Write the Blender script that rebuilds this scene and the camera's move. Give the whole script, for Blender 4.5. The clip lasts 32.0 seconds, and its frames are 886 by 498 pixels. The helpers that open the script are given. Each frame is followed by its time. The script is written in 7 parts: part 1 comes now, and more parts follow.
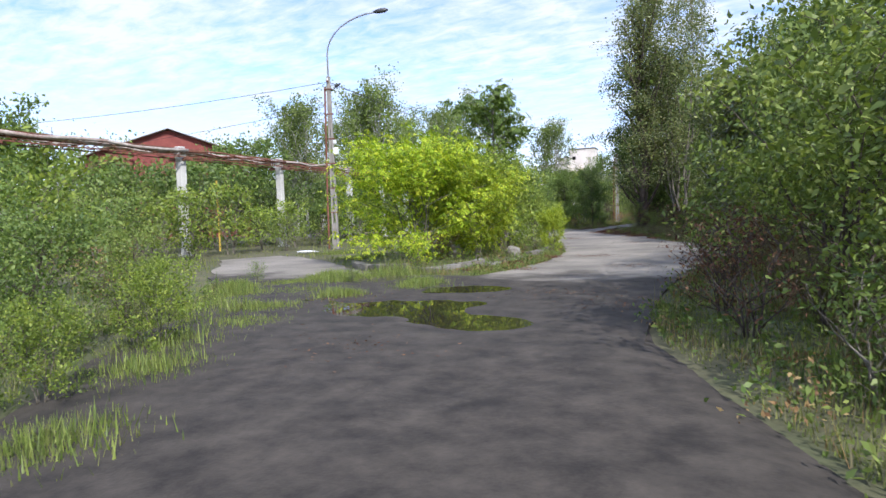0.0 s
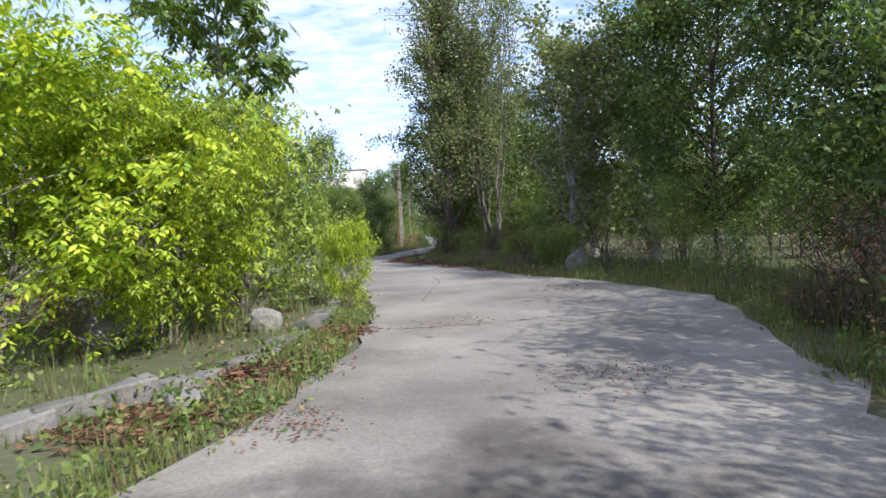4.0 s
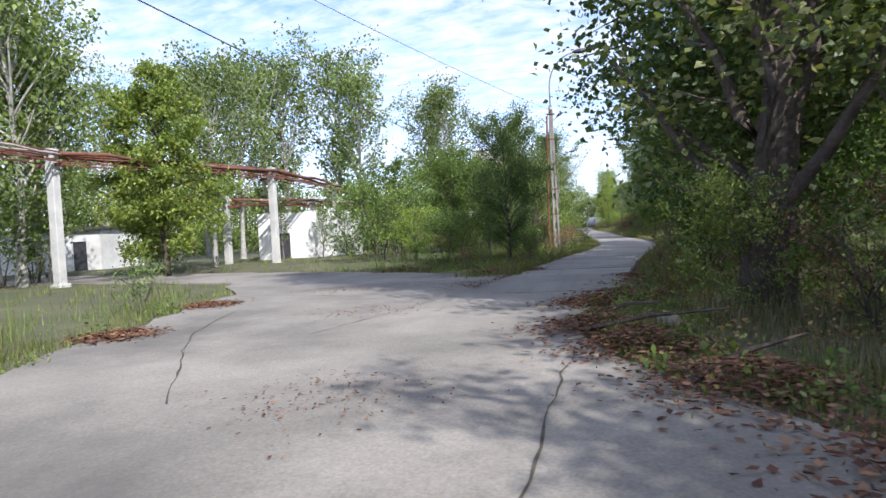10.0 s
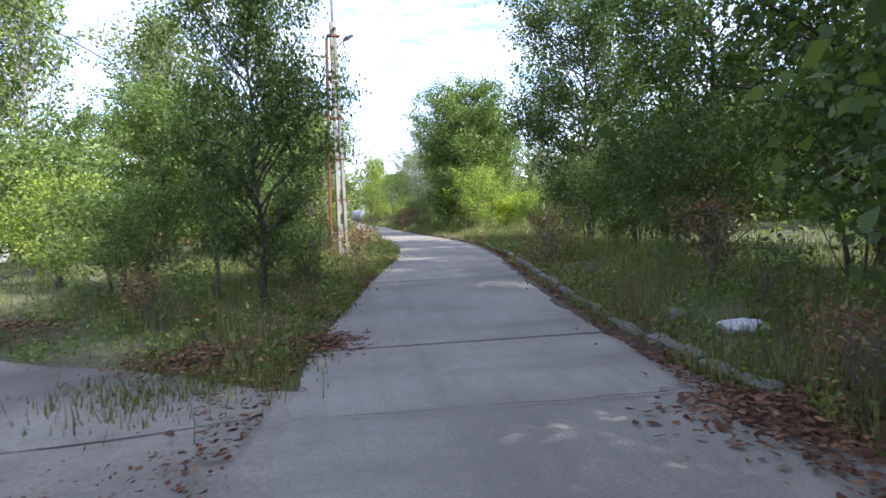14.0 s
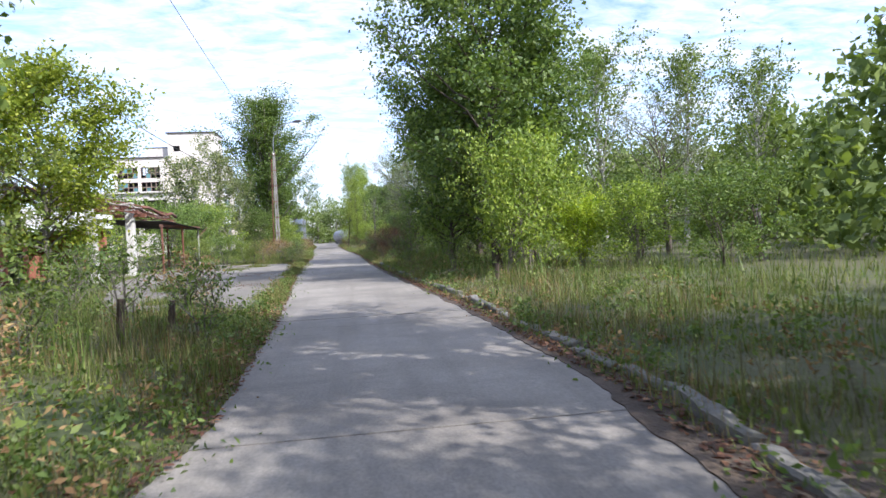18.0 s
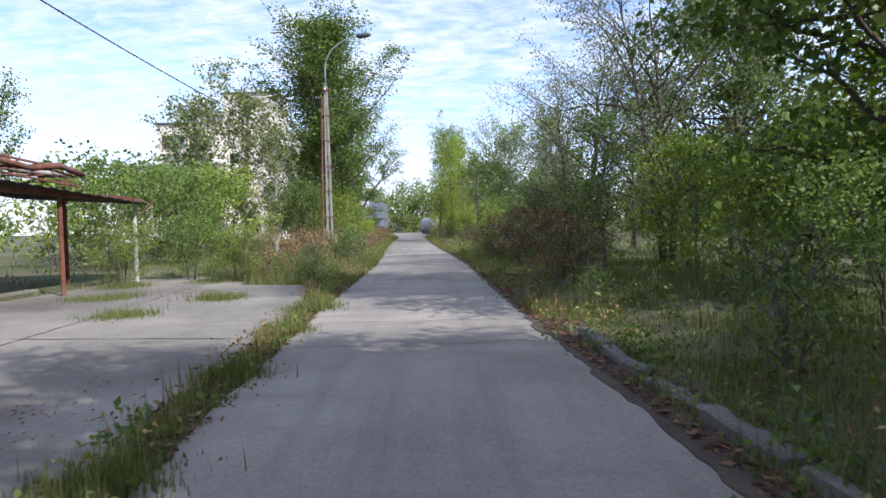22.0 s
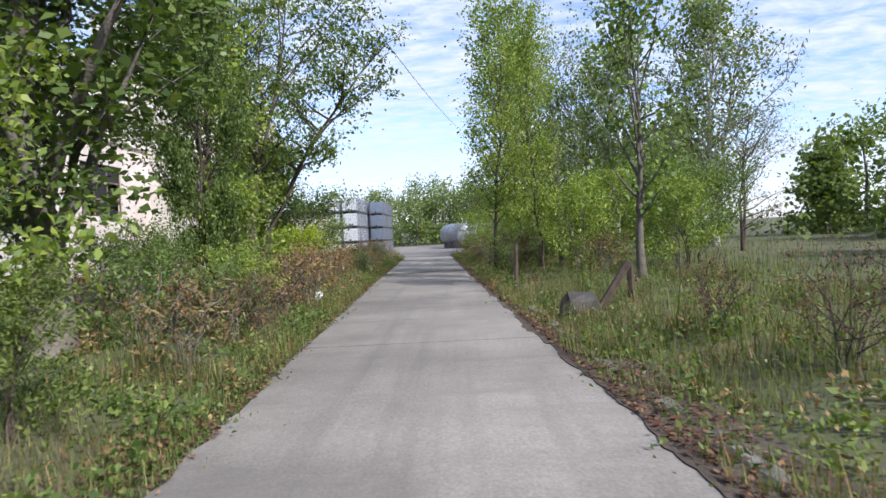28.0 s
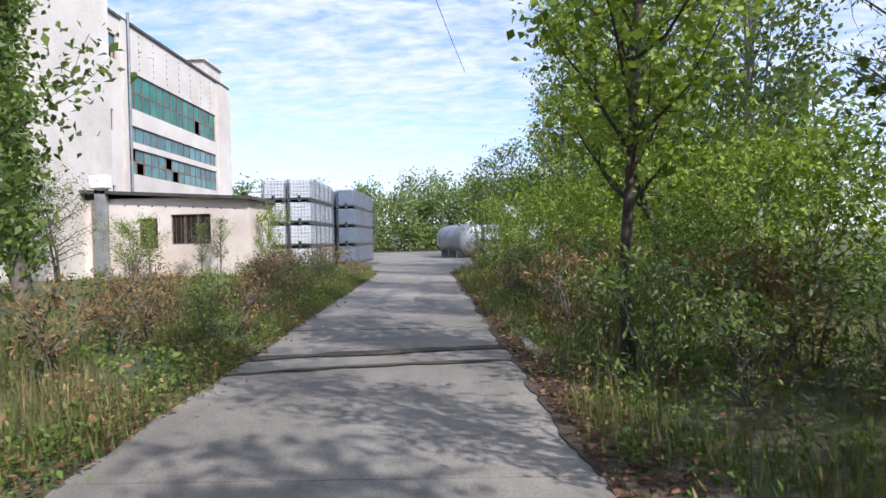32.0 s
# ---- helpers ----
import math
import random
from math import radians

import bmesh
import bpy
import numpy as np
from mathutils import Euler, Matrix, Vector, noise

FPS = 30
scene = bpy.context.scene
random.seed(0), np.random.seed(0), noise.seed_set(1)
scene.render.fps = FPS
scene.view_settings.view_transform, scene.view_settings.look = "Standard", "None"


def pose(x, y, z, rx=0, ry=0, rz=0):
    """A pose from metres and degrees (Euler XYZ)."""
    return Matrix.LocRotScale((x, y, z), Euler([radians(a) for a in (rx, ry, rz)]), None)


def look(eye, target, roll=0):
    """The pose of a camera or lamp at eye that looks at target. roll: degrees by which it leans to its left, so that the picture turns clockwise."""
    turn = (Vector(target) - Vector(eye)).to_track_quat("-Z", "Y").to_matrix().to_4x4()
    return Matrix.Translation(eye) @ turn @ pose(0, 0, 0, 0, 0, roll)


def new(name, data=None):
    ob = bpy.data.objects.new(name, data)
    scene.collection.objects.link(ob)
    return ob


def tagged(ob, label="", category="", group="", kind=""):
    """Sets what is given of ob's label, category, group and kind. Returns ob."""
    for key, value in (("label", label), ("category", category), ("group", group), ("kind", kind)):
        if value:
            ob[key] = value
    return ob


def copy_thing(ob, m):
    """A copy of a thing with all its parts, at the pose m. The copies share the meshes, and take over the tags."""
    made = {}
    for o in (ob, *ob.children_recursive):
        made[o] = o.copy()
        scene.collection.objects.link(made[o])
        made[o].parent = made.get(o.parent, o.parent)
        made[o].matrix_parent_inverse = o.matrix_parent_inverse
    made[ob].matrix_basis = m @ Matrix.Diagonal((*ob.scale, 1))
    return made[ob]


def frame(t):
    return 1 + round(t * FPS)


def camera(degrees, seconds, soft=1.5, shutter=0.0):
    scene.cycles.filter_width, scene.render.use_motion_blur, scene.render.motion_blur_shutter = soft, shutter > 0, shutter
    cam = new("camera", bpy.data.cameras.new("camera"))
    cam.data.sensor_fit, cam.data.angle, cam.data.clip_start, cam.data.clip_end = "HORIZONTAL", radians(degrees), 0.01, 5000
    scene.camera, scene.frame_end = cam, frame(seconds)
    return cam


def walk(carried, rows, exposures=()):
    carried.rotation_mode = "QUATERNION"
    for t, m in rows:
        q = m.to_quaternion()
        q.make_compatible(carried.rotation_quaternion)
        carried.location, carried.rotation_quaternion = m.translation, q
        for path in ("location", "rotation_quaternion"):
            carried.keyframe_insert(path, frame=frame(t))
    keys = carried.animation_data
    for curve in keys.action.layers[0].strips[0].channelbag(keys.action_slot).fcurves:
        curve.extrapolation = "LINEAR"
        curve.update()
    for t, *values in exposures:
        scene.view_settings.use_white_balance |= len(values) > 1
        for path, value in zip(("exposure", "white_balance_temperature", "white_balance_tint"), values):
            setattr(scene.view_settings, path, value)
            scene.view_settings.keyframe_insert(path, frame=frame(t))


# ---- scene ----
cam = camera(71.16, 32.0, shutter=0.12)
PATH = [
    (0.0, pose(-0.048, -0.104, 1.463, 86.987, 2.190, 22.149)),
    (0.5, pose(-0.739, 1.200, 1.464, 87.730, 2.657, 21.744)),
    (1.0, pose(-1.367, 2.476, 1.445, 87.677, 2.682, 21.200)),
    (1.5, pose(-1.936, 3.838, 1.409, 87.313, 2.788, 19.633)),
    (2.0, pose(-2.317, 5.256, 1.351, 86.298, 2.941, 17.306)),
    (2.5, pose(-2.649, 6.744, 1.318, 86.678, 4.056, 14.447)),
    (3.0, pose(-2.833, 8.087, 1.336, 88.262, 2.140, 11.213)),
    (3.5, pose(-2.968, 9.674, 1.338, 88.788, 2.955, 5.495)),
    (4.0, pose(-2.949, 11.044, 1.333, 88.441, 2.813, 0.921)),
    (4.5, pose(-2.797, 12.489, 1.343, 88.560, 2.663, -3.342)),
    (5.0, pose(-2.720, 14.065, 1.377, 88.794, 2.326, -6.315)),
    (5.5, pose(-2.611, 15.766, 1.402, 89.144, 1.894, -7.952)),
    (6.0, pose(-2.479, 17.593, 1.424, 89.519, 1.489, -8.313)),
    (6.5, pose(-2.391, 19.550, 1.453, 89.672, 1.351, -7.363)),
    (7.0, pose(-2.477, 21.678, 1.457, 89.024, 2.153, -4.728)),
    (7.5, pose(-2.767, 23.941, 1.458, 88.134, 2.440, -1.297)),
    (8.0, pose(-3.100, 26.057, 1.426, 87.773, 3.878, 1.864)),
    (8.5, pose(-3.557, 28.098, 1.427, 88.189, 2.823, 5.405)),
    (9.0, pose(-4.181, 30.032, 1.416, 88.418, 2.936, 8.264)),
    (9.5, pose(-4.854, 31.897, 1.379, 88.831, 2.560, 11.287)),
    (10.0, pose(-5.403, 33.519, 1.348, 88.307, 3.150, 13.998)),
    (10.5, pose(-5.947, 34.872, 1.318, 87.325, 3.469, 15.925)),
    (11.0, pose(-6.330, 35.966, 1.312, 87.167, 3.878, 15.463)),
    (11.5, pose(-6.618, 37.148, 1.344, 87.803, 3.772, 14.137)),
    (12.0, pose(-6.895, 38.436, 1.380, 88.032, 2.980, 11.680)),
    (12.5, pose(-7.057, 39.961, 1.425, 87.419, 2.768, 7.555)),
    (13.0, pose(-7.005, 41.661, 1.432, 87.357, 2.818, 3.524)),
    (13.5, pose(-7.152, 43.458, 1.411, 87.063, 2.657, -2.193)),
    (14.0, pose(-7.028, 45.672, 1.388, 86.574, 2.186, -8.144)),
    (14.5, pose(-6.812, 47.865, 1.388, 87.173, 1.913, -11.507)),
    (15.0, pose(-6.443, 50.074, 1.394, 88.002, 2.079, -13.519)),
    (15.5, pose(-5.988, 52.347, 1.394, 88.492, 2.222, -14.500)),
    (16.0, pose(-5.489, 54.689, 1.391, 88.771, 2.470, -14.599)),
    (16.5, pose(-4.985, 57.104, 1.383, 88.953, 2.859, -13.791)),
    (17.0, pose(-4.652, 59.663, 1.367, 88.901, 3.324, -12.146)),
    (17.5, pose(-4.404, 62.402, 1.347, 88.933, 3.350, -10.341)),
    (18.0, pose(-4.259, 65.297, 1.344, 88.416, 2.704, -8.358)),
    (18.5, pose(-4.186, 68.222, 1.368, 88.630, 1.948, -6.537)),
    (19.0, pose(-4.332, 71.101, 1.407, 89.202, 1.316, -4.849)),
    (19.5, pose(-4.511, 73.776, 1.415, 87.865, 1.092, -3.325)),
    (20.0, pose(-4.494, 76.233, 1.417, 88.272, 0.871, -1.775)),
    (20.5, pose(-4.552, 78.533, 1.405, 88.452, 1.081, -1.390)),
    (21.0, pose(-4.617, 80.838, 1.377, 88.034, 1.138, -0.964)),
    (21.5, pose(-4.675, 83.142, 1.357, 87.983, 1.262, -0.565)),
    (22.0, pose(-4.697, 85.448, 1.352, 87.777, 1.438, -0.363)),
    (22.5, pose(-4.799, 87.644, 1.341, 88.276, 1.396, -0.357)),
    (23.0, pose(-4.739, 90.255, 1.358, 87.725, 1.930, -0.276)),
    (23.5, pose(-4.760, 93.133, 1.361, 87.973, 2.272, -0.094)),
    (24.0, pose(-4.876, 96.118, 1.342, 87.674, 2.235, -0.240)),
    (24.5, pose(-4.971, 99.069, 1.323, 87.857, 2.204, -0.268)),
    (25.0, pose(-5.124, 102.058, 1.318, 88.287, 1.706, -0.457)),
    (25.5, pose(-5.301, 104.957, 1.337, 88.709, 1.267, -0.524)),
    (26.0, pose(-5.419, 107.544, 1.370, 89.032, 1.553, 0.349)),
    (26.5, pose(-5.554, 109.992, 1.388, 89.103, 2.074, 0.816)),
    (27.0, pose(-5.699, 112.313, 1.400, 89.048, 2.645, 1.013)),
    (27.5, pose(-5.851, 114.525, 1.409, 88.922, 3.110, 1.201)),
    (28.0, pose(-5.941, 116.662, 1.403, 88.706, 3.112, 1.287)),
    (28.5, pose(-5.957, 118.800, 1.400, 88.977, 2.895, 1.591)),
    (29.0, pose(-5.883, 120.951, 1.408, 88.643, 2.184, 1.688)),
    (29.5, pose(-5.973, 123.109, 1.406, 88.910, 1.784, 1.464)),
    (30.0, pose(-6.059, 125.166, 1.387, 88.799, 1.554, 1.224)),
    (30.5, pose(-6.044, 127.054, 1.363, 89.035, 1.674, 1.191)),
    (31.0, pose(-6.073, 128.916, 1.376, 89.026, 1.711, 1.035)),
    (31.5, pose(-6.143, 130.720, 1.383, 88.992, 1.620, 0.972)),
    (32.0, pose(-6.276, 132.502, 1.389, 89.138, 1.335, 1.066)),
]
walk(cam, PATH, exposures=[(0, 0.30, 5700, 14), (4, 0.44, 5700, 14), (8, 0.52, 5700, 14), (10, 0.44, 5700, 14), (12, 0.40, 5700, 14), (14, 1.0, 5700, 14), (17.5, 0.80, 5700, 14), (19, 0.30, 5700, 14), (22, 0.34, 5700, 14), (25, 0.42, 5700, 14), (28, 0.18, 5700, 14), (30, 0.14, 5700, 14), (32, 0.20, 5700, 14)])

# ---------- light and sky ----------
SUN_ELEV, SUN_AZ = 40.0, 134.0          # degrees; azimuth clockwise from +y
sun_data = bpy.data.lights.new("sun", "SUN")
sun_data.energy, sun_data.angle, sun_data.color = 4.9, radians(0.6), (1.0, 0.93, 0.80)
sun = new("sun", sun_data)
sun_dir = Vector((math.sin(radians(SUN_AZ)) * math.cos(radians(SUN_ELEV)), math.cos(radians(SUN_AZ)) * math.cos(radians(SUN_ELEV)), math.sin(radians(SUN_ELEV))))
sun.matrix_world = look(sun_dir * 300, (0, 0, 0))

world = bpy.data.worlds.new("sky")
scene.world = world
world.use_nodes = True
wn, wl = world.node_tree.nodes, world.node_tree.links
wn.clear()


def wnode(kind, **kw):
    n = wn.new(kind)
    for k, v in kw.items():
        n.inputs[k].default_value = v
    return n


sky = wn.new("ShaderNodeTexSky")
sky.sky_type, sky.sun_disc = "NISHITA", False
sky.sun_elevation, sky.sun_rotation = radians(SUN_ELEV), radians(SUN_AZ)
sky.air_density, sky.dust_density, sky.ozone_density = 1.0, 0.6, 2.0
coord = wn.new("ShaderNodeTexCoord")
sep = wn.new("ShaderNodeSeparateXYZ")
wl.new(coord.outputs["Generated"], sep.inputs[0])
zmax = wn.new("ShaderNodeMath"); zmax.operation = "MAXIMUM"; zmax.inputs[1].default_value = 0.0
wl.new(sep.outputs["Z"], zmax.inputs[0])
zadd = wn.new("ShaderNodeMath"); zadd.operation = "ADD"; zadd.inputs[1].default_value = 0.12
wl.new(zmax.outputs[0], zadd.inputs[0])
cx = wn.new("ShaderNodeMath"); cx.operation = "DIVIDE"
cy = wn.new("ShaderNodeMath"); cy.operation = "DIVIDE"
wl.new(sep.outputs["X"], cx.inputs[0]); wl.new(zadd.outputs[0], cx.inputs[1])
wl.new(sep.outputs["Y"], cy.inputs[0]); wl.new(zadd.outputs[0], cy.inputs[1])
comb = wn.new("ShaderNodeCombineXYZ")
wl.new(cx.outputs[0], comb.inputs[0]); wl.new(cy.outputs[0], comb.inputs[1])
stretch = wn.new("ShaderNodeMapping")
stretch.inputs["Scale"].default_value = (1.0, 1.7, 1.0)
stretch.inputs["Rotation"].default_value = (0, 0, 0.35)
wl.new(comb.outputs[0], stretch.inputs[0])
big = wnode("ShaderNodeTexNoise", Scale=0.9, Detail=3.0, Roughness=0.5)
small = wnode("ShaderNodeTexNoise", Scale=6.0, Detail=7.0, Roughness=0.62, Distortion=0.35)
wl.new(stretch.outputs[0], big.inputs["Vector"]); wl.new(stretch.outputs[0], small.inputs["Vector"])
both = wn.new("ShaderNodeMath"); both.operation = "MULTIPLY_ADD"; both.inputs[1].default_value = 0.6
wl.new(big.outputs[0], both.inputs[0]); wl.new(small.outputs[0], both.inputs[2])
cover = wn.new("ShaderNodeMapRange")
cover.inputs["From Min"].default_value, cover.inputs["From Max"].default_value = 0.63, 0.97
wl.new(both.outputs[0], cover.inputs["Value"])
cloud = wn.new("ShaderNodeRGB"); cloud.outputs[0].default_value = (0.84, 0.865, 0.90, 1)
skys = wn.new("ShaderNodeMix"); skys.data_type = "RGBA"; skys.blend_type = "MULTIPLY"; skys.inputs["Factor"].default_value = 1.0
skys.inputs[7].default_value = (0.215, 0.197, 0.215, 1)
wl.new(sky.outputs[0], skys.inputs[6])
mixs = wn.new("ShaderNodeMix"); mixs.data_type = "RGBA"
wl.new(cover.outputs[0], mixs.inputs["Factor"]); wl.new(skys.outputs[2], mixs.inputs[6]); wl.new(cloud.outputs[0], mixs.inputs[7])
bg = wnode("ShaderNodeBackground", Strength=1.0)
wl.new(mixs.outputs[2], bg.inputs["Color"])
wout = wn.new("ShaderNodeOutputWorld")
wl.new(bg.outputs[0], wout.inputs[0])


# ---------- materials ----------
def surface(name, c1, c2, scale=3.0, rough=0.8, bump=0.3, fine=40.0, stain=None, stain_amount=0.35, metal=0.0, per_piece=0.12):
    """Two-scale mottled surface with fine relief; stain: colour of larger irregular marks."""
    m = bpy.data.materials.new(name)
    m.use_nodes = True
    n, l = m.node_tree.nodes, m.node_tree.links
    b = n["Principled BSDF"]
    b.inputs["Roughness"].default_value, b.inputs["Metallic"].default_value = rough, metal
    tc = n.new("ShaderNodeTexCoord")
    a = n.new("ShaderNodeTexNoise"); a.inputs["Scale"].default_value = scale; a.inputs["Detail"].default_value = 6; a.inputs["Roughness"].default_value = 0.6
    f = n.new("ShaderNodeTexNoise"); f.inputs["Scale"].default_value = fine; f.inputs["Detail"].default_value = 4
    l.new(tc.outputs["Object"], a.inputs["Vector"]); l.new(tc.outputs["Object"], f.inputs["Vector"])
    r = n.new("ShaderNodeValToRGB")
    r.color_ramp.elements[0].position, r.color_ramp.elements[1].position = 0.32, 0.68
    r.color_ramp.elements[0].color, r.color_ramp.elements[1].color = (*c1, 1), (*c2, 1)
    l.new(a.outputs[0], r.inputs[0])
    g = n.new("ShaderNodeMix"); g.data_type = "RGBA"; g.blend_type = "OVERLAY"; g.inputs["Factor"].default_value = 0.45
    l.new(r.outputs[0], g.inputs[6]); l.new(f.outputs["Color"], g.inputs[7])
    sat = n.new("ShaderNodeHueSaturation"); l.new(g.outputs[2], sat.inputs["Color"])
    l.new(f.outputs[0], g.inputs[7])
    last = sat.outputs[0]
    if per_piece:
        oi = n.new("ShaderNodeObjectInfo")
        mr = n.new("ShaderNodeMapRange"); mr.inputs["To Min"].default_value, mr.inputs["To Max"].default_value = 1 - per_piece, 1 + per_piece
        l.new(oi.outputs["Random"], mr.inputs["Value"]); l.new(mr.outputs[0], sat.inputs["Value"])
    if stain:
        s = n.new("ShaderNodeTexNoise"); s.inputs["Scale"].default_value = scale * 0.35; s.inputs["Detail"].default_value = 8; s.inputs["Roughness"].default_value = 0.7
        l.new(tc.outputs["Object"], s.inputs["Vector"])
        sr = n.new("ShaderNodeMapRange"); sr.inputs["From Min"].default_value, sr.inputs["From Max"].default_value = 0.50, 0.68
        sr.inputs["To Max"].default_value = stain_amount
        l.new(s.outputs[0], sr.inputs["Value"])
        sm = n.new("ShaderNodeMix"); sm.data_type = "RGBA"; sm.inputs[7].default_value = (*stain, 1)
        l.new(sr.outputs[0], sm.inputs["Factor"]); l.new(last, sm.inputs[6])
        last = sm.outputs[2]
    l.new(last, b.inputs["Base Color"])
    if bump:
        bp = n.new("ShaderNodeBump"); bp.inputs["Strength"].default_value = bump; bp.inputs["Distance"].default_value = 0.02
        l.new(f.outputs[0], bp.inputs["Height"]); l.new(bp.outputs[0], b.inputs["Normal"])
    return m


def foliage(name, dark, mid, light, rough=0.5, through_light=0.35):
    """Leaf colour varies from leaf to leaf and a little from plant to plant; light passes through."""
    m = bpy.data.materials.new(name)
    m.use_nodes = True
    n, l = m.node_tree.nodes, m.node_tree.links
    b, out = n["Principled BSDF"], n["Material Output"]
    b.inputs["Roughness"].default_value = rough
    b.inputs["Specular IOR Level"].default_value = 0.35
    ge = n.new("ShaderNodeNewGeometry")
    r = n.new("ShaderNodeValToRGB")
    r.color_ramp.elements[0].color, r.color_ramp.elements[1].color = (*dark, 1), (*light, 1)
    e = r.color_ramp.elements.new(0.55); e.color = (*mid, 1)
    l.new(ge.outputs["Random Per Island"], r.inputs[0])
    oi = n.new("ShaderNodeObjectInfo")
    mr = n.new("ShaderNodeMapRange"); mr.inputs["To Min"].default_value, mr.inputs["To Max"].default_value = 0.85, 1.15
    l.new(oi.outputs["Random"], mr.inputs["Value"])
    h = n.new("ShaderNodeHueSaturation"); l.new(r.outputs[0], h.inputs["Color"]); l.new(mr.outputs[0], h.inputs["Value"])
    l.new(h.outputs[0], b.inputs["Base Color"])
    t = n.new("ShaderNodeBsdfTranslucent")
    br = n.new("ShaderNodeMix"); br.data_type = "RGBA"; br.blend_type = "MULTIPLY"; br.inputs["Factor"].default_value = 1.0; br.inputs[7].default_value = (1.25, 1.3, 0.5, 1)
    l.new(h.outputs[0], br.inputs[6]); l.new(br.outputs[2], t.inputs["Color"])
    mx = n.new("ShaderNodeMixShader"); mx.inputs[0].default_value = through_light
    l.new(b.outputs[0], mx.inputs[1]); l.new(t.outputs[0], mx.inputs[2]); l.new(mx.outputs[0], out.inputs["Surface"])
    return m


M_GROUND = surface("soil_and_dry_grass", (0.068, 0.068, 0.032), (0.130, 0.120, 0.060), 0.5, 0.95, 0.8, 14, (0.062, 0.095, 0.027), 0.8, per_piece=0)
M_DIRT = surface("muddy_asphalt", (0.032, 0.027, 0.023), (0.095, 0.083, 0.072), 1.3, 0.65, 1.0, 14, (0.16, 0.145, 0.125), 0.55, per_piece=0)
M_ROAD = surface("worn_concrete_road", (0.20, 0.178, 0.152), (0.325, 0.292, 0.25), 0.45, 0.9, 0.22, 48, (0.12, 0.11, 0.098), 0.75, per_piece=0.07)
M_APRON = surface("cracked_asphalt", (0.145, 0.130, 0.110), (0.275, 0.247, 0.208), 0.45, 0.9, 0.3, 44, (0.085, 0.073, 0.058), 0.85, per_piece=0.05)
M_JOINT = surface("joint_dirt", (0.05, 0.04, 0.03), (0.09, 0.075, 0.05), 4, 0.95, 0.4, 40, per_piece=0)
M_SILT = surface("dirt_and_rotten_leaves", (0.048, 0.035, 0.025), (0.115, 0.082, 0.057), 2.2, 0.95, 1.0, 26, (0.12, 0.095, 0.07), 0.5, per_piece=0)
M_KERB = surface("kerb_concrete", (0.12, 0.112, 0.095), (0.215, 0.20, 0.175), 2.0, 0.95, 0.7, 30, (0.06, 0.062, 0.035), 0.8)
M_POST = surface("grey_concrete", (0.20, 0.183, 0.16), (0.33, 0.31, 0.275), 1.6, 0.9, 0.4, 30, (0.16, 0.13, 0.105), 0.6, per_piece=0.06)
M_PILLAR = surface("pale_concrete", (0.46, 0.45, 0.42), (0.63, 0.61, 0.56), 1.5, 0.88, 0.35, 30, (0.28, 0.24, 0.19), 0.45, per_piece=0.06)
M_RUST = surface("rusty_steel", (0.09, 0.035, 0.022), (0.22, 0.085, 0.05), 3.5, 0.85, 0.5, 35, (0.30, 0.22, 0.18), 0.4)
M_LAG = surface("torn_pipe_lagging", (0.30, 0.25, 0.21), (0.50, 0.45, 0.40), 3.0, 0.9, 0.6, 25, (0.16, 0.06, 0.04), 0.8)
M_STEEL = surface("painted_grey_steel", (0.20, 0.21, 0.22), (0.30, 0.31, 0.32), 3, 0.5, 0.15, 40, (0.14, 0.08, 0.05), 0.4, metal=0.3)
M_DARK = surface("dark_lamp_metal", (0.035, 0.035, 0.04), (0.07, 0.07, 0.075), 6, 0.45, 0.1, 50, metal=0.3)
M_WHITEBOX = surface("white_plastic_box", (0.66, 0.66, 0.65), (0.76, 0.76, 0.75), 4, 0.5, 0.05, 40)
M_PLASTER = surface("weathered_white_plaster", (0.54, 0.49, 0.435), (0.69, 0.64, 0.58), 0.35, 0.9, 0.25, 18, (0.42, 0.35, 0.29), 0.5, per_piece=0.03)
M_PINK = surface("faded_pink_plaster", (0.64, 0.54, 0.475), (0.76, 0.675, 0.61), 0.6, 0.9, 0.25, 18, (0.44, 0.33, 0.25), 0.5, per_piece=0.03)
M_WALLWHITE = surface("whitewashed_wall", (0.66, 0.65, 0.62), (0.80, 0.79, 0.76), 0.7, 0.9, 0.3, 18, (0.40, 0.37, 0.32), 0.55, per_piece=0.03)
M_REDWALL = surface("brick_red_gable", (0.17, 0.042, 0.036), (0.25, 0.07, 0.055), 1.2, 0.9, 0.3, 20, (0.16, 0.05, 0.05), 0.5)
M_BRICK = surface("red_brick", (0.30, 0.105, 0.065), (0.42, 0.17, 0.11), 2.5, 0.9, 0.4, 25, (0.45, 0.36, 0.30), 0.3)
M_ROOF = surface("fibre_cement_roof", (0.30, 0.29, 0.28), (0.42, 0.41, 0.39), 1.2, 0.9, 0.4, 20, (0.18, 0.16, 0.14), 0.6)
M_TARROOF = surface("tarred_roof_edge", (0.045, 0.04, 0.04), (0.085, 0.075, 0.07), 2, 0.9, 0.4, 22)
M_GREENGLASS = surface("green_tinted_glazing", (0.012, 0.10, 0.075), (0.03, 0.19, 0.135), 0.8, 0.22, 0.03, 20, (0.10, 0.22, 0.19), 0.5, per_piece=0.35)
M_BLUEGLASS = surface("grimy_blue_green_glazing", (0.06, 0.15, 0.16), (0.14, 0.27, 0.27), 0.8, 0.25, 0.03, 20, (0.05, 0.09, 0.09), 0.5, per_piece=0.4)
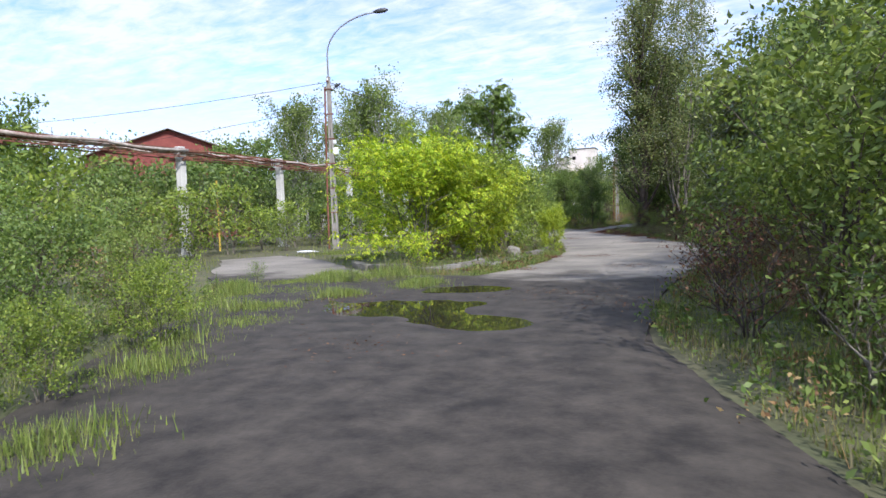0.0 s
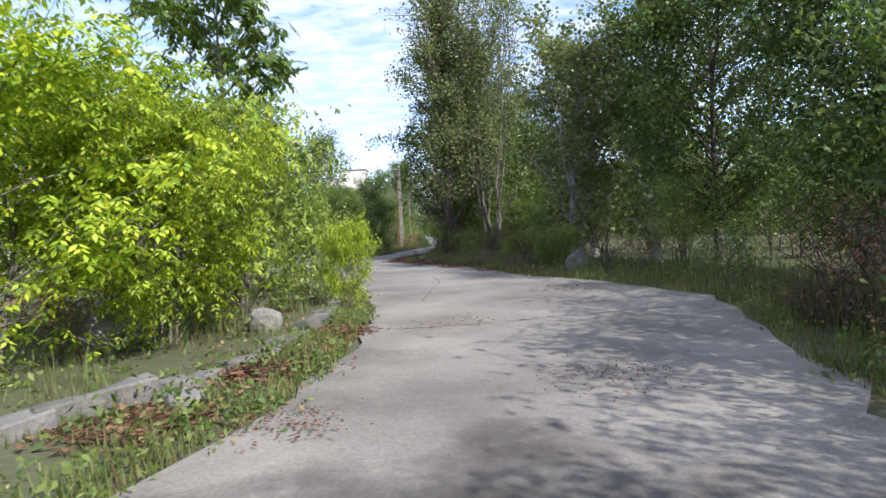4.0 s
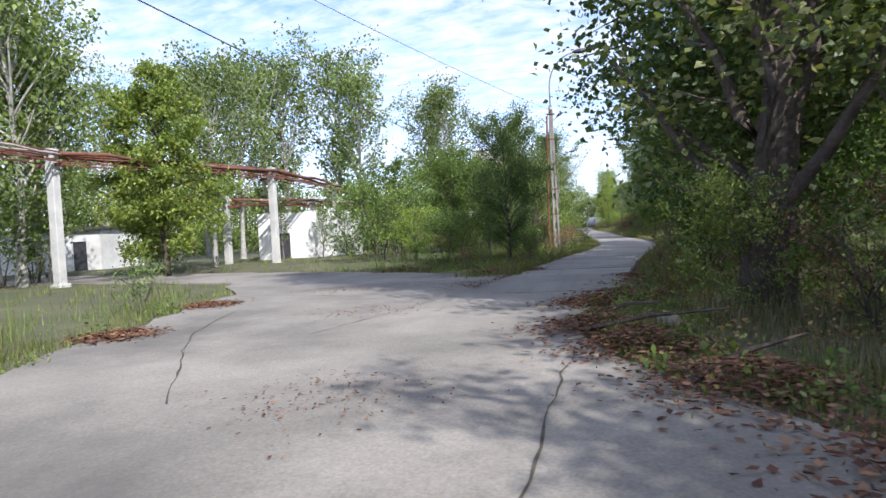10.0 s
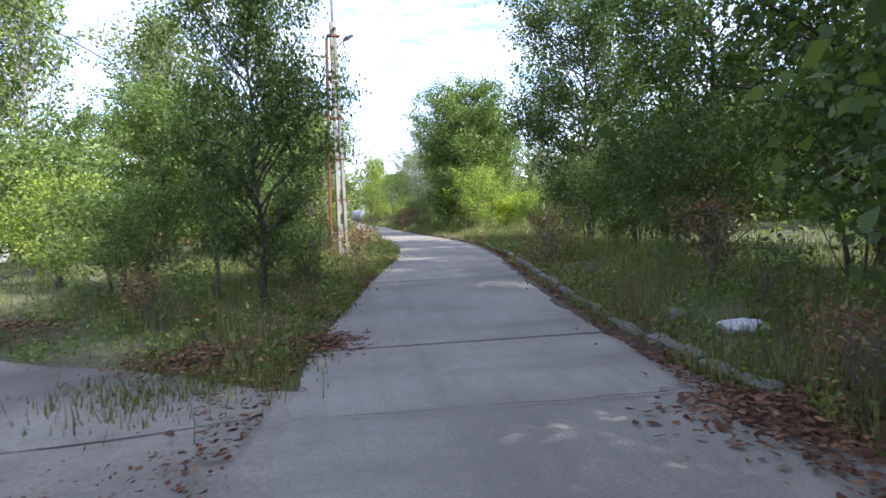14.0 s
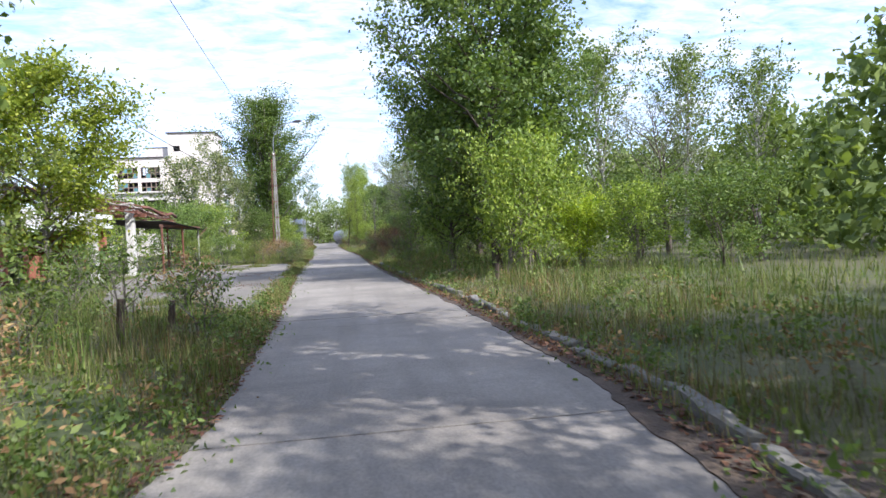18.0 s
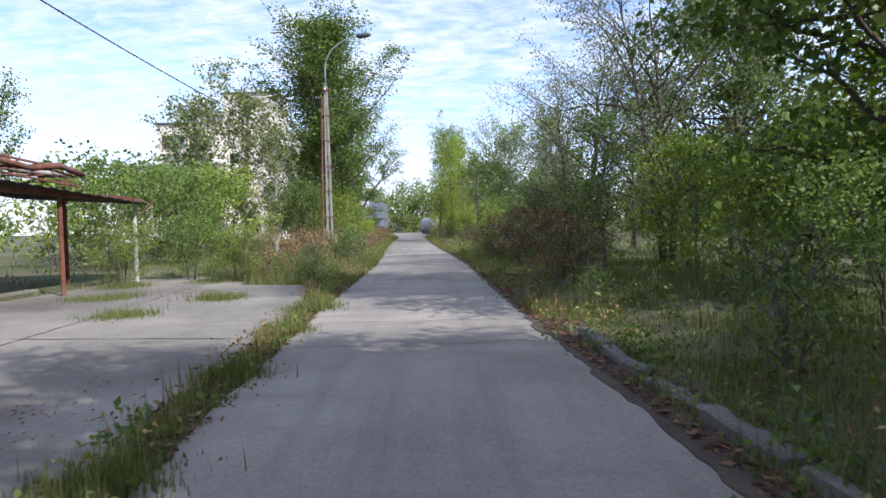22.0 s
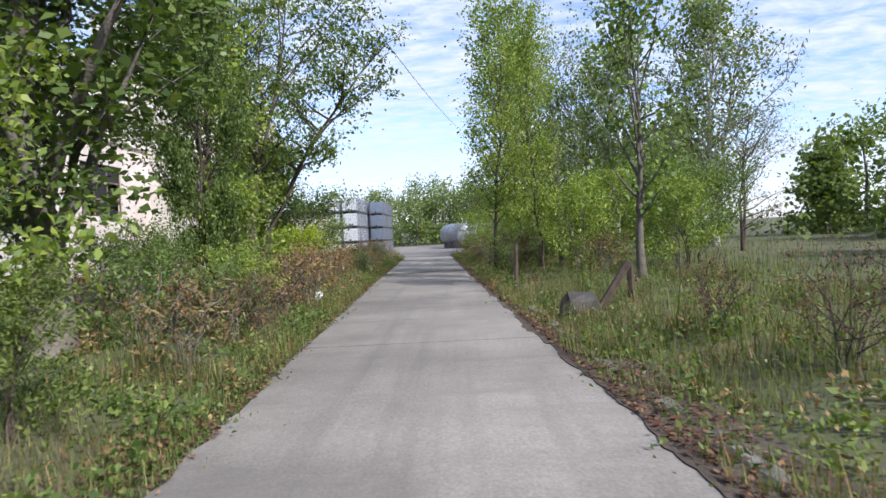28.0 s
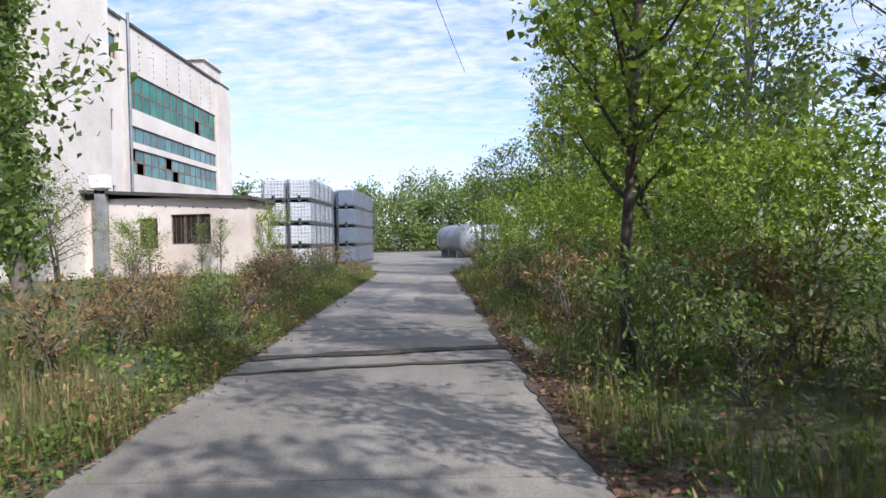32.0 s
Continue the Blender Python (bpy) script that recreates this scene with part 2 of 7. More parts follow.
# near-black colour paints in the darkness of rooms, on inner boxes and some panes
M_VOID = surface("painted_dark_interior", (0.012, 0.012, 0.013), (0.03, 0.028, 0.026), 1, 0.95, 0, 10)
M_FRAME = surface("old_window_frame", (0.13, 0.09, 0.07), (0.22, 0.17, 0.13), 4, 0.8, 0.3, 40)
M_BOTTLE = surface("translucent_white_plastic", (0.84, 0.86, 0.88), (0.90, 0.91, 0.92), 1.2, 0.4, 0.03, 20, (0.66, 0.69, 0.73), 0.4, per_piece=0.06)
M_BLUEBOTTLE = surface("blue_grey_plastic", (0.20, 0.25, 0.33), (0.28, 0.33, 0.41), 1.2, 0.4, 0.03, 20, (0.16, 0.19, 0.25), 0.4, per_piece=0.06)
M_CAGE = surface("galvanised_tube", (0.20, 0.21, 0.24), (0.30, 0.31, 0.34), 5, 0.45, 0.05, 40, metal=0.4)
M_PALLET = surface("dark_pallet", (0.05, 0.05, 0.055), (0.10, 0.10, 0.10), 4, 0.8, 0.2, 30)
M_TANK = surface("weathered_silver_tank", (0.26, 0.27, 0.29), (0.42, 0.44, 0.46), 1.2, 0.42, 0.1, 20, (0.24, 0.20, 0.17), 0.6, metal=0.35)
M_BARK = surface("grey_brown_bark", (0.10, 0.085, 0.065), (0.21, 0.185, 0.15), 5, 0.95, 0.9, 30, (0.30, 0.28, 0.24), 0.4)
M_DARKBARK = surface("dark_bark", (0.055, 0.042, 0.033), (0.13, 0.10, 0.08), 5, 0.95, 0.9, 30)
M_PALEBARK = surface("pale_poplar_bark", (0.26, 0.25, 0.21), (0.42, 0.40, 0.35), 4, 0.95, 0.7, 25, (0.10, 0.09, 0.07), 0.6)
M_WOOD = surface("weathered_timber", (0.055, 0.038, 0.027), (0.12, 0.088, 0.065), 5, 0.95, 0.6, 40)
M_LITTER = foliage("dead_leaves", (0.07, 0.032, 0.02), (0.14, 0.065, 0.04), (0.30, 0.17, 0.09), 0.9, 0.1)
M_CABLE = surface("black_cable", (0.015, 0.015, 0.016), (0.03, 0.03, 0.03), 5, 0.6, 0, 30)
M_WHITEBAG = surface("white_plastic_litter", (0.46, 0.46, 0.47), (0.62, 0.62, 0.63), 6, 0.5, 0.3, 30)
M_ROCK = surface("rubble_concrete", (0.15, 0.14, 0.12), (0.27, 0.25, 0.22), 3, 0.95, 0.8, 22, (0.08, 0.085, 0.045), 0.7)

L_YELLOW = foliage("yellow_green_leaves", (0.12, 0.20, 0.015), (0.35, 0.47, 0.025), (0.60, 0.60, 0.04))
L_GOLD = foliage("maple_leaves", (0.13, 0.185, 0.02), (0.25, 0.31, 0.03), (0.40, 0.42, 0.05))
L_LIME = foliage("fresh_green_leaves", (0.120, 0.181, 0.031), (0.222, 0.302, 0.047), (0.381, 0.435, 0.078))
L_GREEN = foliage("green_leaves", (0.071, 0.115, 0.031), (0.135, 0.200, 0.047), (0.238, 0.302, 0.078))
L_DEEP = foliage("deep_green_leaves", (0.055, 0.092, 0.030), (0.098, 0.152, 0.044), (0.185, 0.238, 0.068))
L_POPLAR = foliage("poplar_leaves", (0.098, 0.133, 0.055), (0.183, 0.224, 0.083), (0.365, 0.363, 0.166), 0.4)
L_SILVER = foliage("grey_green_leaves", (0.105, 0.125, 0.078), (0.180, 0.205, 0.130), (0.30, 0.325, 0.22), 0.6)
L_OLIVE = foliage("olive_leaves", (0.095, 0.140, 0.034), (0.168, 0.224, 0.050), (0.302, 0.347, 0.090))
L_HORN = foliage("hornbeam_leaves", (0.099, 0.152, 0.033), (0.187, 0.247, 0.044), (0.352, 0.380, 0.077))
L_FAR = foliage("far_wood_leaves", (0.095, 0.135, 0.040), (0.165, 0.22, 0.060), (0.27, 0.325, 0.10), 0.6)
L_GRASS = foliage("grass_blades", (0.085, 0.108, 0.032), (0.15, 0.175, 0.050), (0.26, 0.265, 0.095), 0.8, 0.3)
L_DRY = foliage("dry_grass_blades", (0.10, 0.085, 0.045), (0.17, 0.15, 0.08), (0.30, 0.27, 0.15), 0.9, 0.2)
L_RED = foliage("reddish_dry_weeds", (0.143, 0.078, 0.039), (0.260, 0.156, 0.072), (0.390, 0.286, 0.130), 0.8, 0.2)

# concrete that gives way to mud and gravel towards the puddle, the mud darkened for shade too
M_ENTRY = surface("muddy_worn_concrete", (0.16, 0.143, 0.118), (0.31, 0.276, 0.228), 0.45, 0.88, 0.28, 42, (0.085, 0.076, 0.064), 0.8, per_piece=0)
_n, _l = M_ENTRY.node_tree.nodes, M_ENTRY.node_tree.links
_b = _n["Principled BSDF"]
_old = _b.inputs["Base Color"].links[0].from_socket
_tc = _n.new("ShaderNodeTexCoord")
_sp = _n.new("ShaderNodeSeparateXYZ"); _l.new(_tc.outputs["Object"], _sp.inputs[0])
_grad = _n.new("ShaderNodeMapRange"); _grad.inputs["From Min"].default_value, _grad.inputs["From Max"].default_value = 19.0, 8.0
_l.new(_sp.outputs["Y"], _grad.inputs["Value"])
_no = _n.new("ShaderNodeTexNoise"); _no.inputs["Scale"].default_value = 0.55; _no.inputs["Detail"].default_value = 9; _no.inputs["Roughness"].default_value = 0.65
_l.new(_tc.outputs["Object"], _no.inputs["Vector"])
_ad = _n.new("ShaderNodeMath"); _ad.operation = "ADD"; _l.new(_grad.outputs[0], _ad.inputs[0]); _l.new(_no.outputs[0], _ad.inputs[1])
_th = _n.new("ShaderNodeMapRange"); _th.inputs["From Min"].default_value, _th.inputs["From Max"].default_value = 0.86, 1.06
_l.new(_ad.outputs[0], _th.inputs["Value"])
_gr = _n.new("ShaderNodeTexNoise"); _gr.inputs["Scale"].default_value = 2.2; _gr.inputs["Detail"].default_value = 11; _gr.inputs["Roughness"].default_value = 0.72
_l.new(_tc.outputs["Object"], _gr.inputs["Vector"])
_cr = _n.new("ShaderNodeValToRGB")
_cr.color_ramp.elements[0].position, _cr.color_ramp.elements[1].position = 0.36, 0.74
# mud ramp: wet mud, with the tree shade over it painted in
_cr.color_ramp.elements[0].color, _cr.color_ramp.elements[1].color = (0.018, 0.014, 0.010, 1), (0.088, 0.073, 0.056, 1)
_l.new(_gr.outputs[0], _cr.inputs[0])
_mx = _n.new("ShaderNodeMix"); _mx.data_type = "RGBA"
_l.new(_th.outputs[0], _mx.inputs["Factor"]); _l.new(_old, _mx.inputs[6]); _l.new(_cr.outputs[0], _mx.inputs[7]); _l.new(_mx.outputs[2], _b.inputs["Base Color"])

def tracks_and_shade_bands(m, dark):
    """Long faint streaks of rubber and dust along the road (its y direction), and crosswise bands of stains and painted
    tree shadow.
    """
    n, l = m.node_tree.nodes, m.node_tree.links
    b = n["Principled BSDF"]
    old = b.inputs["Base Color"].links[0].from_socket
    tc = n.new("ShaderNodeTexCoord")
    mp = n.new("ShaderNodeMapping"); mp.inputs["Scale"].default_value = (2.6, 0.10, 1.0)
    l.new(tc.outputs["Object"], mp.inputs[0])
    no = n.new("ShaderNodeTexNoise"); no.inputs["Scale"].default_value = 1.0; no.inputs["Detail"].default_value = 6; no.inputs["Roughness"].default_value = 0.6
    l.new(mp.outputs[0], no.inputs["Vector"])
    mr = n.new("ShaderNodeMapRange"); mr.inputs["From Min"].default_value, mr.inputs["From Max"].default_value, mr.inputs["To Max"].default_value = 0.45, 0.72, 0.5
    l.new(no.outputs[0], mr.inputs["Value"])
    # crosswise bands: stains together with tree shadow put into the colour
    mp2 = n.new("ShaderNodeMapping"); mp2.inputs["Scale"].default_value = (0.35, 1.6, 1.0)
    l.new(tc.outputs["Object"], mp2.inputs[0])
    no2 = n.new("ShaderNodeTexNoise"); no2.inputs["Scale"].default_value = 1.0; no2.inputs["Detail"].default_value = 7; no2.inputs["Roughness"].default_value = 0.65
    l.new(mp2.outputs[0], no2.inputs["Vector"])
    mr2 = n.new("ShaderNodeMapRange"); mr2.inputs["From Min"].default_value, mr2.inputs["From Max"].default_value, mr2.inputs["To Max"].default_value = 0.48, 0.70, 0.45
    l.new(no2.outputs[0], mr2.inputs["Value"])
    mx = n.new("ShaderNodeMath"); mx.operation = "MAXIMUM"; l.new(mr.outputs[0], mx.inputs[0]); l.new(mr2.outputs[0], mx.inputs[1])
    mix = n.new("ShaderNodeMix"); mix.data_type = "RGBA"; mix.inputs[7].default_value = (*dark, 1)
    l.new(mx.outputs[0], mix.inputs["Factor"]); l.new(old, mix.inputs[6]); l.new(mix.outputs[2], b.inputs["Base Color"])


tracks_and_shade_bands(M_ROAD, (0.125, 0.112, 0.097))

water = bpy.data.materials.new("puddle_water")
water.use_nodes = True
wb = water.node_tree.nodes["Principled BSDF"]
wb.inputs["Base Color"].default_value = (0.030, 0.026, 0.018, 1)
wb.inputs["Roughness"].default_value = 0.03
wb.inputs["IOR"].default_value = 1.45
wz = water.node_tree.nodes.new("ShaderNodeTexNoise"); wz.inputs["Scale"].default_value = 3.0
wbp = water.node_tree.nodes.new("ShaderNodeBump"); wbp.inputs["Strength"].default_value = 0.02
water.node_tree.links.new(wz.outputs[0], wbp.inputs["Height"]); water.node_tree.links.new(wbp.outputs[0], wb.inputs["Normal"])


# ---------- building blocks ----------
def mesh_of(name, verts, faces, material, smooth=False):
    me = bpy.data.meshes.new(name)
    me.from_pydata([tuple(v) for v in verts], [], [tuple(f) for f in faces])
    me.materials.append(material)
    if smooth:
        me.polygons.foreach_set("use_smooth", [True] * len(me.polygons))
    me.update()
    return me


def fast_mesh(name, verts, loops, sides, material):
    """Mesh of many equal polygons: verts (n,3), loops a flat index array, sides corners a face."""
    me = bpy.data.meshes.new(name)
    nf = len(loops) // sides
    me.vertices.add(len(verts)); me.loops.add(len(loops)); me.polygons.add(nf)
    me.vertices.foreach_set("co", np.asarray(verts, np.float32).ravel())
    me.loops.foreach_set("vertex_index", np.asarray(loops, np.int32))
    me.polygons.foreach_set("loop_start", np.arange(0, nf * sides, sides, dtype=np.int32))
    me.polygons.foreach_set("loop_total", np.full(nf, sides, np.int32))
    me.materials.append(material)
    me.update(calc_edges=True)
    return me


def from_bm(name, bm, material, smooth=False):
    me = bpy.data.meshes.new(name)
    bmesh.ops.recalc_face_normals(bm, faces=bm.faces)
    bm.to_mesh(me); bm.free()
    me.materials.append(material)
    if smooth:
        me.polygons.foreach_set("use_smooth", [True] * len(me.polygons))
    return me


def part(name, bm, material, parent, label="", smooth=False):
    me = bm if isinstance(bm, bpy.types.Mesh) else from_bm(name, bm, material, smooth)
    ob = new(name, me)
    ob.parent = parent
    if label:
        tagged(ob, label)
    return ob


def thing(name, at, label, category, group="", kind="", turn=0.0):
    ob = new(name)
    ob.matrix_basis = pose(*at, 0, 0, turn)
    return tagged(ob, label, category, group, kind)


def box(bm, lo, hi, bevel=0.0, turn=None):
    """An axis-aligned box from corner lo to corner hi, added to bm; turn: a matrix applied to it."""
    c = [(a + b) / 2 for a, b in zip(lo, hi)]
    s = [abs(b - a) for a, b in zip(lo, hi)]
    g = bmesh.ops.create_cube(bm, size=1.0, matrix=Matrix.Translation(c) @ Matrix.Diagonal((*s, 1)))
    vs = g["verts"]
    if bevel:
        es = list({e for v in vs for e in v.link_edges})
        vs = bmesh.ops.bevel(bm, geom=es, offset=bevel, segments=1, affect="EDGES")["verts"]
    if turn is not None:
        bmesh.ops.transform(bm, matrix=turn, verts=list(vs))
    return bm


def boxes(*pairs, bevel=0.0):
    bm = bmesh.new()
    for lo, hi in pairs:
        box(bm, lo, hi, bevel)
    return bm


def tube(bm, pts, radii, sides=6):
    """A tube through pts with a radius at each, closed at both ends."""
    pts = [Vector(p) for p in pts]
    rings = []
    for i, p in enumerate(pts):
        d = (pts[min(i + 1, len(pts) - 1)] - pts[max(i - 1, 0)]).normalized()
        a = d.orthogonal().normalized() if abs(d.z) < 0.9 else Vector((1, 0, 0)).cross(d).normalized()
        b = d.cross(a)
        r = radii if isinstance(radii, (int, float)) else radii[i]
        rings.append([bm.verts.new(p + (a * math.cos(2 * math.pi * k / sides) + b * math.sin(2 * math.pi * k / sides)) * r) for k in range(sides)])
    for u, v in zip(rings, rings[1:]):
        for k in range(sides):
            bm.faces.new((u[k], u[(k + 1) % sides], v[(k + 1) % sides], v[k]))
    bm.faces.new(rings[0][::-1]); bm.faces.new(rings[-1])
    return bm


def inside(poly, x, y):
    """Which of the points lie in the polygon (numpy, even-odd rule)."""
    x, y = np.asarray(x), np.asarray(y)
    res = np.zeros(x.shape, bool)
    n = len(poly)
    for i in range(n):
        (x1, y1), (x2, y2) = poly[i], poly[(i + 1) % n]
        if y1 == y2:
            continue
        c = (y1 > y) != (y2 > y)
        res ^= c & (x < (x2 - x1) * (y - y1) / (y2 - y1) + x1)
    return res


def slab_of(poly, z0, z1):
    """A flat slab with the outline poly between two heights."""
    bm = bmesh.new()
    f = bm.faces.new([bm.verts.new((x, y, z1)) for x, y in poly])
    ex = bmesh.ops.extrude_face_region(bm, geom=[f])
    for v in ex["geom"]:
        if isinstance(v, bmesh.types.BMVert):
            v.co.z = z0
    bmesh.ops.triangulate(bm, faces=[f for f in bm.faces if len(f.verts) > 4])
    return bm


# ---------- ground, road, kerbs ----------
CENTRE = [(-6.0, 46), (-5.95, 52), (-5.2, 58), (-4.3, 64), (-3.75, 70), (-3.95, 76), (-4.35, 82), (-4.7, 88), (-5.0, 94), (-5.15, 100), (-5.3, 106), (-5.6, 112), (-6.05, 118), (-6.4, 124), (-6.7, 130), (-7.0, 136), (-7.25, 142), (-7.5, 148), (-7.75, 154), (-8.1, 160)]
HALF = 1.56


def centre_x(y):
    ys = [c[1] for c in CENTRE]
    return np.interp(y, ys, [c[0] for c in CENTRE])


ROAD_POLY = [(centre_x(y) - HALF, y) for y in range(46, 161, 3)] + [(centre_x(y) + HALF, y) for y in range(160, 45, -3)]
ENTRY_POLY = [(3.2, -14), (6.0, -14), (2.6, -4), (0.4, 3), (-0.7, 7), (-0.5, 11.5), (0.2, 16.8), (1.0, 19.4), (1.5, 22), (0.5, 25.5), (-1.1, 28.6), (-1.9, 32.2), (-2.8, 35), (-3.9, 37.4), (-5.0, 39.1), (-5.6, 41), (-5.7, 43.5), (-5.0, 46), (-4.5, 46.9),
              (-7.1, 47.0), (-7.15, 50.4), (-10, 52.3), (-15, 55.2), (-20.5, 57.4), (-34, 61), (-34, 56), (-20.5, 52.6), (-17.2, 51.4), (-14.4, 47.4), (-13.4, 43.4), (-12.4, 40), (-10.2, 34.6), (-6.6, 30), (-5.2, 26), (-4.4, 22), (-4.2, 17), (-5.2, 12.6), (-8.5, 15.0), (-13, 19.5), (-17, 22.5), (-18.2, 20), (-12.6, 13.4), (-9.3, 10.2), (-6.4, 8.6), (-5.2, 5.5), (-3.0, 2.2), (-0.8, -4)]
APRON_POLY = [(-6.35, 77.6), (-9.2, 78.6), (-10.6, 82), (-13.0, 90), (-13.6, 96), (-13.6, 103), (-11.6, 103.6), (-9.4, 100.6), (-7.9, 100.2), (-7.0, 96), (-6.75, 90), (-6.45, 84)]
YARD_POLY = [(-9.8, 158.5), (-6.3, 158.5), (-4.6, 164), (-2.2, 172), (6, 176), (8, 205), (-30, 205), (-24, 187), (-18.5, 178), (-11.2, 173), (-10.7, 164)]
SLAB_POLY = [(-8.9, 10.6), (-9.9, 9.9), (-13.2, 13.0), (-17.6, 19.6), (-16.4, 21.9), (-12.6, 18.2), (-9.4, 15.0)]

g = 24
xs = np.concatenate([[-3000, -900, -300, -120], np.linspace(-60, 40, 101), [90, 300, 900, 3000]])
ys = np.concatenate([[-3000, -900, -200, -60], np.linspace(-25, 215, 241), [280, 500, 1200, 4000]])
gx, gy = np.meshgrid(xs, ys)
pave = inside(ROAD_POLY, gx, gy) | inside(ENTRY_POLY, gx, gy) | inside(APRON_POLY, gx, gy) | inside(YARD_POLY, gx, gy)
hz = np.array([[noise.noise(Vector((x * 0.35, y * 0.35, 0.0))) * 0.05 + noise.noise(Vector((x * 1.3, y * 1.3, 4.0))) * 0.035 if -60 <= x <= 40 and -25 <= y <= 215 else 0.0 for x in xs] for y in ys])
near = np.zeros(pave.shape, bool)
for dx in (-1, 0, 1):
    for dy in (-1, 0, 1):
        near |= np.roll(np.roll(pave, dy, 0), dx, 1)
bank = np.clip((gx - centre_x(gy) - 2.1) / 1.2, 0, 1) * 0.16 * (gy > 47) * (gy < 158)
bank += np.clip((centre_x(gy) - gx - 2.0) / 1.5, 0, 1) * 0.10 * (gy > 58) * (gy < 157) * (gx > -40)
hz = np.where(near, -0.03, np.abs(hz) * 1.2 + bank)
verts = np.stack([gx, gy, hz], -1).reshape(-1, 3)
nx, ny = len(xs), len(ys)
ii = (np.arange(ny - 1)[:, None] * nx + np.arange(nx - 1)[None, :]).ravel()
loops = np.stack([ii, ii + 1, ii + nx + 1, ii + nx], 1).ravel()
me = fast_mesh("ground", verts, loops, 4, M_GROUND)
me.polygons.foreach_set("use_smooth", [True] * len(me.polygons))
ground = tagged(new("ground", me), "uneven soil verge with dry and green grass", "ground", kind="structure")


def ground_z(x, y):
    i = int(np.clip(np.searchsorted(xs, x) - 1, 0, nx - 2)); j = int(np.clip(np.searchsorted(ys, y) - 1, 0, ny - 2))
    u = (x - xs[i]) / (xs[i + 1] - xs[i]); v = (y - ys[j]) / (ys[j + 1] - ys[j])
    return float((hz[j, i] * (1 - u) + hz[j, i + 1] * u) * (1 - v) + (hz[j + 1, i] * (1 - u) + hz[j + 1, i + 1] * u) * v)


def ground_at(x, y):
    """Height of the ground under many points at once."""
    i = np.clip(np.searchsorted(xs, x) - 1, 0, nx - 2); j = np.clip(np.searchsorted(ys, y) - 1, 0, ny - 2)
    u = (x - xs[i]) / (xs[i + 1] - xs[i]); v = (y - ys[j]) / (ys[j + 1] - ys[j])
    return (hz[j, i] * (1 - u) + hz[j, i + 1] * u) * (1 - v) + (hz[j + 1, i] * (1 - u) + hz[j + 1, i + 1] * u) * v


def rough_edge(poly, step=0.8, amp=0.14, seed=0):
    """The outline with points every step metres, pushed in and out a little, as a broken edge has."""
    out = []
    for (x1, y1), (x2, y2) in zip(poly, poly[1:] + poly[:1]):
        n = max(1, int(math.hypot(x2 - x1, y2 - y1) / step))
        for k in range(n):
            x, y = x1 + (x2 - x1) * k / n, y1 + (y2 - y1) * k / n
            out.append((x + amp * (noise.noise(Vector((x * 1.1, y * 1.1, seed))) + 0.5 * noise.noise(Vector((x * 4.7, y * 4.7, seed)))), y + amp * (noise.noise(Vector((x * 1.1, y * 1.1, seed + 9))) + 0.5 * noise.noise(Vector((x * 4.7, y * 4.7, seed + 9))))))
    return out


entry = tagged(new("pavement_entry", from_bm("pavement_entry", slab_of(rough_edge(ENTRY_POLY, 0.8, 0.35), -0.25, 0.012), M_ENTRY)), "cracked grey concrete junction with muddy patches", "pavement", kind="structure")
apron = tagged(new("pavement_apron", from_bm("pavement_apron", slab_of(rough_edge(APRON_POLY, 0.8, 0.3, 3), -0.25, 0.014), M_APRON)), "old asphalt apron overgrown with tufts", "pavement", kind="structure")
yard = tagged(new("pavement_yard", from_bm("pavement_yard", slab_of(rough_edge(YARD_POLY, 1.2, 0.3, 5), -0.25, 0.012), M_ROAD)), "pale concrete factory yard", "pavement", kind="structure")
MUD_POLY = [(2.6, -14), (6.6, -14), (3.2, -4), (1.0, 3), (-0.4, 7), (-1.0, 11.2), (-1.9, 13.6), (-3.4, 13.0), (-4.6, 14.0), (-6.6, 14.2), (-8.8, 13.6), (-9.6, 11.0), (-8.6, 8.4), (-7.2, 5.6), (-4.6, 2.0), (-1.4, -3)]
POOLS = [((-4.5, 8.8), (1.9, 1.25)), ((-4.2, 11.2), (1.0, 0.7)), ((-2.6, 7.6), (0.8, 0.5))]
mxs, mys = np.arange(-10.4, 6.8, 0.09), np.arange(-8.0, 14.8, 0.09)
mgx, mgy = np.meshgrid(mxs, mys)
rim = np.full(mgx.shape, 9.0)
for (ax, ay), (bx, by) in zip(MUD_POLY, MUD_POLY[1:] + MUD_POLY[:1]):
    f = np.clip(((mgx - ax) * (bx - ax) + (mgy - ay) * (by - ay)) / ((bx - ax) ** 2 + (by - ay) ** 2), 0, 1)
    rim = np.minimum(rim, np.hypot(mgx - ax - f * (bx - ax), mgy - ay - f * (by - ay)))
within = inside(MUD_POLY, mgx, mgy)
wave = np.array([[noise.noise(Vector((x * 0.8, y * 0.8, 2.0))) * 0.5 + noise.noise(Vector((x * 2.3, y * 2.3, 5.0))) * 0.35 + noise.noise(Vector((x * 6.5, y * 6.5, 8.0))) * 0.05 for x in mxs] for y in mys])
mz = 0.043 + 0.030 * wave
for (px_, py_), (rx_, ry_) in POOLS:
    q = ((mgx - px_) / rx_) ** 2 + ((mgy - py_) / ry_) ** 2
    mz -= 0.030 * np.exp(-q * 0.9) * (0.9 + 0.9 * wave)
mz = np.where(within, mz, 0.046) - 0.09 * np.clip(1 - np.where(within, rim, 0) / (0.55 + 0.35 * wave), 0, 1) ** 1.5
ok = within[:-1, :-1] & within[1:, 1:] & within[:-1, 1:] & within[1:, :-1]
mi = (np.arange(len(mys) - 1)[:, None] * len(mxs) + np.arange(len(mxs) - 1)[None, :])[ok]
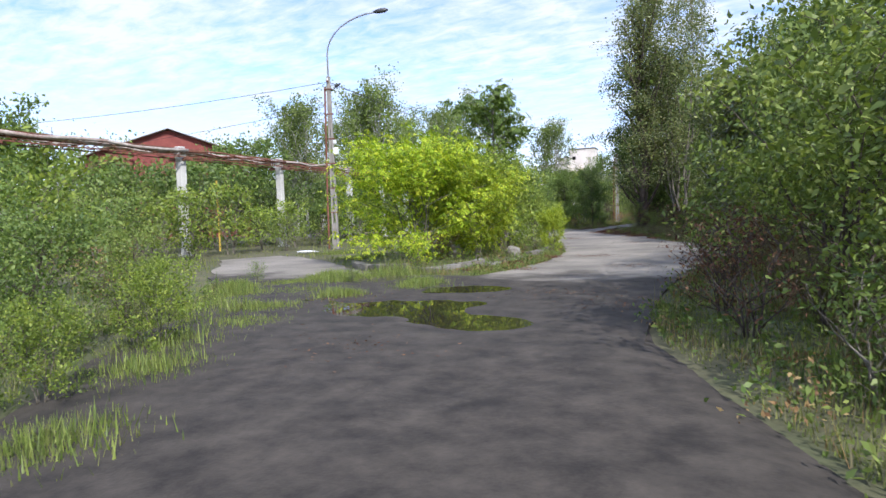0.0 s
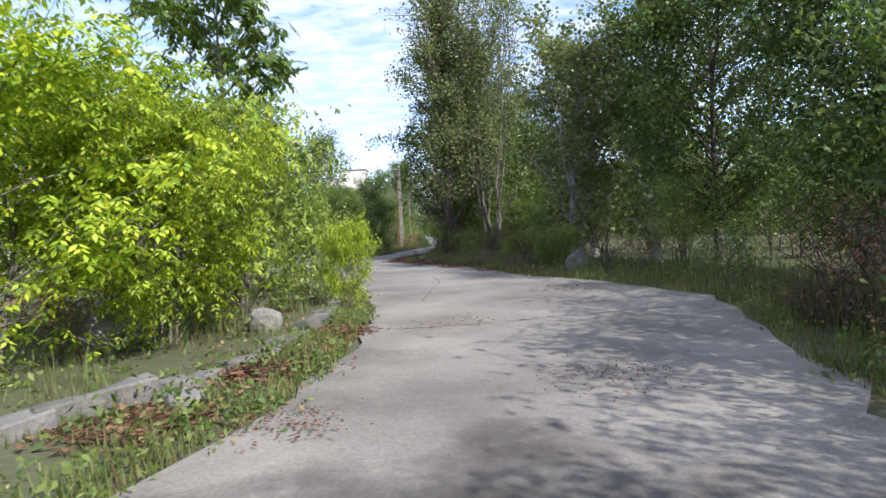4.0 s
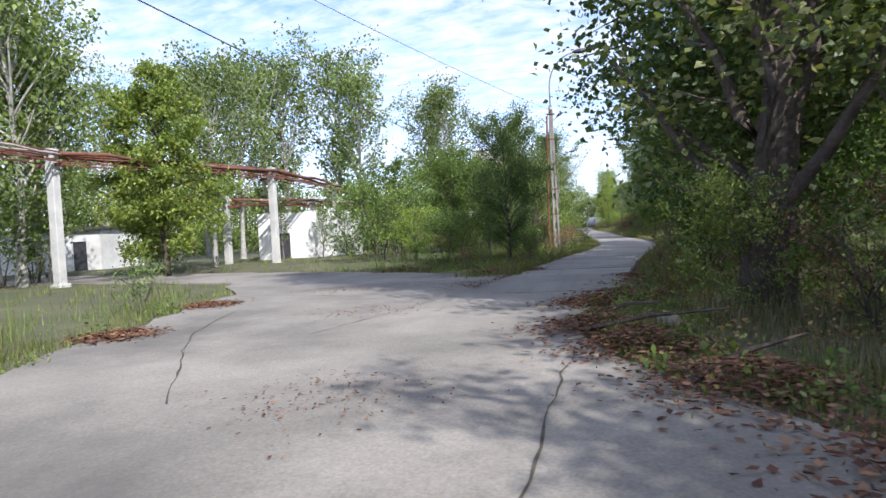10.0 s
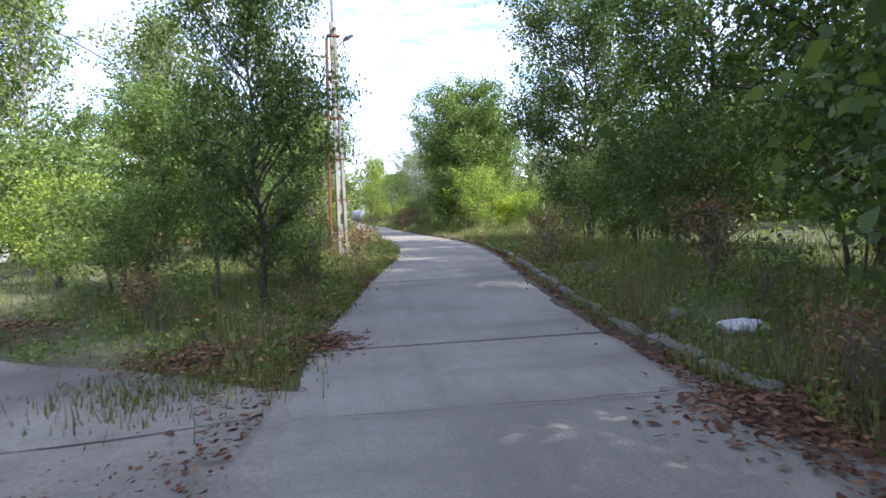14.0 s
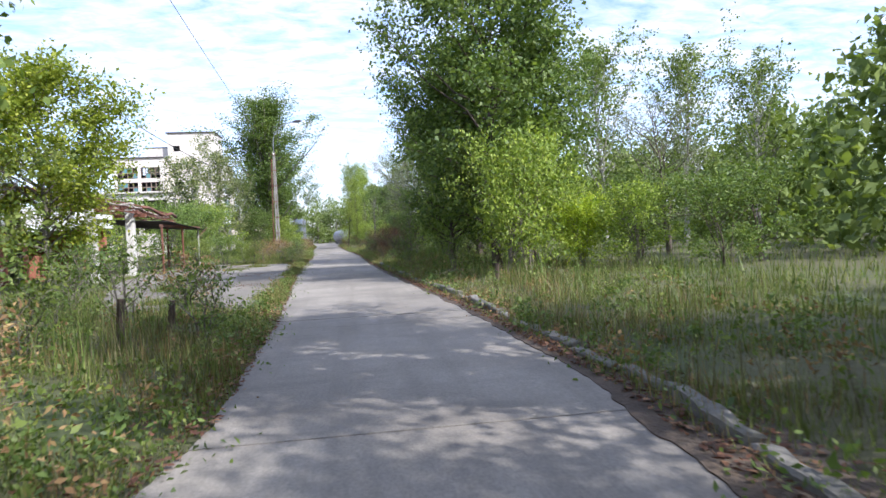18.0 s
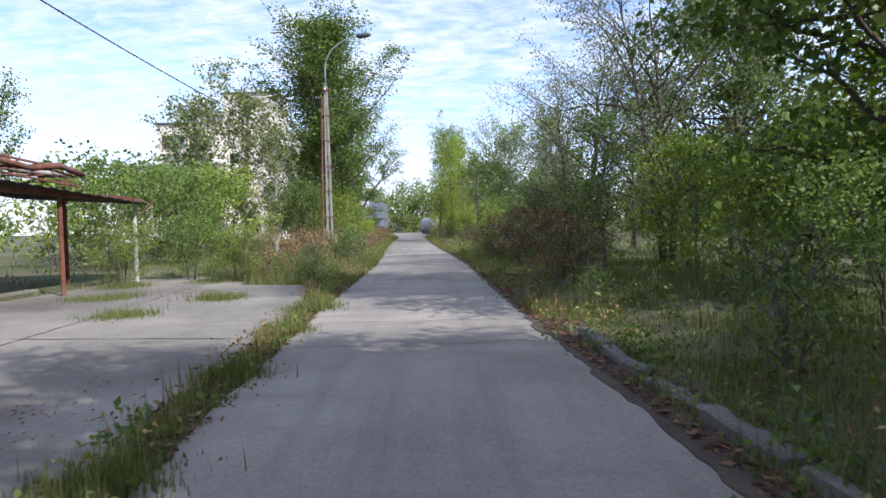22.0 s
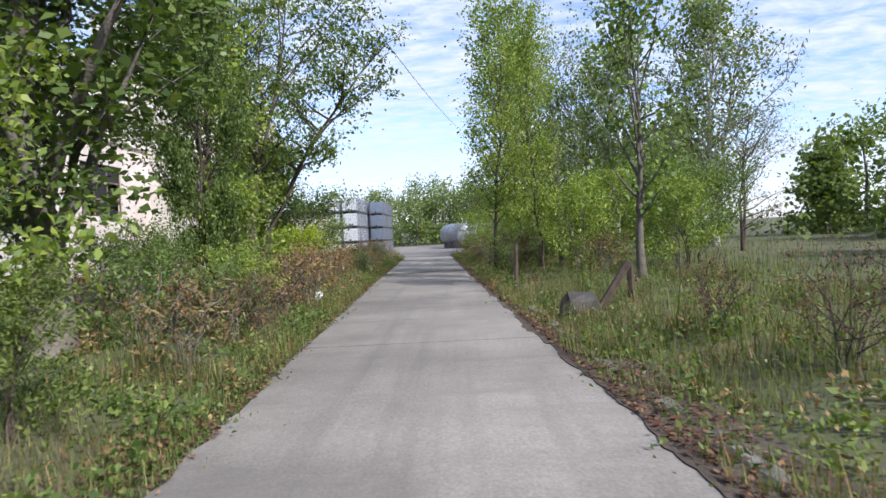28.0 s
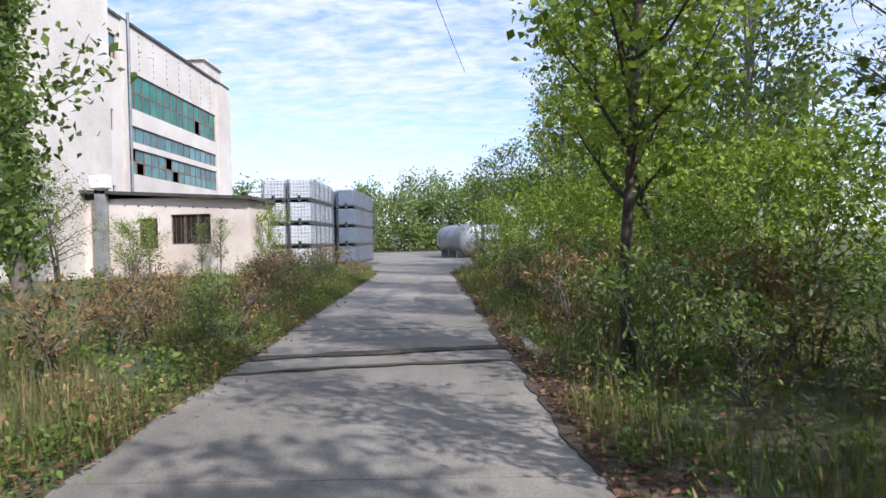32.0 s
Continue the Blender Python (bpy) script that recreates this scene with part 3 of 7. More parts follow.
mme = fast_mesh("pavement_mud", np.stack([mgx, mgy, mz], -1).reshape(-1, 3), np.stack([mi, mi + 1, mi + len(mxs) + 1, mi + len(mxs)], 1).ravel(), 4, M_ENTRY)
mme.polygons.foreach_set("use_smooth", [True] * len(mme.polygons))
mud = tagged(new("pavement_mud", mme), "muddy broken asphalt round a puddle", "pavement", kind="structure")

# road of cast slabs with open transverse joints
road = tagged(new("road", from_bm("road", slab_of(rough_edge(ROAD_POLY, 1.0, 0.05, 2), -0.28, 0.002), M_JOINT)), "pale concrete slab road with dark joints", "road", kind="structure")
yy = 46.0
k = 0
rs = random.Random(4)
while yy < 160:
    y2 = min(yy + rs.choice((5.4, 6.0, 6.0, 6.6)), 160.0)
    gap = 0.006 + 0.009 * rs.random()
    left, right = [], []
    for s in range(25):
        y = yy + gap + (y2 - yy - 2 * gap) * s / 24
        c = float(centre_x(y))
        left.append((c - HALF - 0.02 + 0.05 * noise.noise(Vector((0, y * 1.3, 1))) + rs.uniform(-0.03, 0.03), y))
        right.append((c + HALF + 0.02 + 0.05 * noise.noise(Vector((5, y * 1.3, 1))) + rs.uniform(-0.03, 0.03), y))
    z = 0.030 + 0.008 * rs.random()
    part("slab", slab_of(left + right[::-1], -0.10, z if yy > 47 else 0.018), M_ROAD, road)
    yy, k = y2, k + 1

# lengthwise and random cracks, filled with dirt
def crack(parent, pts, width, z, seed):
    r = random.Random(seed)
    bm = bmesh.new()
    prev = None
    for i in range(len(pts) - 1):
        (x1, y1), (x2, y2) = pts[i], pts[i + 1]
        n = max(2, int(math.hypot(x2 - x1, y2 - y1) / 0.25))
        for s in range(n + (i == len(pts) - 2)):
            x, y = x1 + (x2 - x1) * s / n + 0.10 * noise.noise(Vector((x1 + s * 0.13, y1, seed))) + r.uniform(-0.025, 0.025), y1 + (y2 - y1) * s / n + 0.10 * noise.noise(Vector((x1, y1 + s * 0.13, seed + 5))) + r.uniform(-0.025, 0.025)
            d = Vector((x2 - x1, y2 - y1)).normalized()
            w = width * r.uniform(0.12, 0.55)
            pair = (bm.verts.new((x - d.y * w, y + d.x * w, z)), bm.verts.new((x + d.y * w, y - d.x * w, z)))
            if prev:
                bm.faces.new((prev[0], prev[1], pair[1], pair[0]))
            prev = pair
    part("crack", bm, M_JOINT, parent)


for i, (pts, w) in enumerate([([(-6.5, 29.0), (-6.1, 32.5), (-5.9, 36.2), (-5.7, 40.4)], 0.026), ([(-9.3, 41.4), (-8.7, 44.2), (-7.9, 47.6)], 0.022), ([(-3.9, 19.5), (0.4, 20.6)], 0.03), ([(-10.6, 46.2), (-14.2, 47.4)], 0.025), ([(-8.9, 33.2), (-6.2, 35.0), (-4.6, 36.0)], 0.022), ([(-6.0, 27.0), (-3.0, 28.0), (-0.6, 29.0)], 0.022), ([(-3.6, 23.0), (-3.4, 28.0), (-4.0, 32.0)], 0.02), ([(-9.0, 38.0), (-11.4, 41.6), (-12.2, 44.0)], 0.025), ([(-12.0, 50.6), (-8.6, 47.0), (-6.2, 45.4)], 0.02), ([(-13.6, 47.8), (-9.7, 49.6), (-7.8, 50.0)], 0.03)]):
    crack(entry, pts, w, 0.018, i)
for i, (pts, w) in enumerate([([(-9.2, 79.0), (-9.6, 86), (-10.2, 95), (-10.8, 102)], 0.04), ([(-6.6, 86), (-9.5, 86.4), (-12, 86.8)], 0.04), ([(-6.9, 93), (-10, 93.4), (-13.4, 94)], 0.04)]):
    crack(apron, pts, w, 0.02, 40 + i)
for i in range(13):
    y = 49 + i * 8.6 + rs.uniform(-1, 1)
    c = float(centre_x(y))
    crack(road, [(c - 1.6, y), (c + rs.uniform(-0.4, 0.6), y + rs.uniform(-0.15, 0.15)), (c + 1.6, y + rs.uniform(-0.2, 0.2))], 0.014, 0.043, 70 + i)
# a broken trench across the road
for y, wd in ((138.9, 0.16), (139.7, 0.30)):
    c = float(centre_x(y))
    crack(road, [(c - 1.6, y), (c - 0.2, y + 0.25), (c + 1.6, y + 0.5)], wd, 0.046, 99 + int(y))

# puddle
for (x, y), (rx, ry), label in ((*POOLS[0], "shallow brown rain puddle reflecting trees and sky"), (*POOLS[1], "small dark puddle in broken asphalt"), (*POOLS[2], "small dark puddle in broken asphalt")):
    bm = bmesh.new()
    bm.faces.new([bm.verts.new((x + 1.5 * rx * math.cos(k * 0.2618), y + 1.5 * ry * math.sin(k * 0.2618), 0.0262 + 0.001 * (rx < 1))) for k in range(24)])
    tagged(new("puddle", from_bm("puddle", bm, water)), label, "puddle", kind="structure")

# dark band of dirt and rotten leaves beside the road
for side, wide, seed in ((1, 0.6, 31),):
    band = [(float(centre_x(y)) + side * (HALF - 0.10), y) for y in np.arange(50.4, 158, 2.5)] + [(float(centre_x(y)) + side * (HALF + wide), y) for y in np.arange(157, 50, -2.5)]
    tagged(new("trim_dirt", from_bm("trim_dirt", slab_of(rough_edge(band, 0.09, 0.10, seed), -0.1, 0.0425), M_SILT)), "dark band of dirt and rotten leaves beside the road", "dirt", kind="structure")

# kerb stones along the road's edge
kerb = tagged(new("kerb", from_bm("kerb", slab_of([(float(centre_x(y)) + HALF + 0.22, y) for y in range(50, 160, 4)] + [(float(centre_x(y)) + HALF + 0.34, y) for y in range(159, 49, -4)], -0.2, 0.02), M_JOINT)), "old concrete kerb, leaning and chipped", "kerb", kind="structure")
def worn_stone(lo, hi, seed):
    """A kerb stone with chipped, uneven edges."""
    bm = box(bmesh.new(), lo, hi, 0.018)
    long_edges = [e for e in bm.edges if abs(e.verts[0].co.y - e.verts[1].co.y) > 0.4]
    bmesh.ops.subdivide_edges(bm, edges=long_edges, cuts=5, use_grid_fill=True)
    for v in bm.verts:
        q = v.co * 5.0 + Vector((seed * 7.0, 0, 0))
        v.co += Vector((noise.noise(q), noise.noise(q + Vector((9, 0, 0))) * 0.6, noise.noise(q + Vector((0, 9, 0))) * 1.3)) * 0.03
    return from_bm("kerb_stone", bm, M_KERB)


stones = [worn_stone((-0.07, -0.485, -0.15), (0.07, 0.485, 0.15), i) for i in range(4)]
y = 50.0
while y < 157:
    if rs.random() > (0.12 if y < 93 or 117 < y < 128 else 0.35 if y > 136 else 2.0):
        o = new("kerb_stone", stones[k % 4]); k += 1
        o.parent = kerb
        c = float(centre_x(y)) + HALF + 0.27 + rs.uniform(-0.03, 0.03)
        t = math.degrees(math.atan2(-(float(centre_x(y + 1)) - float(centre_x(y))), 1))
        o.matrix_basis = pose(c, y, rs.uniform(-0.08, 0.0) if y < 93 else rs.uniform(-0.13, -0.06), rs.uniform(-2.5, 2.5), rs.uniform(-9, 9), t + rs.uniform(-2, 2))
    y += 1.0
# low kerb wall round the island with the bright bush
isl = [(-9.6, 16.2), (-8.2, 15.3), (-6.5, 14.9), (-5.6, 16.2), (-5.1, 18.2), (-5.0, 20.4), (-5.2, 22.6), (-5.6, 24.4)]
island = tagged(new("kerb_island", from_bm("kerb_island", slab_of([(-9.4, 16.4), (-6.5, 15.1), (-5.2, 18.2), (-5.2, 22.6), (-5.8, 24.6), (-8.5, 26.5), (-10.5, 22)], -0.2, 0.10), M_GROUND)), "raised earth island edged with broken kerb stones", "kerb", kind="structure")
chunks = [worn_stone((-0.11, -0.46, -0.12), (0.11, 0.46, 0.19), 11 + i) for i in range(3)]
for (x1, y1), (x2, y2) in zip(isl, isl[1:]):
    n = max(1, round(math.hypot(x2 - x1, y2 - y1) / 1.0))
    for s in range(n):
        o = new("kerb_stone", chunks[s % 3])
        o.parent = island
        f = (s + 0.5) / n
        o.matrix_basis = pose(x1 + (x2 - x1) * f, y1 + (y2 - y1) * f, rs.uniform(-0.08, 0.04), rs.uniform(-4, 4), rs.uniform(-8, 8), math.degrees(math.atan2(-(x2 - x1), y2 - y1)) + rs.uniform(-8, 8))


def rock(name, at, size, label, seed, material=M_ROCK):
    bm = bmesh.new()
    bmesh.ops.create_icosphere(bm, subdivisions=2, radius=1.0)
    for v in bm.verts:
        v.co *= 1 + 0.35 * noise.noise(v.co * 1.3 + Vector((seed, 0, 0)))
        v.co = Vector((v.co.x * size[0], v.co.y * size[1], v.co.z * size[2]))
    ob = new(name, from_bm(name, bm, material))
    ob.matrix_basis = pose(*at, 0, 0, seed * 40)
    return tagged(ob, label, "rubble" if material is M_ROCK else "litter")


rock("concrete_lump", (0.75, 29.6, 0.22), (0.38, 0.33, 0.36), "rough grey lump of concrete beside the road", 1)
rock("concrete_lump", (-7.2, 18.3, 0.30), (0.22, 0.3, 0.3), "pale lump of concrete under a bush", 2)
rock("concrete_lump", (-5.6, 19.5, 0.22), (0.2, 0.25, 0.2), "pale lump of concrete by a kerb", 3)
tagged(rock("concrete_lump", (-4.1, 126.2, 0.16), (0.36, 0.30, 0.28), "dark broken lump of concrete by a leaning timber", 5, M_DIRT), category="rubble")
for i, (x, y, s) in enumerate([(-3.4, 52.3, 0.16), (-2.9, 50.2, 0.2), (-4.6, 41.5, 0.18), (-2.0, 35.0, 0.2), (-5.2, 16.0, 0.16)]):
    rock("stone", (x, y, s * 0.5), (s, s * 0.8, s * 0.7), "small pale stone on the verge", 10 + i)
rock("plastic_bag", (-9.3, 131.3, 0.10), (0.15, 0.09, 0.12), "crumpled white plastic bag in weeds", 20, M_WHITEBAG)
rock("plastic_bag", (-3.25, 51.3, 0.12), (0.3, 0.12, 0.1), "white plastic scrap beside the kerb", 21, M_WHITEBAG)
rock("plastic_bag", (-9.6, 116.6, 0.1), (0.12, 0.1, 0.1), "white plastic scrap in weeds", 22, M_WHITEBAG)
rock("plastic_bag", (-16.4, 23.6, 0.09), (0.5, 0.18, 0.07), "flat white scrap beside a concrete slab", 23, M_WHITEBAG)


# ---------- lamp posts ----------
def lamp_post(at, height, label, turn, arm_out=2.2, arm_up=3.2, box_on=False, twin=False):
    """Tapered concrete pole with rungs of holes, a steel arm with a lantern, and a small lower lantern."""
    p = thing("street_lamp", at, label, "street lamp", "street lamps", turn=turn)
    for s in (-1, 1):                       # two tapering flanges joined by webs, open between them
        bm = bmesh.new()
        ring = []
        for z, w, d in ((-0.3, 0.16, 0.12), (height, 0.09, 0.07)):
            x0, x1 = (s * w, s * (w - 0.085))
            ring.append([bm.verts.new(v) for v in ((x0, -d, z), (x1, -d, z), (x1, d, z), (x0, d, z))])
        for k in range(4):
            bm.faces.new((ring[0][k], ring[0][(k + 1) % 4], ring[1][(k + 1) % 4], ring[1][k]))
        bm.faces.new(ring[0]); bm.faces.new(ring[1])
        part("flange", bm, M_POST, p, "tapered concrete flange")
    for i in range(10):
        z = height * i / 10
        w = 0.16 - 0.07 * i / 10 - 0.08
        part("web", boxes(((-w, -0.045, z), (w, 0.045, z + height * 0.055))), M_POST, p)
    bm = bmesh.new()
    pts = [(0, 0, height - 1.6), (0, 0, height + arm_up * 0.35)] + [(arm_out * (1 - math.cos(a)), 0, height + arm_up * (0.35 + 0.65 * math.sin(a))) for a in np.linspace(0.2, 1.45, 8)]
    tube(bm, pts, 0.038, 6)
    part("arm", bm, M_STEEL, p, "curved steel arm", True)
    tip = pts[-1]
    bm = bmesh.new()
    prof = [(0.0, 0.05), (0.12, 0.09), (0.35, 0.13), (0.62, 0.11), (0.75, 0.03)]
    tube(bm, [(tip[0] - 0.1 + a, 0, tip[2] + 0.10 * a) for a, _ in prof], [b for _, b in prof], 8)
    part("lantern", bm, M_DARK, p, "dark lamp head", True)
    bm = bmesh.new()
    tube(bm, [(0.1, 0, height - 0.75), (0.4, 0, height - 0.5)], 0.02, 5)
    tube(bm, [(0.3, 0, height - 0.55), (0.42, 0, height - 0.47), (0.62, 0, height - 0.36)], [0.03, 0.075, 0.03], 6)
    part("floodlight", bm, M_DARK, p, "small dark floodlight")
    for z in np.arange(0.6, height - 0.2, 1.25):
        part("bracket", boxes(((-0.19, -0.11, z), (0.19, 0.11, z + 0.05))), M_RUST, p)
    part("stay", tube(bmesh.new(), [(-0.36, 0.02, 0), (-0.33, 0.0, height * 0.3), (-0.2, 0.0, height - 0.5)], 0.05, 6), M_RUST, p, "rusty brown stay") if twin else None
    for s in (-1, 1):
        part("insulator", tube(bmesh.new(), [(0, s * 0.25, height - 0.25), (0, s * 0.25, height - 0.1)], 0.04, 6), M_WHITEBOX, p)
    part("crossarm", boxes(((-0.03, -0.32, height - 0.28), (0.03, 0.32, height - 0.23))), M_RUST, p)
    if box_on:
        part("meter_box", boxes(((0.12, -0.14, height * 0.55), (0.36, 0.14, height * 0.55 + 0.36)), bevel=0.02), M_WHITEBOX, p, "white box")
        part("camera_dome", boxes(((0.10, -0.08, height * 0.55 + 0.55), (0.26, 0.08, height * 0.55 + 0.75)), bevel=0.03), M_WHITEBOX, p)
    return p


POLES = [((-17.2, 27.3, 0), 8.75), ((-7.42, 65.2, 0), 7.3), ((-10.1, 116.2, 0), 8.3)]
lamp_post(POLES[0][0], POLES[0][1], "tall concrete street lamp with white box among weeds", 18, 2.9, 3.1, True, True)
lamp_post(POLES[1][0], POLES[1][1], "concrete street lamp beside the slab road", 12, 1.5, 2.6, False, True)
lamp_post(POLES[2][0], POLES[2][1], "concrete street lamp in front of a poplar", 0, 1.9, 2.4, False, True)


far_pole = thing("utility_pole", (-0.3, 173.0, 0), "plain grey concrete pole behind bushes", "pole")
part("shaft", tube(bmesh.new(), [(0, 0, -0.3), (0, 0, 10.2)], [0.16, 0.09], 8), M_POST, far_pole)
part("crossarm", boxes(((-0.7, -0.05, 9.5), (0.7, 0.05, 9.6))), M_RUST, far_pole)


def wire(a, b, sag, label, r=0.012):
    a, b = Vector(a), Vector(b)
    pts = [a.lerp(b, s / 14) - Vector((0, 0, sag * 4 * (s / 14) * (1 - s / 14))) for s in range(15)]
    return tagged(new("overhead_cable", from_bm("overhead_cable", tube(bmesh.new(), pts, r, 4), M_CABLE)), label, "cable", "overhead cables")


wire((-17.2, 27.3, 8.5), (-13.9, 93.0, 7.1), 0.7, "thick black overhead cable above bushes", 0.020)
wire((-13.9, 93.0, 7.1), (-15.2, 134, 8.2), 0.5, "thick black overhead cable above bushes", 0.020)
wire((-17.0, 27.3, 8.3), (-7.5, 65.1, 7.1), 0.5, "thin overhead cable between lamp posts", 0.008)
wire((-7.4, 65.3, 7.05), (-10.1, 116.1, 8.1), 0.3, "thin overhead cable between lamp posts", 0.008)
wire((-10.1, 116.3, 8.05), (-5.6, 162, 9.3), 0.6, "overhead cable leading to the yard", 0.012)
wire((-17.2, 27.3, 8.5), (-50, 18, 7.5), 0.7, "thin overhead cable leading away over bushes", 0.014)
wire((-17.2, 27.3, 7.3), (-50, 26, 6.2), 0.5, "thin overhead cable leading away over bushes", 0.012)


# ---------- pipe racks ----------
def pipe_rack(points, tops, label, pipes=5, gauge=0.62, free=()):
    """Square concrete pillars that carry two lattice girders with rusty and lagged pipes."""
    r = random.Random(len(points) * 7)
    rk = thing("pipe_rack", (points[0][0], points[0][1], 0), label, "pipe rack", "pipe racks")
    o = Vector((points[0][0], points[0][1], 0))
    P3 = [Vector((x, y, t)) - o for (x, y), t in zip(points, tops)]
    for i, p in enumerate(P3):
        if i in free:                       # here it hangs on thin steel posts
            part("post", tube(bmesh.new(), [(p.x, p.y, -0.2), (p.x, p.y, p.z - 0.2)], 0.05, 8), M_RUST, rk, "thin rusty steel post")
            continue
        bm = bmesh.new()
        box(bm, (p.x - 0.17, p.y - 0.17, -0.4), (p.x + 0.17, p.y + 0.17, p.z + 0.25), 0.02)
        box(bm, (p.x - 0.26, p.y - 0.26, -0.3), (p.x + 0.26, p.y + 0.26, 0.12), 0.03)
        part("pillar", bm, M_PILLAR, rk, "pale square concrete pillar")
        part("bearer", boxes(((p.x - 0.7, p.y - 0.06, p.z - 0.42), (p.x + 0.7, p.y + 0.06, p.z - 0.30))), M_RUST, rk)
    for a, b in zip(P3, P3[1:]):
        d = (b - a); L = d.length; dn = d.normalized(); side = Vector((dn.y, -dn.x, 0)).normalized()
        for s in (-1, 1):
            bm = bmesh.new()
            A, B = a + side * s * gauge * 0.75, b + side * s * gauge * 0.75
            for dz in (-0.28, 0.08):
                tube(bm, [A + Vector((0, 0, dz)), B + Vector((0, 0, dz))], 0.035, 4)
            n = max(4, int(L / 0.7))
            for k in range(n):
                p, q = A.lerp(B, k / n), A.lerp(B, (k + 1) / n)
                tube(bm, [p + Vector((0, 0, -0.28 if k % 2 else 0.08)), q + Vector((0, 0, 0.08 if k % 2 else -0.28))], 0.018, 3)
            part("girder", bm, M_RUST, rk, "rusty lattice girder")
        for k in range(int(L / 1.1)):
            p = a.lerp(b, (k + 0.5) / int(L / 1.1))
            part("crossbar", tube(bmesh.new(), [p + side * gauge + Vector((0, 0, -0.20)), p - side * gauge + Vector((0, 0, -0.20))], 0.025, 4), M_RUST, rk)
        for k in range(pipes):
            off = (k / (pipes - 1) - 0.5) * 2 * gauge * 0.8
            rad = r.choice((0.035, 0.045, 0.06, 0.08))
            pts = [a.lerp(b, s / 6) + side * (off + r.uniform(-0.05, 0.05)) + Vector((0, 0, rad + r.uniform(-0.16, 0.06))) for s in range(7)]
            pts[0], pts[-1] = a + side * off + Vector((0, 0, rad - 0.05)), b + side * off + Vector((0, 0, rad - 0.05))
            part("pipe", tube(bmesh.new(), pts, rad, 6), M_LAG if r.random() < 0.35 else M_RUST, rk, smooth=True)
    return rk


pipe_rack([(-23.4, 7.5), (-23.0, 14.2), (-22.7, 22.7), (-22.8, 30.4), (-22.6, 38.0), (-24.0, 45.5), (-25.3, 52.8), (-22.3, 63.8), (-22.8, 73.2)], [5.0, 5.0, 5.0, 5.0, 4.95, 5.0, 5.0, 5.0, 4.75], "rusty pipe rack on pale concrete pillars above bushes")
pipe_rack([(-25.6, 64.4), (-24.4, 73.0), (-20.5, 84.0), (-15.6, 88.2)], [3.7, 3.9, 3.7, 3.4], "lower rusty pipe rack on concrete pillars behind bushes", pipes=4)
pipe_rack([(-15.6, 88.2), (-14.3, 91.2), (-14.25, 95.4), (-14.4, 101.6)], [3.45, 3.2, 3.1, 2.85], "sagging rusty pipe rack on white pillars before a shed", pipes=6, free=(3,))


# ---------- buildings ----------
def wall_with_openings(bm, length, height, thick, holes):
    """A wall along +x from 0 to length, its outer face at y = 0 and its body behind it; holes are (x0, x1, z0, z1)."""
    xs_ = sorted({0.0, length, *[h[0] for h in holes], *[h[1] for h in holes]})
    zs_ = sorted({0.0, height, *[h[2] for h in holes], *[h[3] for h in holes]})
    grid = {}

    def vert(i, j):
        if (i, j) not in grid:
            grid[i, j] = bm.verts.new((xs_[i], 0.0, zs_[j]))
        return grid[i, j]

    front = []
    for i in range(len(xs_) - 1):
        for j in range(len(zs_) - 1):
            cx_, cz_ = (xs_[i] + xs_[i + 1]) / 2, (zs_[j] + zs_[j + 1]) / 2
            if not any(h[0] < cx_ < h[1] and h[2] < cz_ < h[3] for h in holes):
                front.append(bm.faces.new((vert(i, j), vert(i + 1, j), vert(i + 1, j + 1), vert(i, j + 1))))
    ex = bmesh.ops.extrude_face_region(bm, geom=front)
    for v in ex["geom"]:
        if isinstance(v, bmesh.types.BMVert):
            v.co.y = thick
    return bm


def window(parent, m, x0, x1, z0, z1, cols, rows, glass, frame_mat=M_FRAME, missing=0.0, seed=0, label=""):
    """Frame with mullions and panes set in an opening; some panes may be out."""
    r = random.Random(seed)
    t = 0.05
    bm = wall_with_openings(bmesh.new(), x1 - x0, z1 - z0, 0.08, [(t, x1 - x0 - t, t, z1 - z0 - t)])
    bmesh.ops.translate(bm, verts=bm.verts[:], vec=(x0, 0.10, z0))
    w = part("window", bm, frame_mat, parent, label)
    w.matrix_basis = m
    for c in range(1, cols):
        xa = x0 + (x1 - x0) * c / cols
        part("mullion", boxes(((xa - t, 0.105, z0 + t), (xa + t, 0.175, z1 - t))), frame_mat, w)
    for c in range(1, rows):
        za = z0 + (z1 - z0) * c / rows
        part("transom", boxes(((x0 + t, 0.11, za - t), (x1 - t, 0.17, za + t))), frame_mat, w)
    for c in range(cols):
        for q in range(rows):
            if r.random() < missing:
                continue
            a, b = x0 + (x1 - x0) * c / cols + t, x0 + (x1 - x0) * (c + 1) / cols - t
            d, e = z0 + (z1 - z0) * q / rows + t, z0 + (z1 - z0) * (q + 1) / rows - t
            tilt = r.uniform(-0.012, 0.012)
            bm = bmesh.new()
            bm.faces.new([bm.verts.new(v) for v in ((a, 0.135 - tilt, d), (b, 0.135 + tilt, d), (b, 0.135 + tilt, e), (a, 0.135 - tilt, e))])
            part("pane", bm, glass, w)
    return w


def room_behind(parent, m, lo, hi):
    """Near-black box behind openings; its colour stands in for the darkness of a closed room."""
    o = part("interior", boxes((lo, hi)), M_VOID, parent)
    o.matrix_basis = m


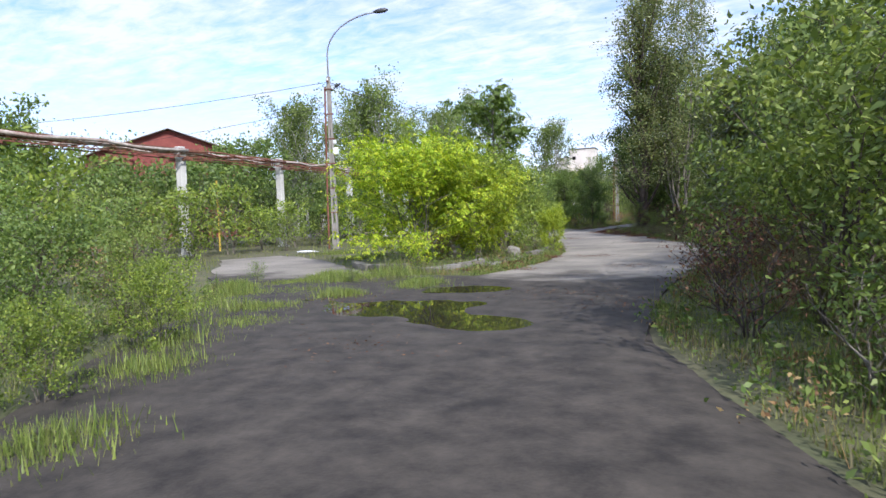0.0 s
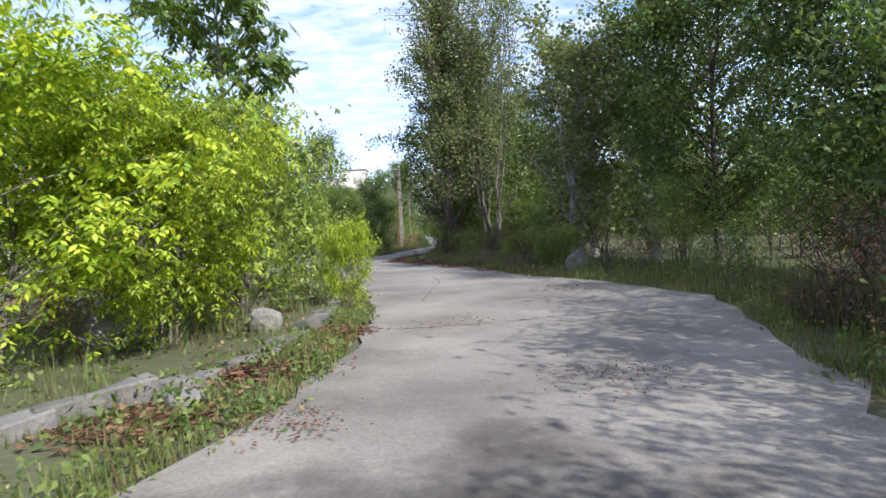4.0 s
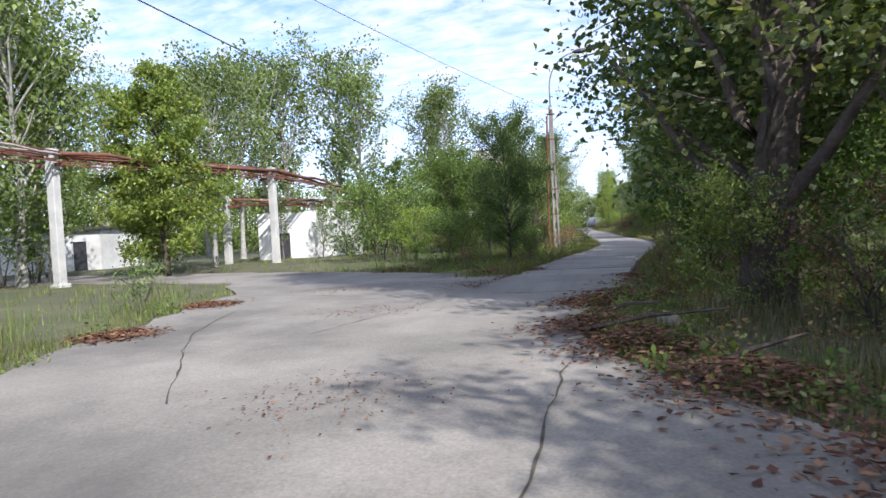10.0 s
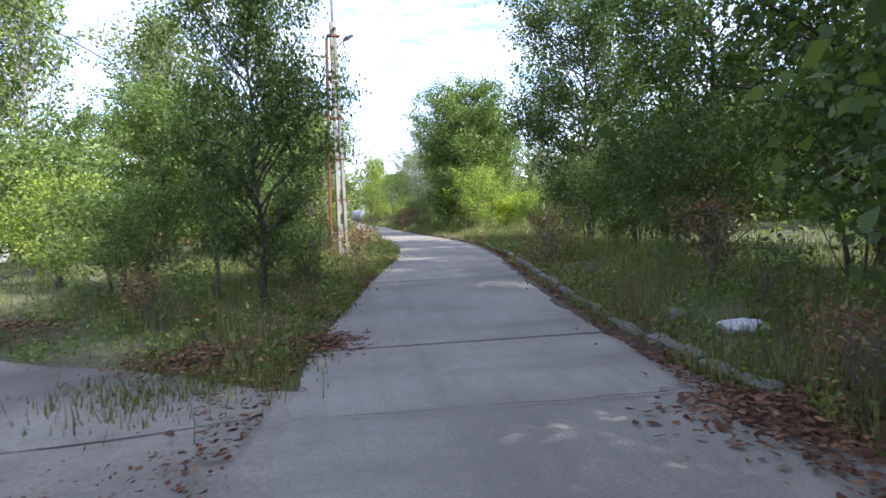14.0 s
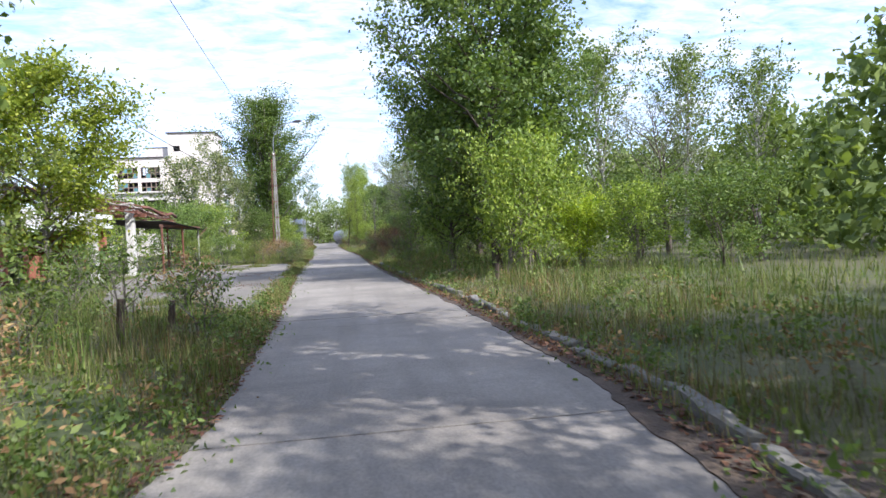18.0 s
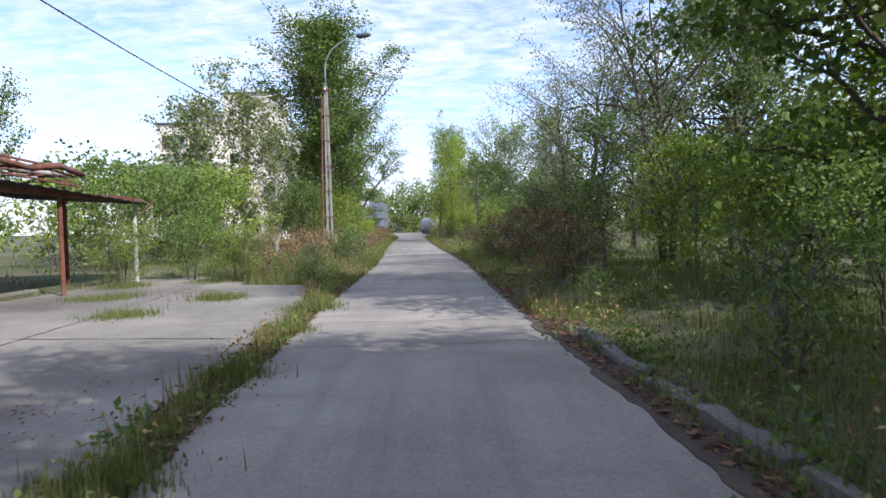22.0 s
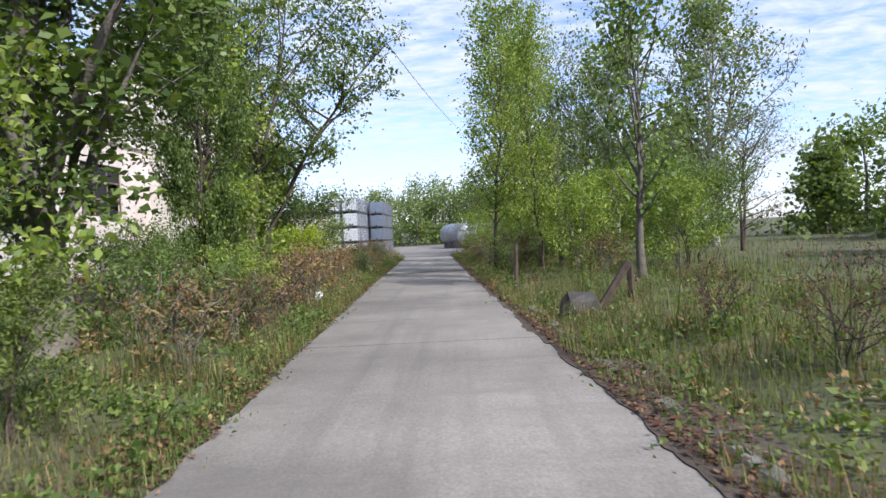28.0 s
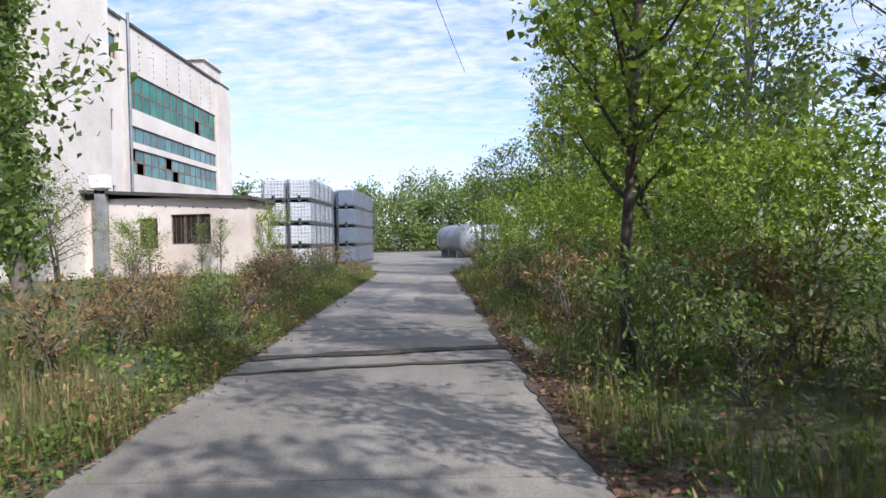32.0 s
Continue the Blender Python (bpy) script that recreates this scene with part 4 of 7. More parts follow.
fac = thing("factory_building", (-26, 158, 0), "four-storey derelict factory with stained white plaster and green ribbon windows", "factory")
MX = pose(0, 0, 0, 0, 0, 90)            # a wall along +x turned to run along +y, facing +x
ribs = [(12.1, 26.0, 9.95, 12.2), (12.1, 26.0, 7.9, 8.9), (12.1, 26.0, 5.9, 7.5), (12.1, 26.0, 1.2, 4.0)]
singles = [(8.2, 10.9, 12.45, 13.9), (7.6, 10.4, 8.2, 9.45), (7.6, 10.4, 3.4, 5.0), (1.6, 4.4, 12.5, 13.9), (1.6, 4.4, 8.2, 9.4), (1.6, 4.4, 3.4, 5.0)]
fw = part("wall", wall_with_openings(bmesh.new(), 29, 15.0, 0.35, ribs + singles), M_PLASTER, fac, "stained white plaster facade")
fw.matrix_basis = MX
for i, (a, b, c, d) in enumerate(ribs):
    window(fac, MX, a, b, c, d, 14, 1 if d - c < 1.2 else 2, M_GREENGLASS if i == 0 else M_BLUEGLASS, M_FRAME, 0.10 if i != 1 else 0.0, i, "green ribbon window" if i == 0 else "grimy blue-green ribbon window")
for i, (a, b, c, d) in enumerate(singles):
    window(fac, MX, a, b, c, d, 4, 2, M_BLUEGLASS, M_FRAME, 0.65, 30 + i, "broken window with missing panes")
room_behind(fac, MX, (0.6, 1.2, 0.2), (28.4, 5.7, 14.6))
part("wall", boxes(((-6.3, 28.7, 0), (-0.35, 29, 15.0))), M_PLASTER, fac)
part("wall", boxes(((-6.3, 0, 0), (-6.0, 28.7, 15.0))), M_PLASTER, fac)
part("wall", boxes(((-6.0, 0.0, 0), (-0.36, 0.3, 15.0))), M_PLASTER, fac)
part("roof", boxes(((-6.4, 0, 15.0), (0.12, 29.05, 15.18))), M_TARROOF, fac, "dark felt roof edge")
part("penthouse", boxes(((-5.6, 25.2, 15.18), (-0.6, 29.0, 16.6)), ((-5.8, 25.0, 16.6), (-0.4, 29.1, 16.75))), M_PLASTER, fac, "roof penthouse")
part("pilaster", boxes(((0.0, 26.3, 0), (0.18, 29.02, 14.9))), M_PLASTER, fac)
part("pilaster", boxes(((0.0, 11.35, 0), (0.16, 11.75, 15.0))), M_PLASTER, fac)
part("downpipe", tube(bmesh.new(), [(0.22, 11.9, 0.2), (0.22, 11.9, 15.6)], 0.08, 6), M_STEEL, fac, "rusty downpipe")
anchor_me = from_bm("anchor", boxes(((-0.01, -0.04, -0.035), (0.03, 0.04, 0.035))), M_DARK)
for i in range(7):
    for z in np.arange(12.55, 14.8, 0.42):
        part("anchor", anchor_me, None, fac).location = (0, 13.54 + i * 1.9, z)
# stair tower
TW = pose(-3.2, -0.9, 0)
holes = [(0.7, 1.6, 14.4, 15.2), (0.6, 1.7, 9.0, 10.2), (0.6, 1.7, 5.6, 6.8)]
tw = part("tower_wall", wall_with_openings(bmesh.new(), 6.3, 16.9, 0.3, holes), M_PLASTER, fac, "plaster stair tower with small openings")
tw.matrix_basis = TW
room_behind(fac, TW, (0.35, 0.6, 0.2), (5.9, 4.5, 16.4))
for lo, hi in (((2.8, -0.6, 0), (3.1, 4.2, 16.9)), ((-3.2, -0.6, 0), (-2.9, 4.2, 16.9)), ((-3.2, 4.2, 0), (3.1, 4.5, 16.9))):
    part("tower_wall", boxes((lo, hi)), M_PLASTER, fac)
part("tower_roof", boxes(((-3.35, -1.05, 16.9), (3.25, 4.65, 17.08))), M_TARROOF, fac)
part("tower_panel", boxes(((-0.9, -0.95, 11.2), (0.3, -0.905, 13.2))), M_PINK, fac)
# upper block with large empty openings
UB = pose(-9.7, -3.4, 0)
holes = [(0.5, 3.1, 10.5, 12.0), (3.5, 6.0, 10.5, 12.0), (0.5, 3.1, 8.6, 10.0), (3.5, 6.0, 8.6, 10.0), (0.5, 3.1, 5.6, 7.4), (3.5, 6.0, 5.6, 7.4)]
o = part("wall", wall_with_openings(bmesh.new(), 6.48, 13.2, 0.3, holes), M_PLASTER, fac, "bare wall with large empty openings")
o.matrix_basis = UB
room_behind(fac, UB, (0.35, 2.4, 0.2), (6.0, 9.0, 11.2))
for lo, hi in (((-9.7, -3.1, 0), (-9.4, 8, 13.2)), ((-3.5, -3.1, 0), (-3.22, -0.92, 13.2))):
    part("wall", boxes((lo, hi)), M_PLASTER, fac)
for lo, hi in (((-9.9, -3.6, 13.2), (-3.12, -1.07, 13.38)), ((-9.9, -1.07, 13.2), (-3.37, 8.0, 13.38))):
    part("roof", boxes((lo, hi)), M_TARROOF, fac)
for i, h in enumerate(holes[:4]):
    window(fac, UB, *h, 4, 2, M_BLUEGLASS, M_FRAME, 0.8, 60 + i, "window frame with nearly all panes gone")
# low wing
LW = pose(-10.6, -11, 0)
holes = [(0.6, 2.9, 5.4, 7.0), (3.5, 6.2, 5.4, 7.0), (6.8, 9.7, 5.4, 7.0), (0.6, 2.9, 2.8, 4.6), (3.5, 6.2, 2.8, 4.6), (6.8, 9.7, 2.8, 4.6)]
o = part("wall", wall_with_openings(bmesh.new(), 10.58, 7.9, 0.3, holes), M_PLASTER, fac, "low wing with empty ribbon openings")
o.matrix_basis = LW
room_behind(fac, LW, (0.4, 1.4, 0.2), (10.1, 7.3, 7.6))
LS = pose(0, -10.7, 0, 0, 0, 90)
holes = [(2.3, 6.4, 3.5, 6.5)]
o = part("wall", wall_with_openings(bmesh.new(), 9.8, 7.9, 0.3, holes), M_PINK, fac, "flaking pink plaster wall")
o.matrix_basis = LS
window(fac, LS, *holes[0], 3, 3, M_VOID, M_FRAME, 0.35, 90, "old window with boarded panes")
part("wall", boxes(((-10.6, -10.7, 0), (-10.3, -3.4, 7.9))), M_PLASTER, fac)
for lo, hi in (((-10.9, -11.4, 7.9), (0.2, -3.42, 8.08)), ((-3.2, -3.42, 7.9), (0.2, -1.07, 8.08))):
    part("roof", boxes((lo, hi)), M_PLASTER, fac)

# annex with pink plaster
ann = thing("annex_building", (-25.7, 160.1, 0), "low pink plastered annex with barred windows and a slanting roof", "building")
holes = [(5.25, 6.1, 1.3, 2.65), (6.7, 8.5, 1.45, 2.8), (1.2, 1.9, 1.3, 2.6)]
part("wall", wall_with_openings(bmesh.new(), 10.2, 3.55, 0.3, holes), M_PINK, ann, "faded pink plaster front")
for i, h in enumerate(holes):
    window(ann, pose(0, 0, 0), *h, 2 if i == 0 else 3, 1, M_VOID, M_FRAME, 0.0, i, "dark barred window")
    for k in range(1, 8):
        xb = h[0] + (h[1] - h[0]) * k / 8
        part("bar", boxes(((xb - 0.008, 0.03, h[2]), (xb + 0.008, 0.046, h[3]))), M_RUST, ann)
for lo, hi in (((9.9, 0.3, 0), (10.2, 9, 3.5)), ((0, 8.7, 0), (9.9, 9, 3.5))):
    part("wall", boxes((lo, hi)), M_PINK, ann)
bm = bmesh.new()
vs = [bm.verts.new(v) for v in ((-0.1, -0.35, 4.15), (10.5, -0.35, 3.52), (10.5, 9.3, 3.52), (-0.1, 9.3, 4.15), (-0.1, -0.35, 4.0), (10.5, -0.35, 3.38), (10.5, 9.3, 3.38), (-0.1, 9.3, 4.0))]
for f in ((0, 1, 2, 3), (7, 6, 5, 4), (0, 4, 5, 1), (1, 5, 6, 2), (2, 6, 7, 3), (3, 7, 4, 0)):
    bm.faces.new([vs[i] for i in f])
part("roof", bm, M_TARROOF, ann, "thin dark slanting roof")
bm = bmesh.new()
bm.faces.new([bm.verts.new(v) for v in ((0.0, 0.004, 3.55), (10.19, 0.004, 3.55 - 0.02), (0.0, 0.004, 4.0))])
part("gable", bmesh.ops.solidify(bm, geom=bm.faces[:], thickness=0.2) and bm, M_PINK, ann)
part("downpipe", boxes(((3.45, -0.35, 0), (3.95, -0.05, 4.3)), bevel=0.02), M_STEEL, ann, "wide grey sheet-metal duct")
for k in range(9):
    part("vent", boxes(((4.6 + 0.62 * k, -0.012, 3.22 - 0.03 * k), (4.68 + 0.62 * k, 0.01, 3.28 - 0.03 * k))), M_DARK, ann)
part("cowl", boxes(((3.3, -0.5, 4.0), (4.1, 0.0, 4.6)), bevel=0.05), M_WHITEBOX, ann, "pale bent cowl")

# shed with rusty doors and a canopy
shed = thing("open_shed", (-16.9, 88.0, 0), "dilapidated shed with white fascia, rusty red doors and dark open bays", "shed")
part("fascia", boxes(((-0.15, -1.5, 2.35), (0.15, 12.3, 3.05))), M_WALLWHITE, shed, "white plastered fascia")
for lo, hi in (((-6, 12.0, 0), (-0.2, 12.3, 2.35)), ((-6, -1.5, 0), (-5.7, 12.0, 2.9)), ((-6, -1.8, 0), (0.1, -1.5, 2.9))):
    part("wall", boxes((lo, hi)), M_BRICK, shed, "brick wall")
part("roof", boxes(((-6.2, -1.8, 2.9), (-0.16, 12.4, 3.02))), M_TARROOF, shed, "flat tarred roof")
for lo, hi in (((-0.2, 2.9, 0), (0.15, 3.5, 2.35)), ((-0.2, -1.5, 0), (0.15, -1.1, 2.35))):
    part("brick_pier", boxes((lo, hi)), M_BRICK, shed, "red brick pier")
for lo, hi in (((0.0, 4.6, 0), (0.35, 5.1, 1.05)), ((-1.6, 6.2, 0), (-0.9, 6.7, 1.2))):
    part("brick_pier", boxes((lo, hi)), M_BRICK, shed, "broken brick stub")
for ya, yb in ((-1.1, 0.9), (0.9, 2.9)):
    d = part("door", boxes(((-0.06, ya + 0.02, 0.05), (0.0, yb - 0.02, 2.3))), surface("rusted_red_door", (0.28, 0.075, 0.04), (0.42, 0.14, 0.08), 1.6, 0.8, 0.3, 25, (0.20, 0.10, 0.07), 0.6), shed, "rust-red sheet metal door")
    part("rail", boxes(((0.0, ya + 0.05, 1.1), (0.04, yb - 0.05, 1.2)), ((0.0, ya + 0.05, 0.15), (0.04, yb - 0.05, 0.25))), M_RUST, d)
part("floor", boxes(((-6, -1.5, -0.1), (2.6, 12.3, 0.06))), M_APRON, shed)
can = thing("canopy", (-15.2, 95.4, 0), "thin dark corrugated canopy on steel posts", "canopy")
bm = bmesh.new()
rows_ = [[bm.verts.new((2.6 - 0.0 * j + (-3.6 if j else 0), 0.22 * i, 2.42 - 0.045 * 0.22 * i + (0.25 if j else 0) + (0.035 if i % 2 else 0))) for j in (0, 1)] for i in range(34)]
for a, b in zip(rows_, rows_[1:]):
    bm.faces.new((a[0], a[1], b[1], b[0]))
bmesh.ops.solidify(bm, geom=bm.faces[:], thickness=0.03)
part("sheet", bm, M_TARROOF, can, "dark corrugated sheet")
part("beam", boxes(((2.2, 0, 2.18), (2.32, 7.2, 2.30))), M_RUST, can)
for yy_, mt in ((0.1, M_RUST), (6.9, M_PILLAR), (3.6, M_RUST)):
    part("post", tube(bmesh.new(), [(2.26, yy_, -0.1), (2.26, yy_, 2.2)], 0.05, 8), mt, can)
part("brace", tube(bmesh.new(), [(2.26, 6.9, 1.7), (2.7, 7.1, 2.2)], 0.025, 5), M_RUST, can)

# white low building behind the pipe rack
wht = thing("white_outbuilding", (-25.9, 68.2, 0), "low whitewashed outbuilding with a broken parapet", "building", turn=25)
part("wall", wall_with_openings(bmesh.new(), 6.4, 2.6, 0.25, [(1.1, 1.9, 0.0, 1.75)]), M_WALLWHITE, wht, "whitewashed wall with flaking patches")
top = [(0, 3.0), (1.0, 3.05), (2.2, 2.95), (3.3, 3.08), (4.6, 3.2), (5.5, 2.95), (6.4, 2.75)]
for (a, za), (b, zb) in zip(top, top[1:]):
    bm = bmesh.new()
    vs = [bm.verts.new(v) for v in ((a, 0.003, 2.6), (b, 0.003, 2.6), (b, 0.003, zb), (a, 0.003, za), (a, 0.247, 2.6), (b, 0.247, 2.6), (b, 0.247, zb), (a, 0.247, za))]
    for f in ((0, 1, 2, 3), (7, 6, 5, 4), (3, 2, 6, 7), (0, 4, 5, 1), (1, 5, 6, 2), (0, 3, 7, 4)):
        bm.faces.new([vs[i] for i in f])
    part("parapet", bm, M_WALLWHITE, wht, "broken white parapet")
for lo, hi in (((0, 0.25, 0), (0.25, 6, 2.6)), ((6.15, 0.25, 0), (6.4, 6, 2.6)), ((0.25, 5.75, 0), (6.15, 6, 2.6))):
    part("wall", boxes((lo, hi)), M_WALLWHITE, wht)
part("roof", boxes(((0.26, 0.26, 2.5), (6.14, 5.74, 2.6))), M_TARROOF, wht)
part("door", boxes(((1.12, 0.12, 0), (1.88, 0.18, 1.73))), M_DARK, wht, "dark metal door")
hut = thing("white_hut", (-42, 64.0, 0), "small white hut with a dark door behind weeds", "hut", turn=12)
part("wall", wall_with_openings(bmesh.new(), 7.0, 2.6, 0.25, [(5.2, 6.1, 0, 1.9), (2.0, 3.0, 0.9, 1.8)]), M_WALLWHITE, hut)
for lo, hi in (((0, 0.25, 0), (0.25, 5, 2.6)), ((6.75, 0.25, 0), (7, 5, 2.6)), ((0.25, 4.75, 0), (6.75, 5, 2.6))):
    part("wall", boxes((lo, hi)), M_WALLWHITE, hut)
part("roof", boxes(((-0.2, -0.3, 2.6), (7.2, 5.2, 2.78))), M_TARROOF, hut)
part("door", boxes(((5.2, 0.1, 0), (6.1, 0.16, 1.9))), M_DARK, hut)
part("interior", boxes(((1.0, 0.6, 0.1), (6.5, 4.5, 2.4))), M_VOID, hut)

# house with a red gable and a grey roof
hs = thing("gabled_house", (-61.4, 48.0, 0), "house with a dark red gable and grey fibre-cement roof", "house", turn=43)
bm = bmesh.new()
w_, l_, e_, r_ = 17.0, 20.0, 9.6, 12.4
vs = [bm.verts.new(v) for v in ((0, 0, 0), (w_, 0, 0), (w_, 0, e_), (w_ / 2, 0, r_), (0, 0, e_), (0, l_, 0), (w_, l_, 0), (w_, l_, e_), (w_ / 2, l_, r_), (0, l_, e_))]
for f in ((0, 1, 2, 3, 4), (9, 8, 7, 6, 5), (0, 4, 9, 5), (1, 6, 7, 2), (2, 7, 8, 3), (3, 8, 9, 4)):
    bm.faces.new([vs[i] for i in f])
part("wall", bm, M_REDWALL, hs, "dark red gable wall")
bm = bmesh.new()
for s in (0, 1):
    x0, x1 = (-0.6, w_ / 2) if s == 0 else (w_ + 0.6, w_ / 2)
    z0, z1 = e_ - 0.35, r_ + 0.10
    n = 14
    for i in range(n):
        ya, yb = -0.7 + (l_ + 1.4) * i / n, -0.7 + (l_ + 1.4) * (i + 1) / n
        vs = [bm.verts.new(v) for v in ((x0, ya, z0), (x1, ya, z1), (x1, yb - 0.04, z1), (x0, yb - 0.04, z0), (x0, ya, z0 + 0.08), (x1, ya, z1 + 0.08), (x1, yb - 0.04, z1 + 0.08), (x0, yb - 0.04, z0 + 0.08))]
        for f in ((0, 1, 2, 3), (7, 6, 5, 4), (0, 4, 5, 1), (1, 5, 6, 2), (2, 6, 7, 3), (3, 7, 4, 0)):
            bm.faces.new([vs[i] for i in f])
part("roof", bm, M_ROOF, hs, "weathered grey sheet roof")
yp = tagged(new("yellow_pipe", from_bm("yellow_pipe", tube(bmesh.new(), [(-24.5, 27.0, -0.1), (-24.5, 27.0, 3.9)], 0.05, 6), surface("yellow_paint", (0.45, 0.30, 0.03), (0.58, 0.42, 0.06), 3, 0.6, 0.1, 30))), "thin yellow gas pipe standing among bushes", "pipe")
bm = tube(bmesh.new(), [(-16.4, 29.0, -0.1), (-16.4, 29.0, 0.75), (-15.3, 29.4, 0.75), (-15.3, 29.4, -0.1)], 0.035, 6)
tagged(new("pipe_hoop", from_bm("pipe_hoop", bm, M_LAG)), "low bent steel hoop in weeds", "barrier")

# far huts at the end of the yard
far = thing("far_hut", (-15.5, 224, 0), "low grey brick hut at the yard's far end", "hut")
part("wall", wall_with_openings(bmesh.new(), 6, 2.6, 0.25, [(2.4, 3.6, 0.9, 1.9)]), M_PILLAR, far)
for lo, hi in (((0, 0.25, 0), (0.25, 5, 2.6)), ((5.75, 0.25, 0), (6, 5, 2.6)), ((0.25, 4.75, 0), (5.75, 5, 2.6))):
    part("wall", boxes((lo, hi)), M_PILLAR, far)
part("roof", boxes(((-0.3, -0.4, 2.6), (6.3, 5.2, 2.8))), M_TARROOF, far)
part("interior", boxes(((0.6, 0.6, 0.1), (5.4, 4.4, 2.4))), M_VOID, far)


# ---------- stacked liquid containers ----------
def container(label, bottle):
    """A caged plastic tank on a pallet."""
    c = thing("liquid_container", (0, 0, -50), label, "container", "stacked containers")
    bm = box(bmesh.new(), (-0.53, -0.44, 0.16), (0.53, 0.44, 1.10), 0.045)
    part("bottle", bm, bottle, c, "plastic tank")
    bm = bmesh.new()
    for s in (-1, 1):
        for k in range(6):
            z = 0.2 + 0.18 * k
            box(bm, (-0.59, s * 0.49 - 0.01, z - 0.008), (0.59, s * 0.49 + 0.01, z + 0.008))
            box(bm, (s * 0.59 - 0.01, -0.49, z - 0.012), (s * 0.59 + 0.01, 0.49, z + 0.008))
        for k in range(8):
            x = -0.58 + 1.16 * k / 7
            box(bm, (x - 0.007, s * 0.50 - 0.007, 0.14), (x + 0.007, s * 0.50 + 0.007, 1.12))
        for k in range(7):
            y = -0.48 + 0.96 * k / 6
            box(bm, (s * 0.60 - 0.007, y - 0.007, 0.14), (s * 0.60 + 0.007, y + 0.007, 1.12))
    part("cage", bm, M_CAGE, c, "galvanised tube cage")
    part("pallet", boxes(((-0.6, -0.5, 0.10), (0.6, 0.5, 0.14)), *[((x - 0.07, -0.5, 0.0), (x + 0.07, 0.5, 0.10)) for x in (-0.52, 0, 0.52)]), M_PALLET, c, "dark pallet")
    part("lid", tube(bmesh.new(), [(0, 0, 1.09), (0, 0, 1.13)], 0.11, 10), M_DARK, c)
    part("valve", boxes(((-0.06, -0.56, 0.18), (0.06, -0.44, 0.30)), bevel=0.015), M_DARK, c)
    return c


protos = [container("caged white plastic liquid container stacked on pallets", M_BOTTLE), container("caged blue-grey plastic liquid container stacked on pallets", M_BLUEBOTTLE)]
used = [False, False]
for x0, y0, cols, deep, high, tone in ((-15.3, 163.9, 2, 5, 4, 0), (-12.9, 171.0, 1, 7, 4, 1), (-14.3, 171.0, 1, 6, 4, 1), (-2.6, 171.2, 1, 2, 3, 0), (-3.9, 171.4, 1, 2, 2, 0), (-1.2, 171.0, 2, 2, 2, 0)):
    for i in range(cols):
        for j in range(deep):
            for q in range(high):
                m = pose(x0 + i * 1.30, y0 + j * 1.12, 0.012 + q * 1.155, 0, 0, rs.uniform(-1.2, 1.2))
                if used[tone]:
                    copy_thing(protos[tone], m)
                else:
                    protos[tone].matrix_basis = m
                    used[tone] = True

# lying storage tank
tk = thing("storage_tank", (-5.0, 177.5, 0), "weathered silver cylindrical tank lying on saddles", "tank", turn=14)
bm = bmesh.new()
tube(bm, [(0, -0.35, 1.42), (0, -0.2, 1.42), (0, 0, 1.42), (0, 7, 1.42), (0, 7.2, 1.42), (0, 7.35, 1.42)], [0.55, 0.95, 1.12, 1.12, 0.95, 0.55], 24)
part("shell", bm, M_TANK, tk, "dull silver shell", True)
for y in (0.9, 3.5, 6.0):
    part("saddle", boxes(((-0.95, y - 0.15, 0), (0.95, y + 0.15, 0.6))), M_POST, tk)
    part("band", tube(bmesh.new(), [(0, y - 0.05, 1.42), (0, y + 0.05, 1.42)], 1.135, 24), M_STEEL, tk)

# leaning timbers and short fence posts on the verge
def timber(pts, r, label, name="timber_post"):
    return tagged(new(name, from_bm(name, tube(bmesh.new(), pts, r, 6), M_WOOD)), label, "post", "old posts")


timber([(-3.85, 126.45, -0.05), (-3.22, 126.66, 0.80)], 0.065, "broken timber leaning on a post")
timber([(-3.14, 126.84, -0.1), (-3.14, 126.84, 0.78)], 0.06, "rotten short fence post")
for x, y, h in ((-2.6, 113.0, 0.85), (-4.7, 130.4, 1.1), (-2.4, 95.0, 0.8), (-2.0, 99.0, 0.7), (-9.4, 109.5, 0.7), (-8.6, 108.5, 0.5), (-7.2, 73.5, 0.7), (-6.9, 74.6, 0.55), (-2.7, 141.5, 1.0), (-10.2, 144.0, 0.7), (-1.2, 78.5, 0.6)):
    timber([(x, y, -0.1), (x + 0.05, y, h)], [0.06, 0.045], "short weathered fence post in grass")


# ---------- plants ----------
def leaf_mesh(name, centres, size, material, seed, aspect=0.55, droop=0.3, spread=0.24):
    """Kite-shaped folded leaves at the centres; size: mean length, spread: its variation."""
    r = np.random.default_rng(seed)
    n = len(centres)
    d = r.normal(size=(n, 3)); d[:, 2] -= droop
    d /= np.linalg.norm(d, axis=1)[:, None]
    u = r.normal(size=(n, 3)); u[:, 2] += 0.8
    s = np.cross(d, u); s /= np.linalg.norm(s, axis=1)[:, None] + 1e-9
    nrm = np.cross(s, d)
    L = size * (1 + spread * r.normal(size=n)).clip(0.55, 1.45)[:, None]
    W = L * aspect * 0.5
    v = np.empty((n, 4, 3), np.float32)
    v[:, 0] = centres - d * L * 0.5
    v[:, 1] = centres - d * L * 0.12 + s * W + nrm * W * 0.35
    v[:, 2] = centres + d * L * 0.5
    v[:, 3] = centres - d * L * 0.12 - s * W + nrm * W * 0.35
    return fast_mesh(name, v.reshape(-1, 3), np.arange(n * 4), 4, material)


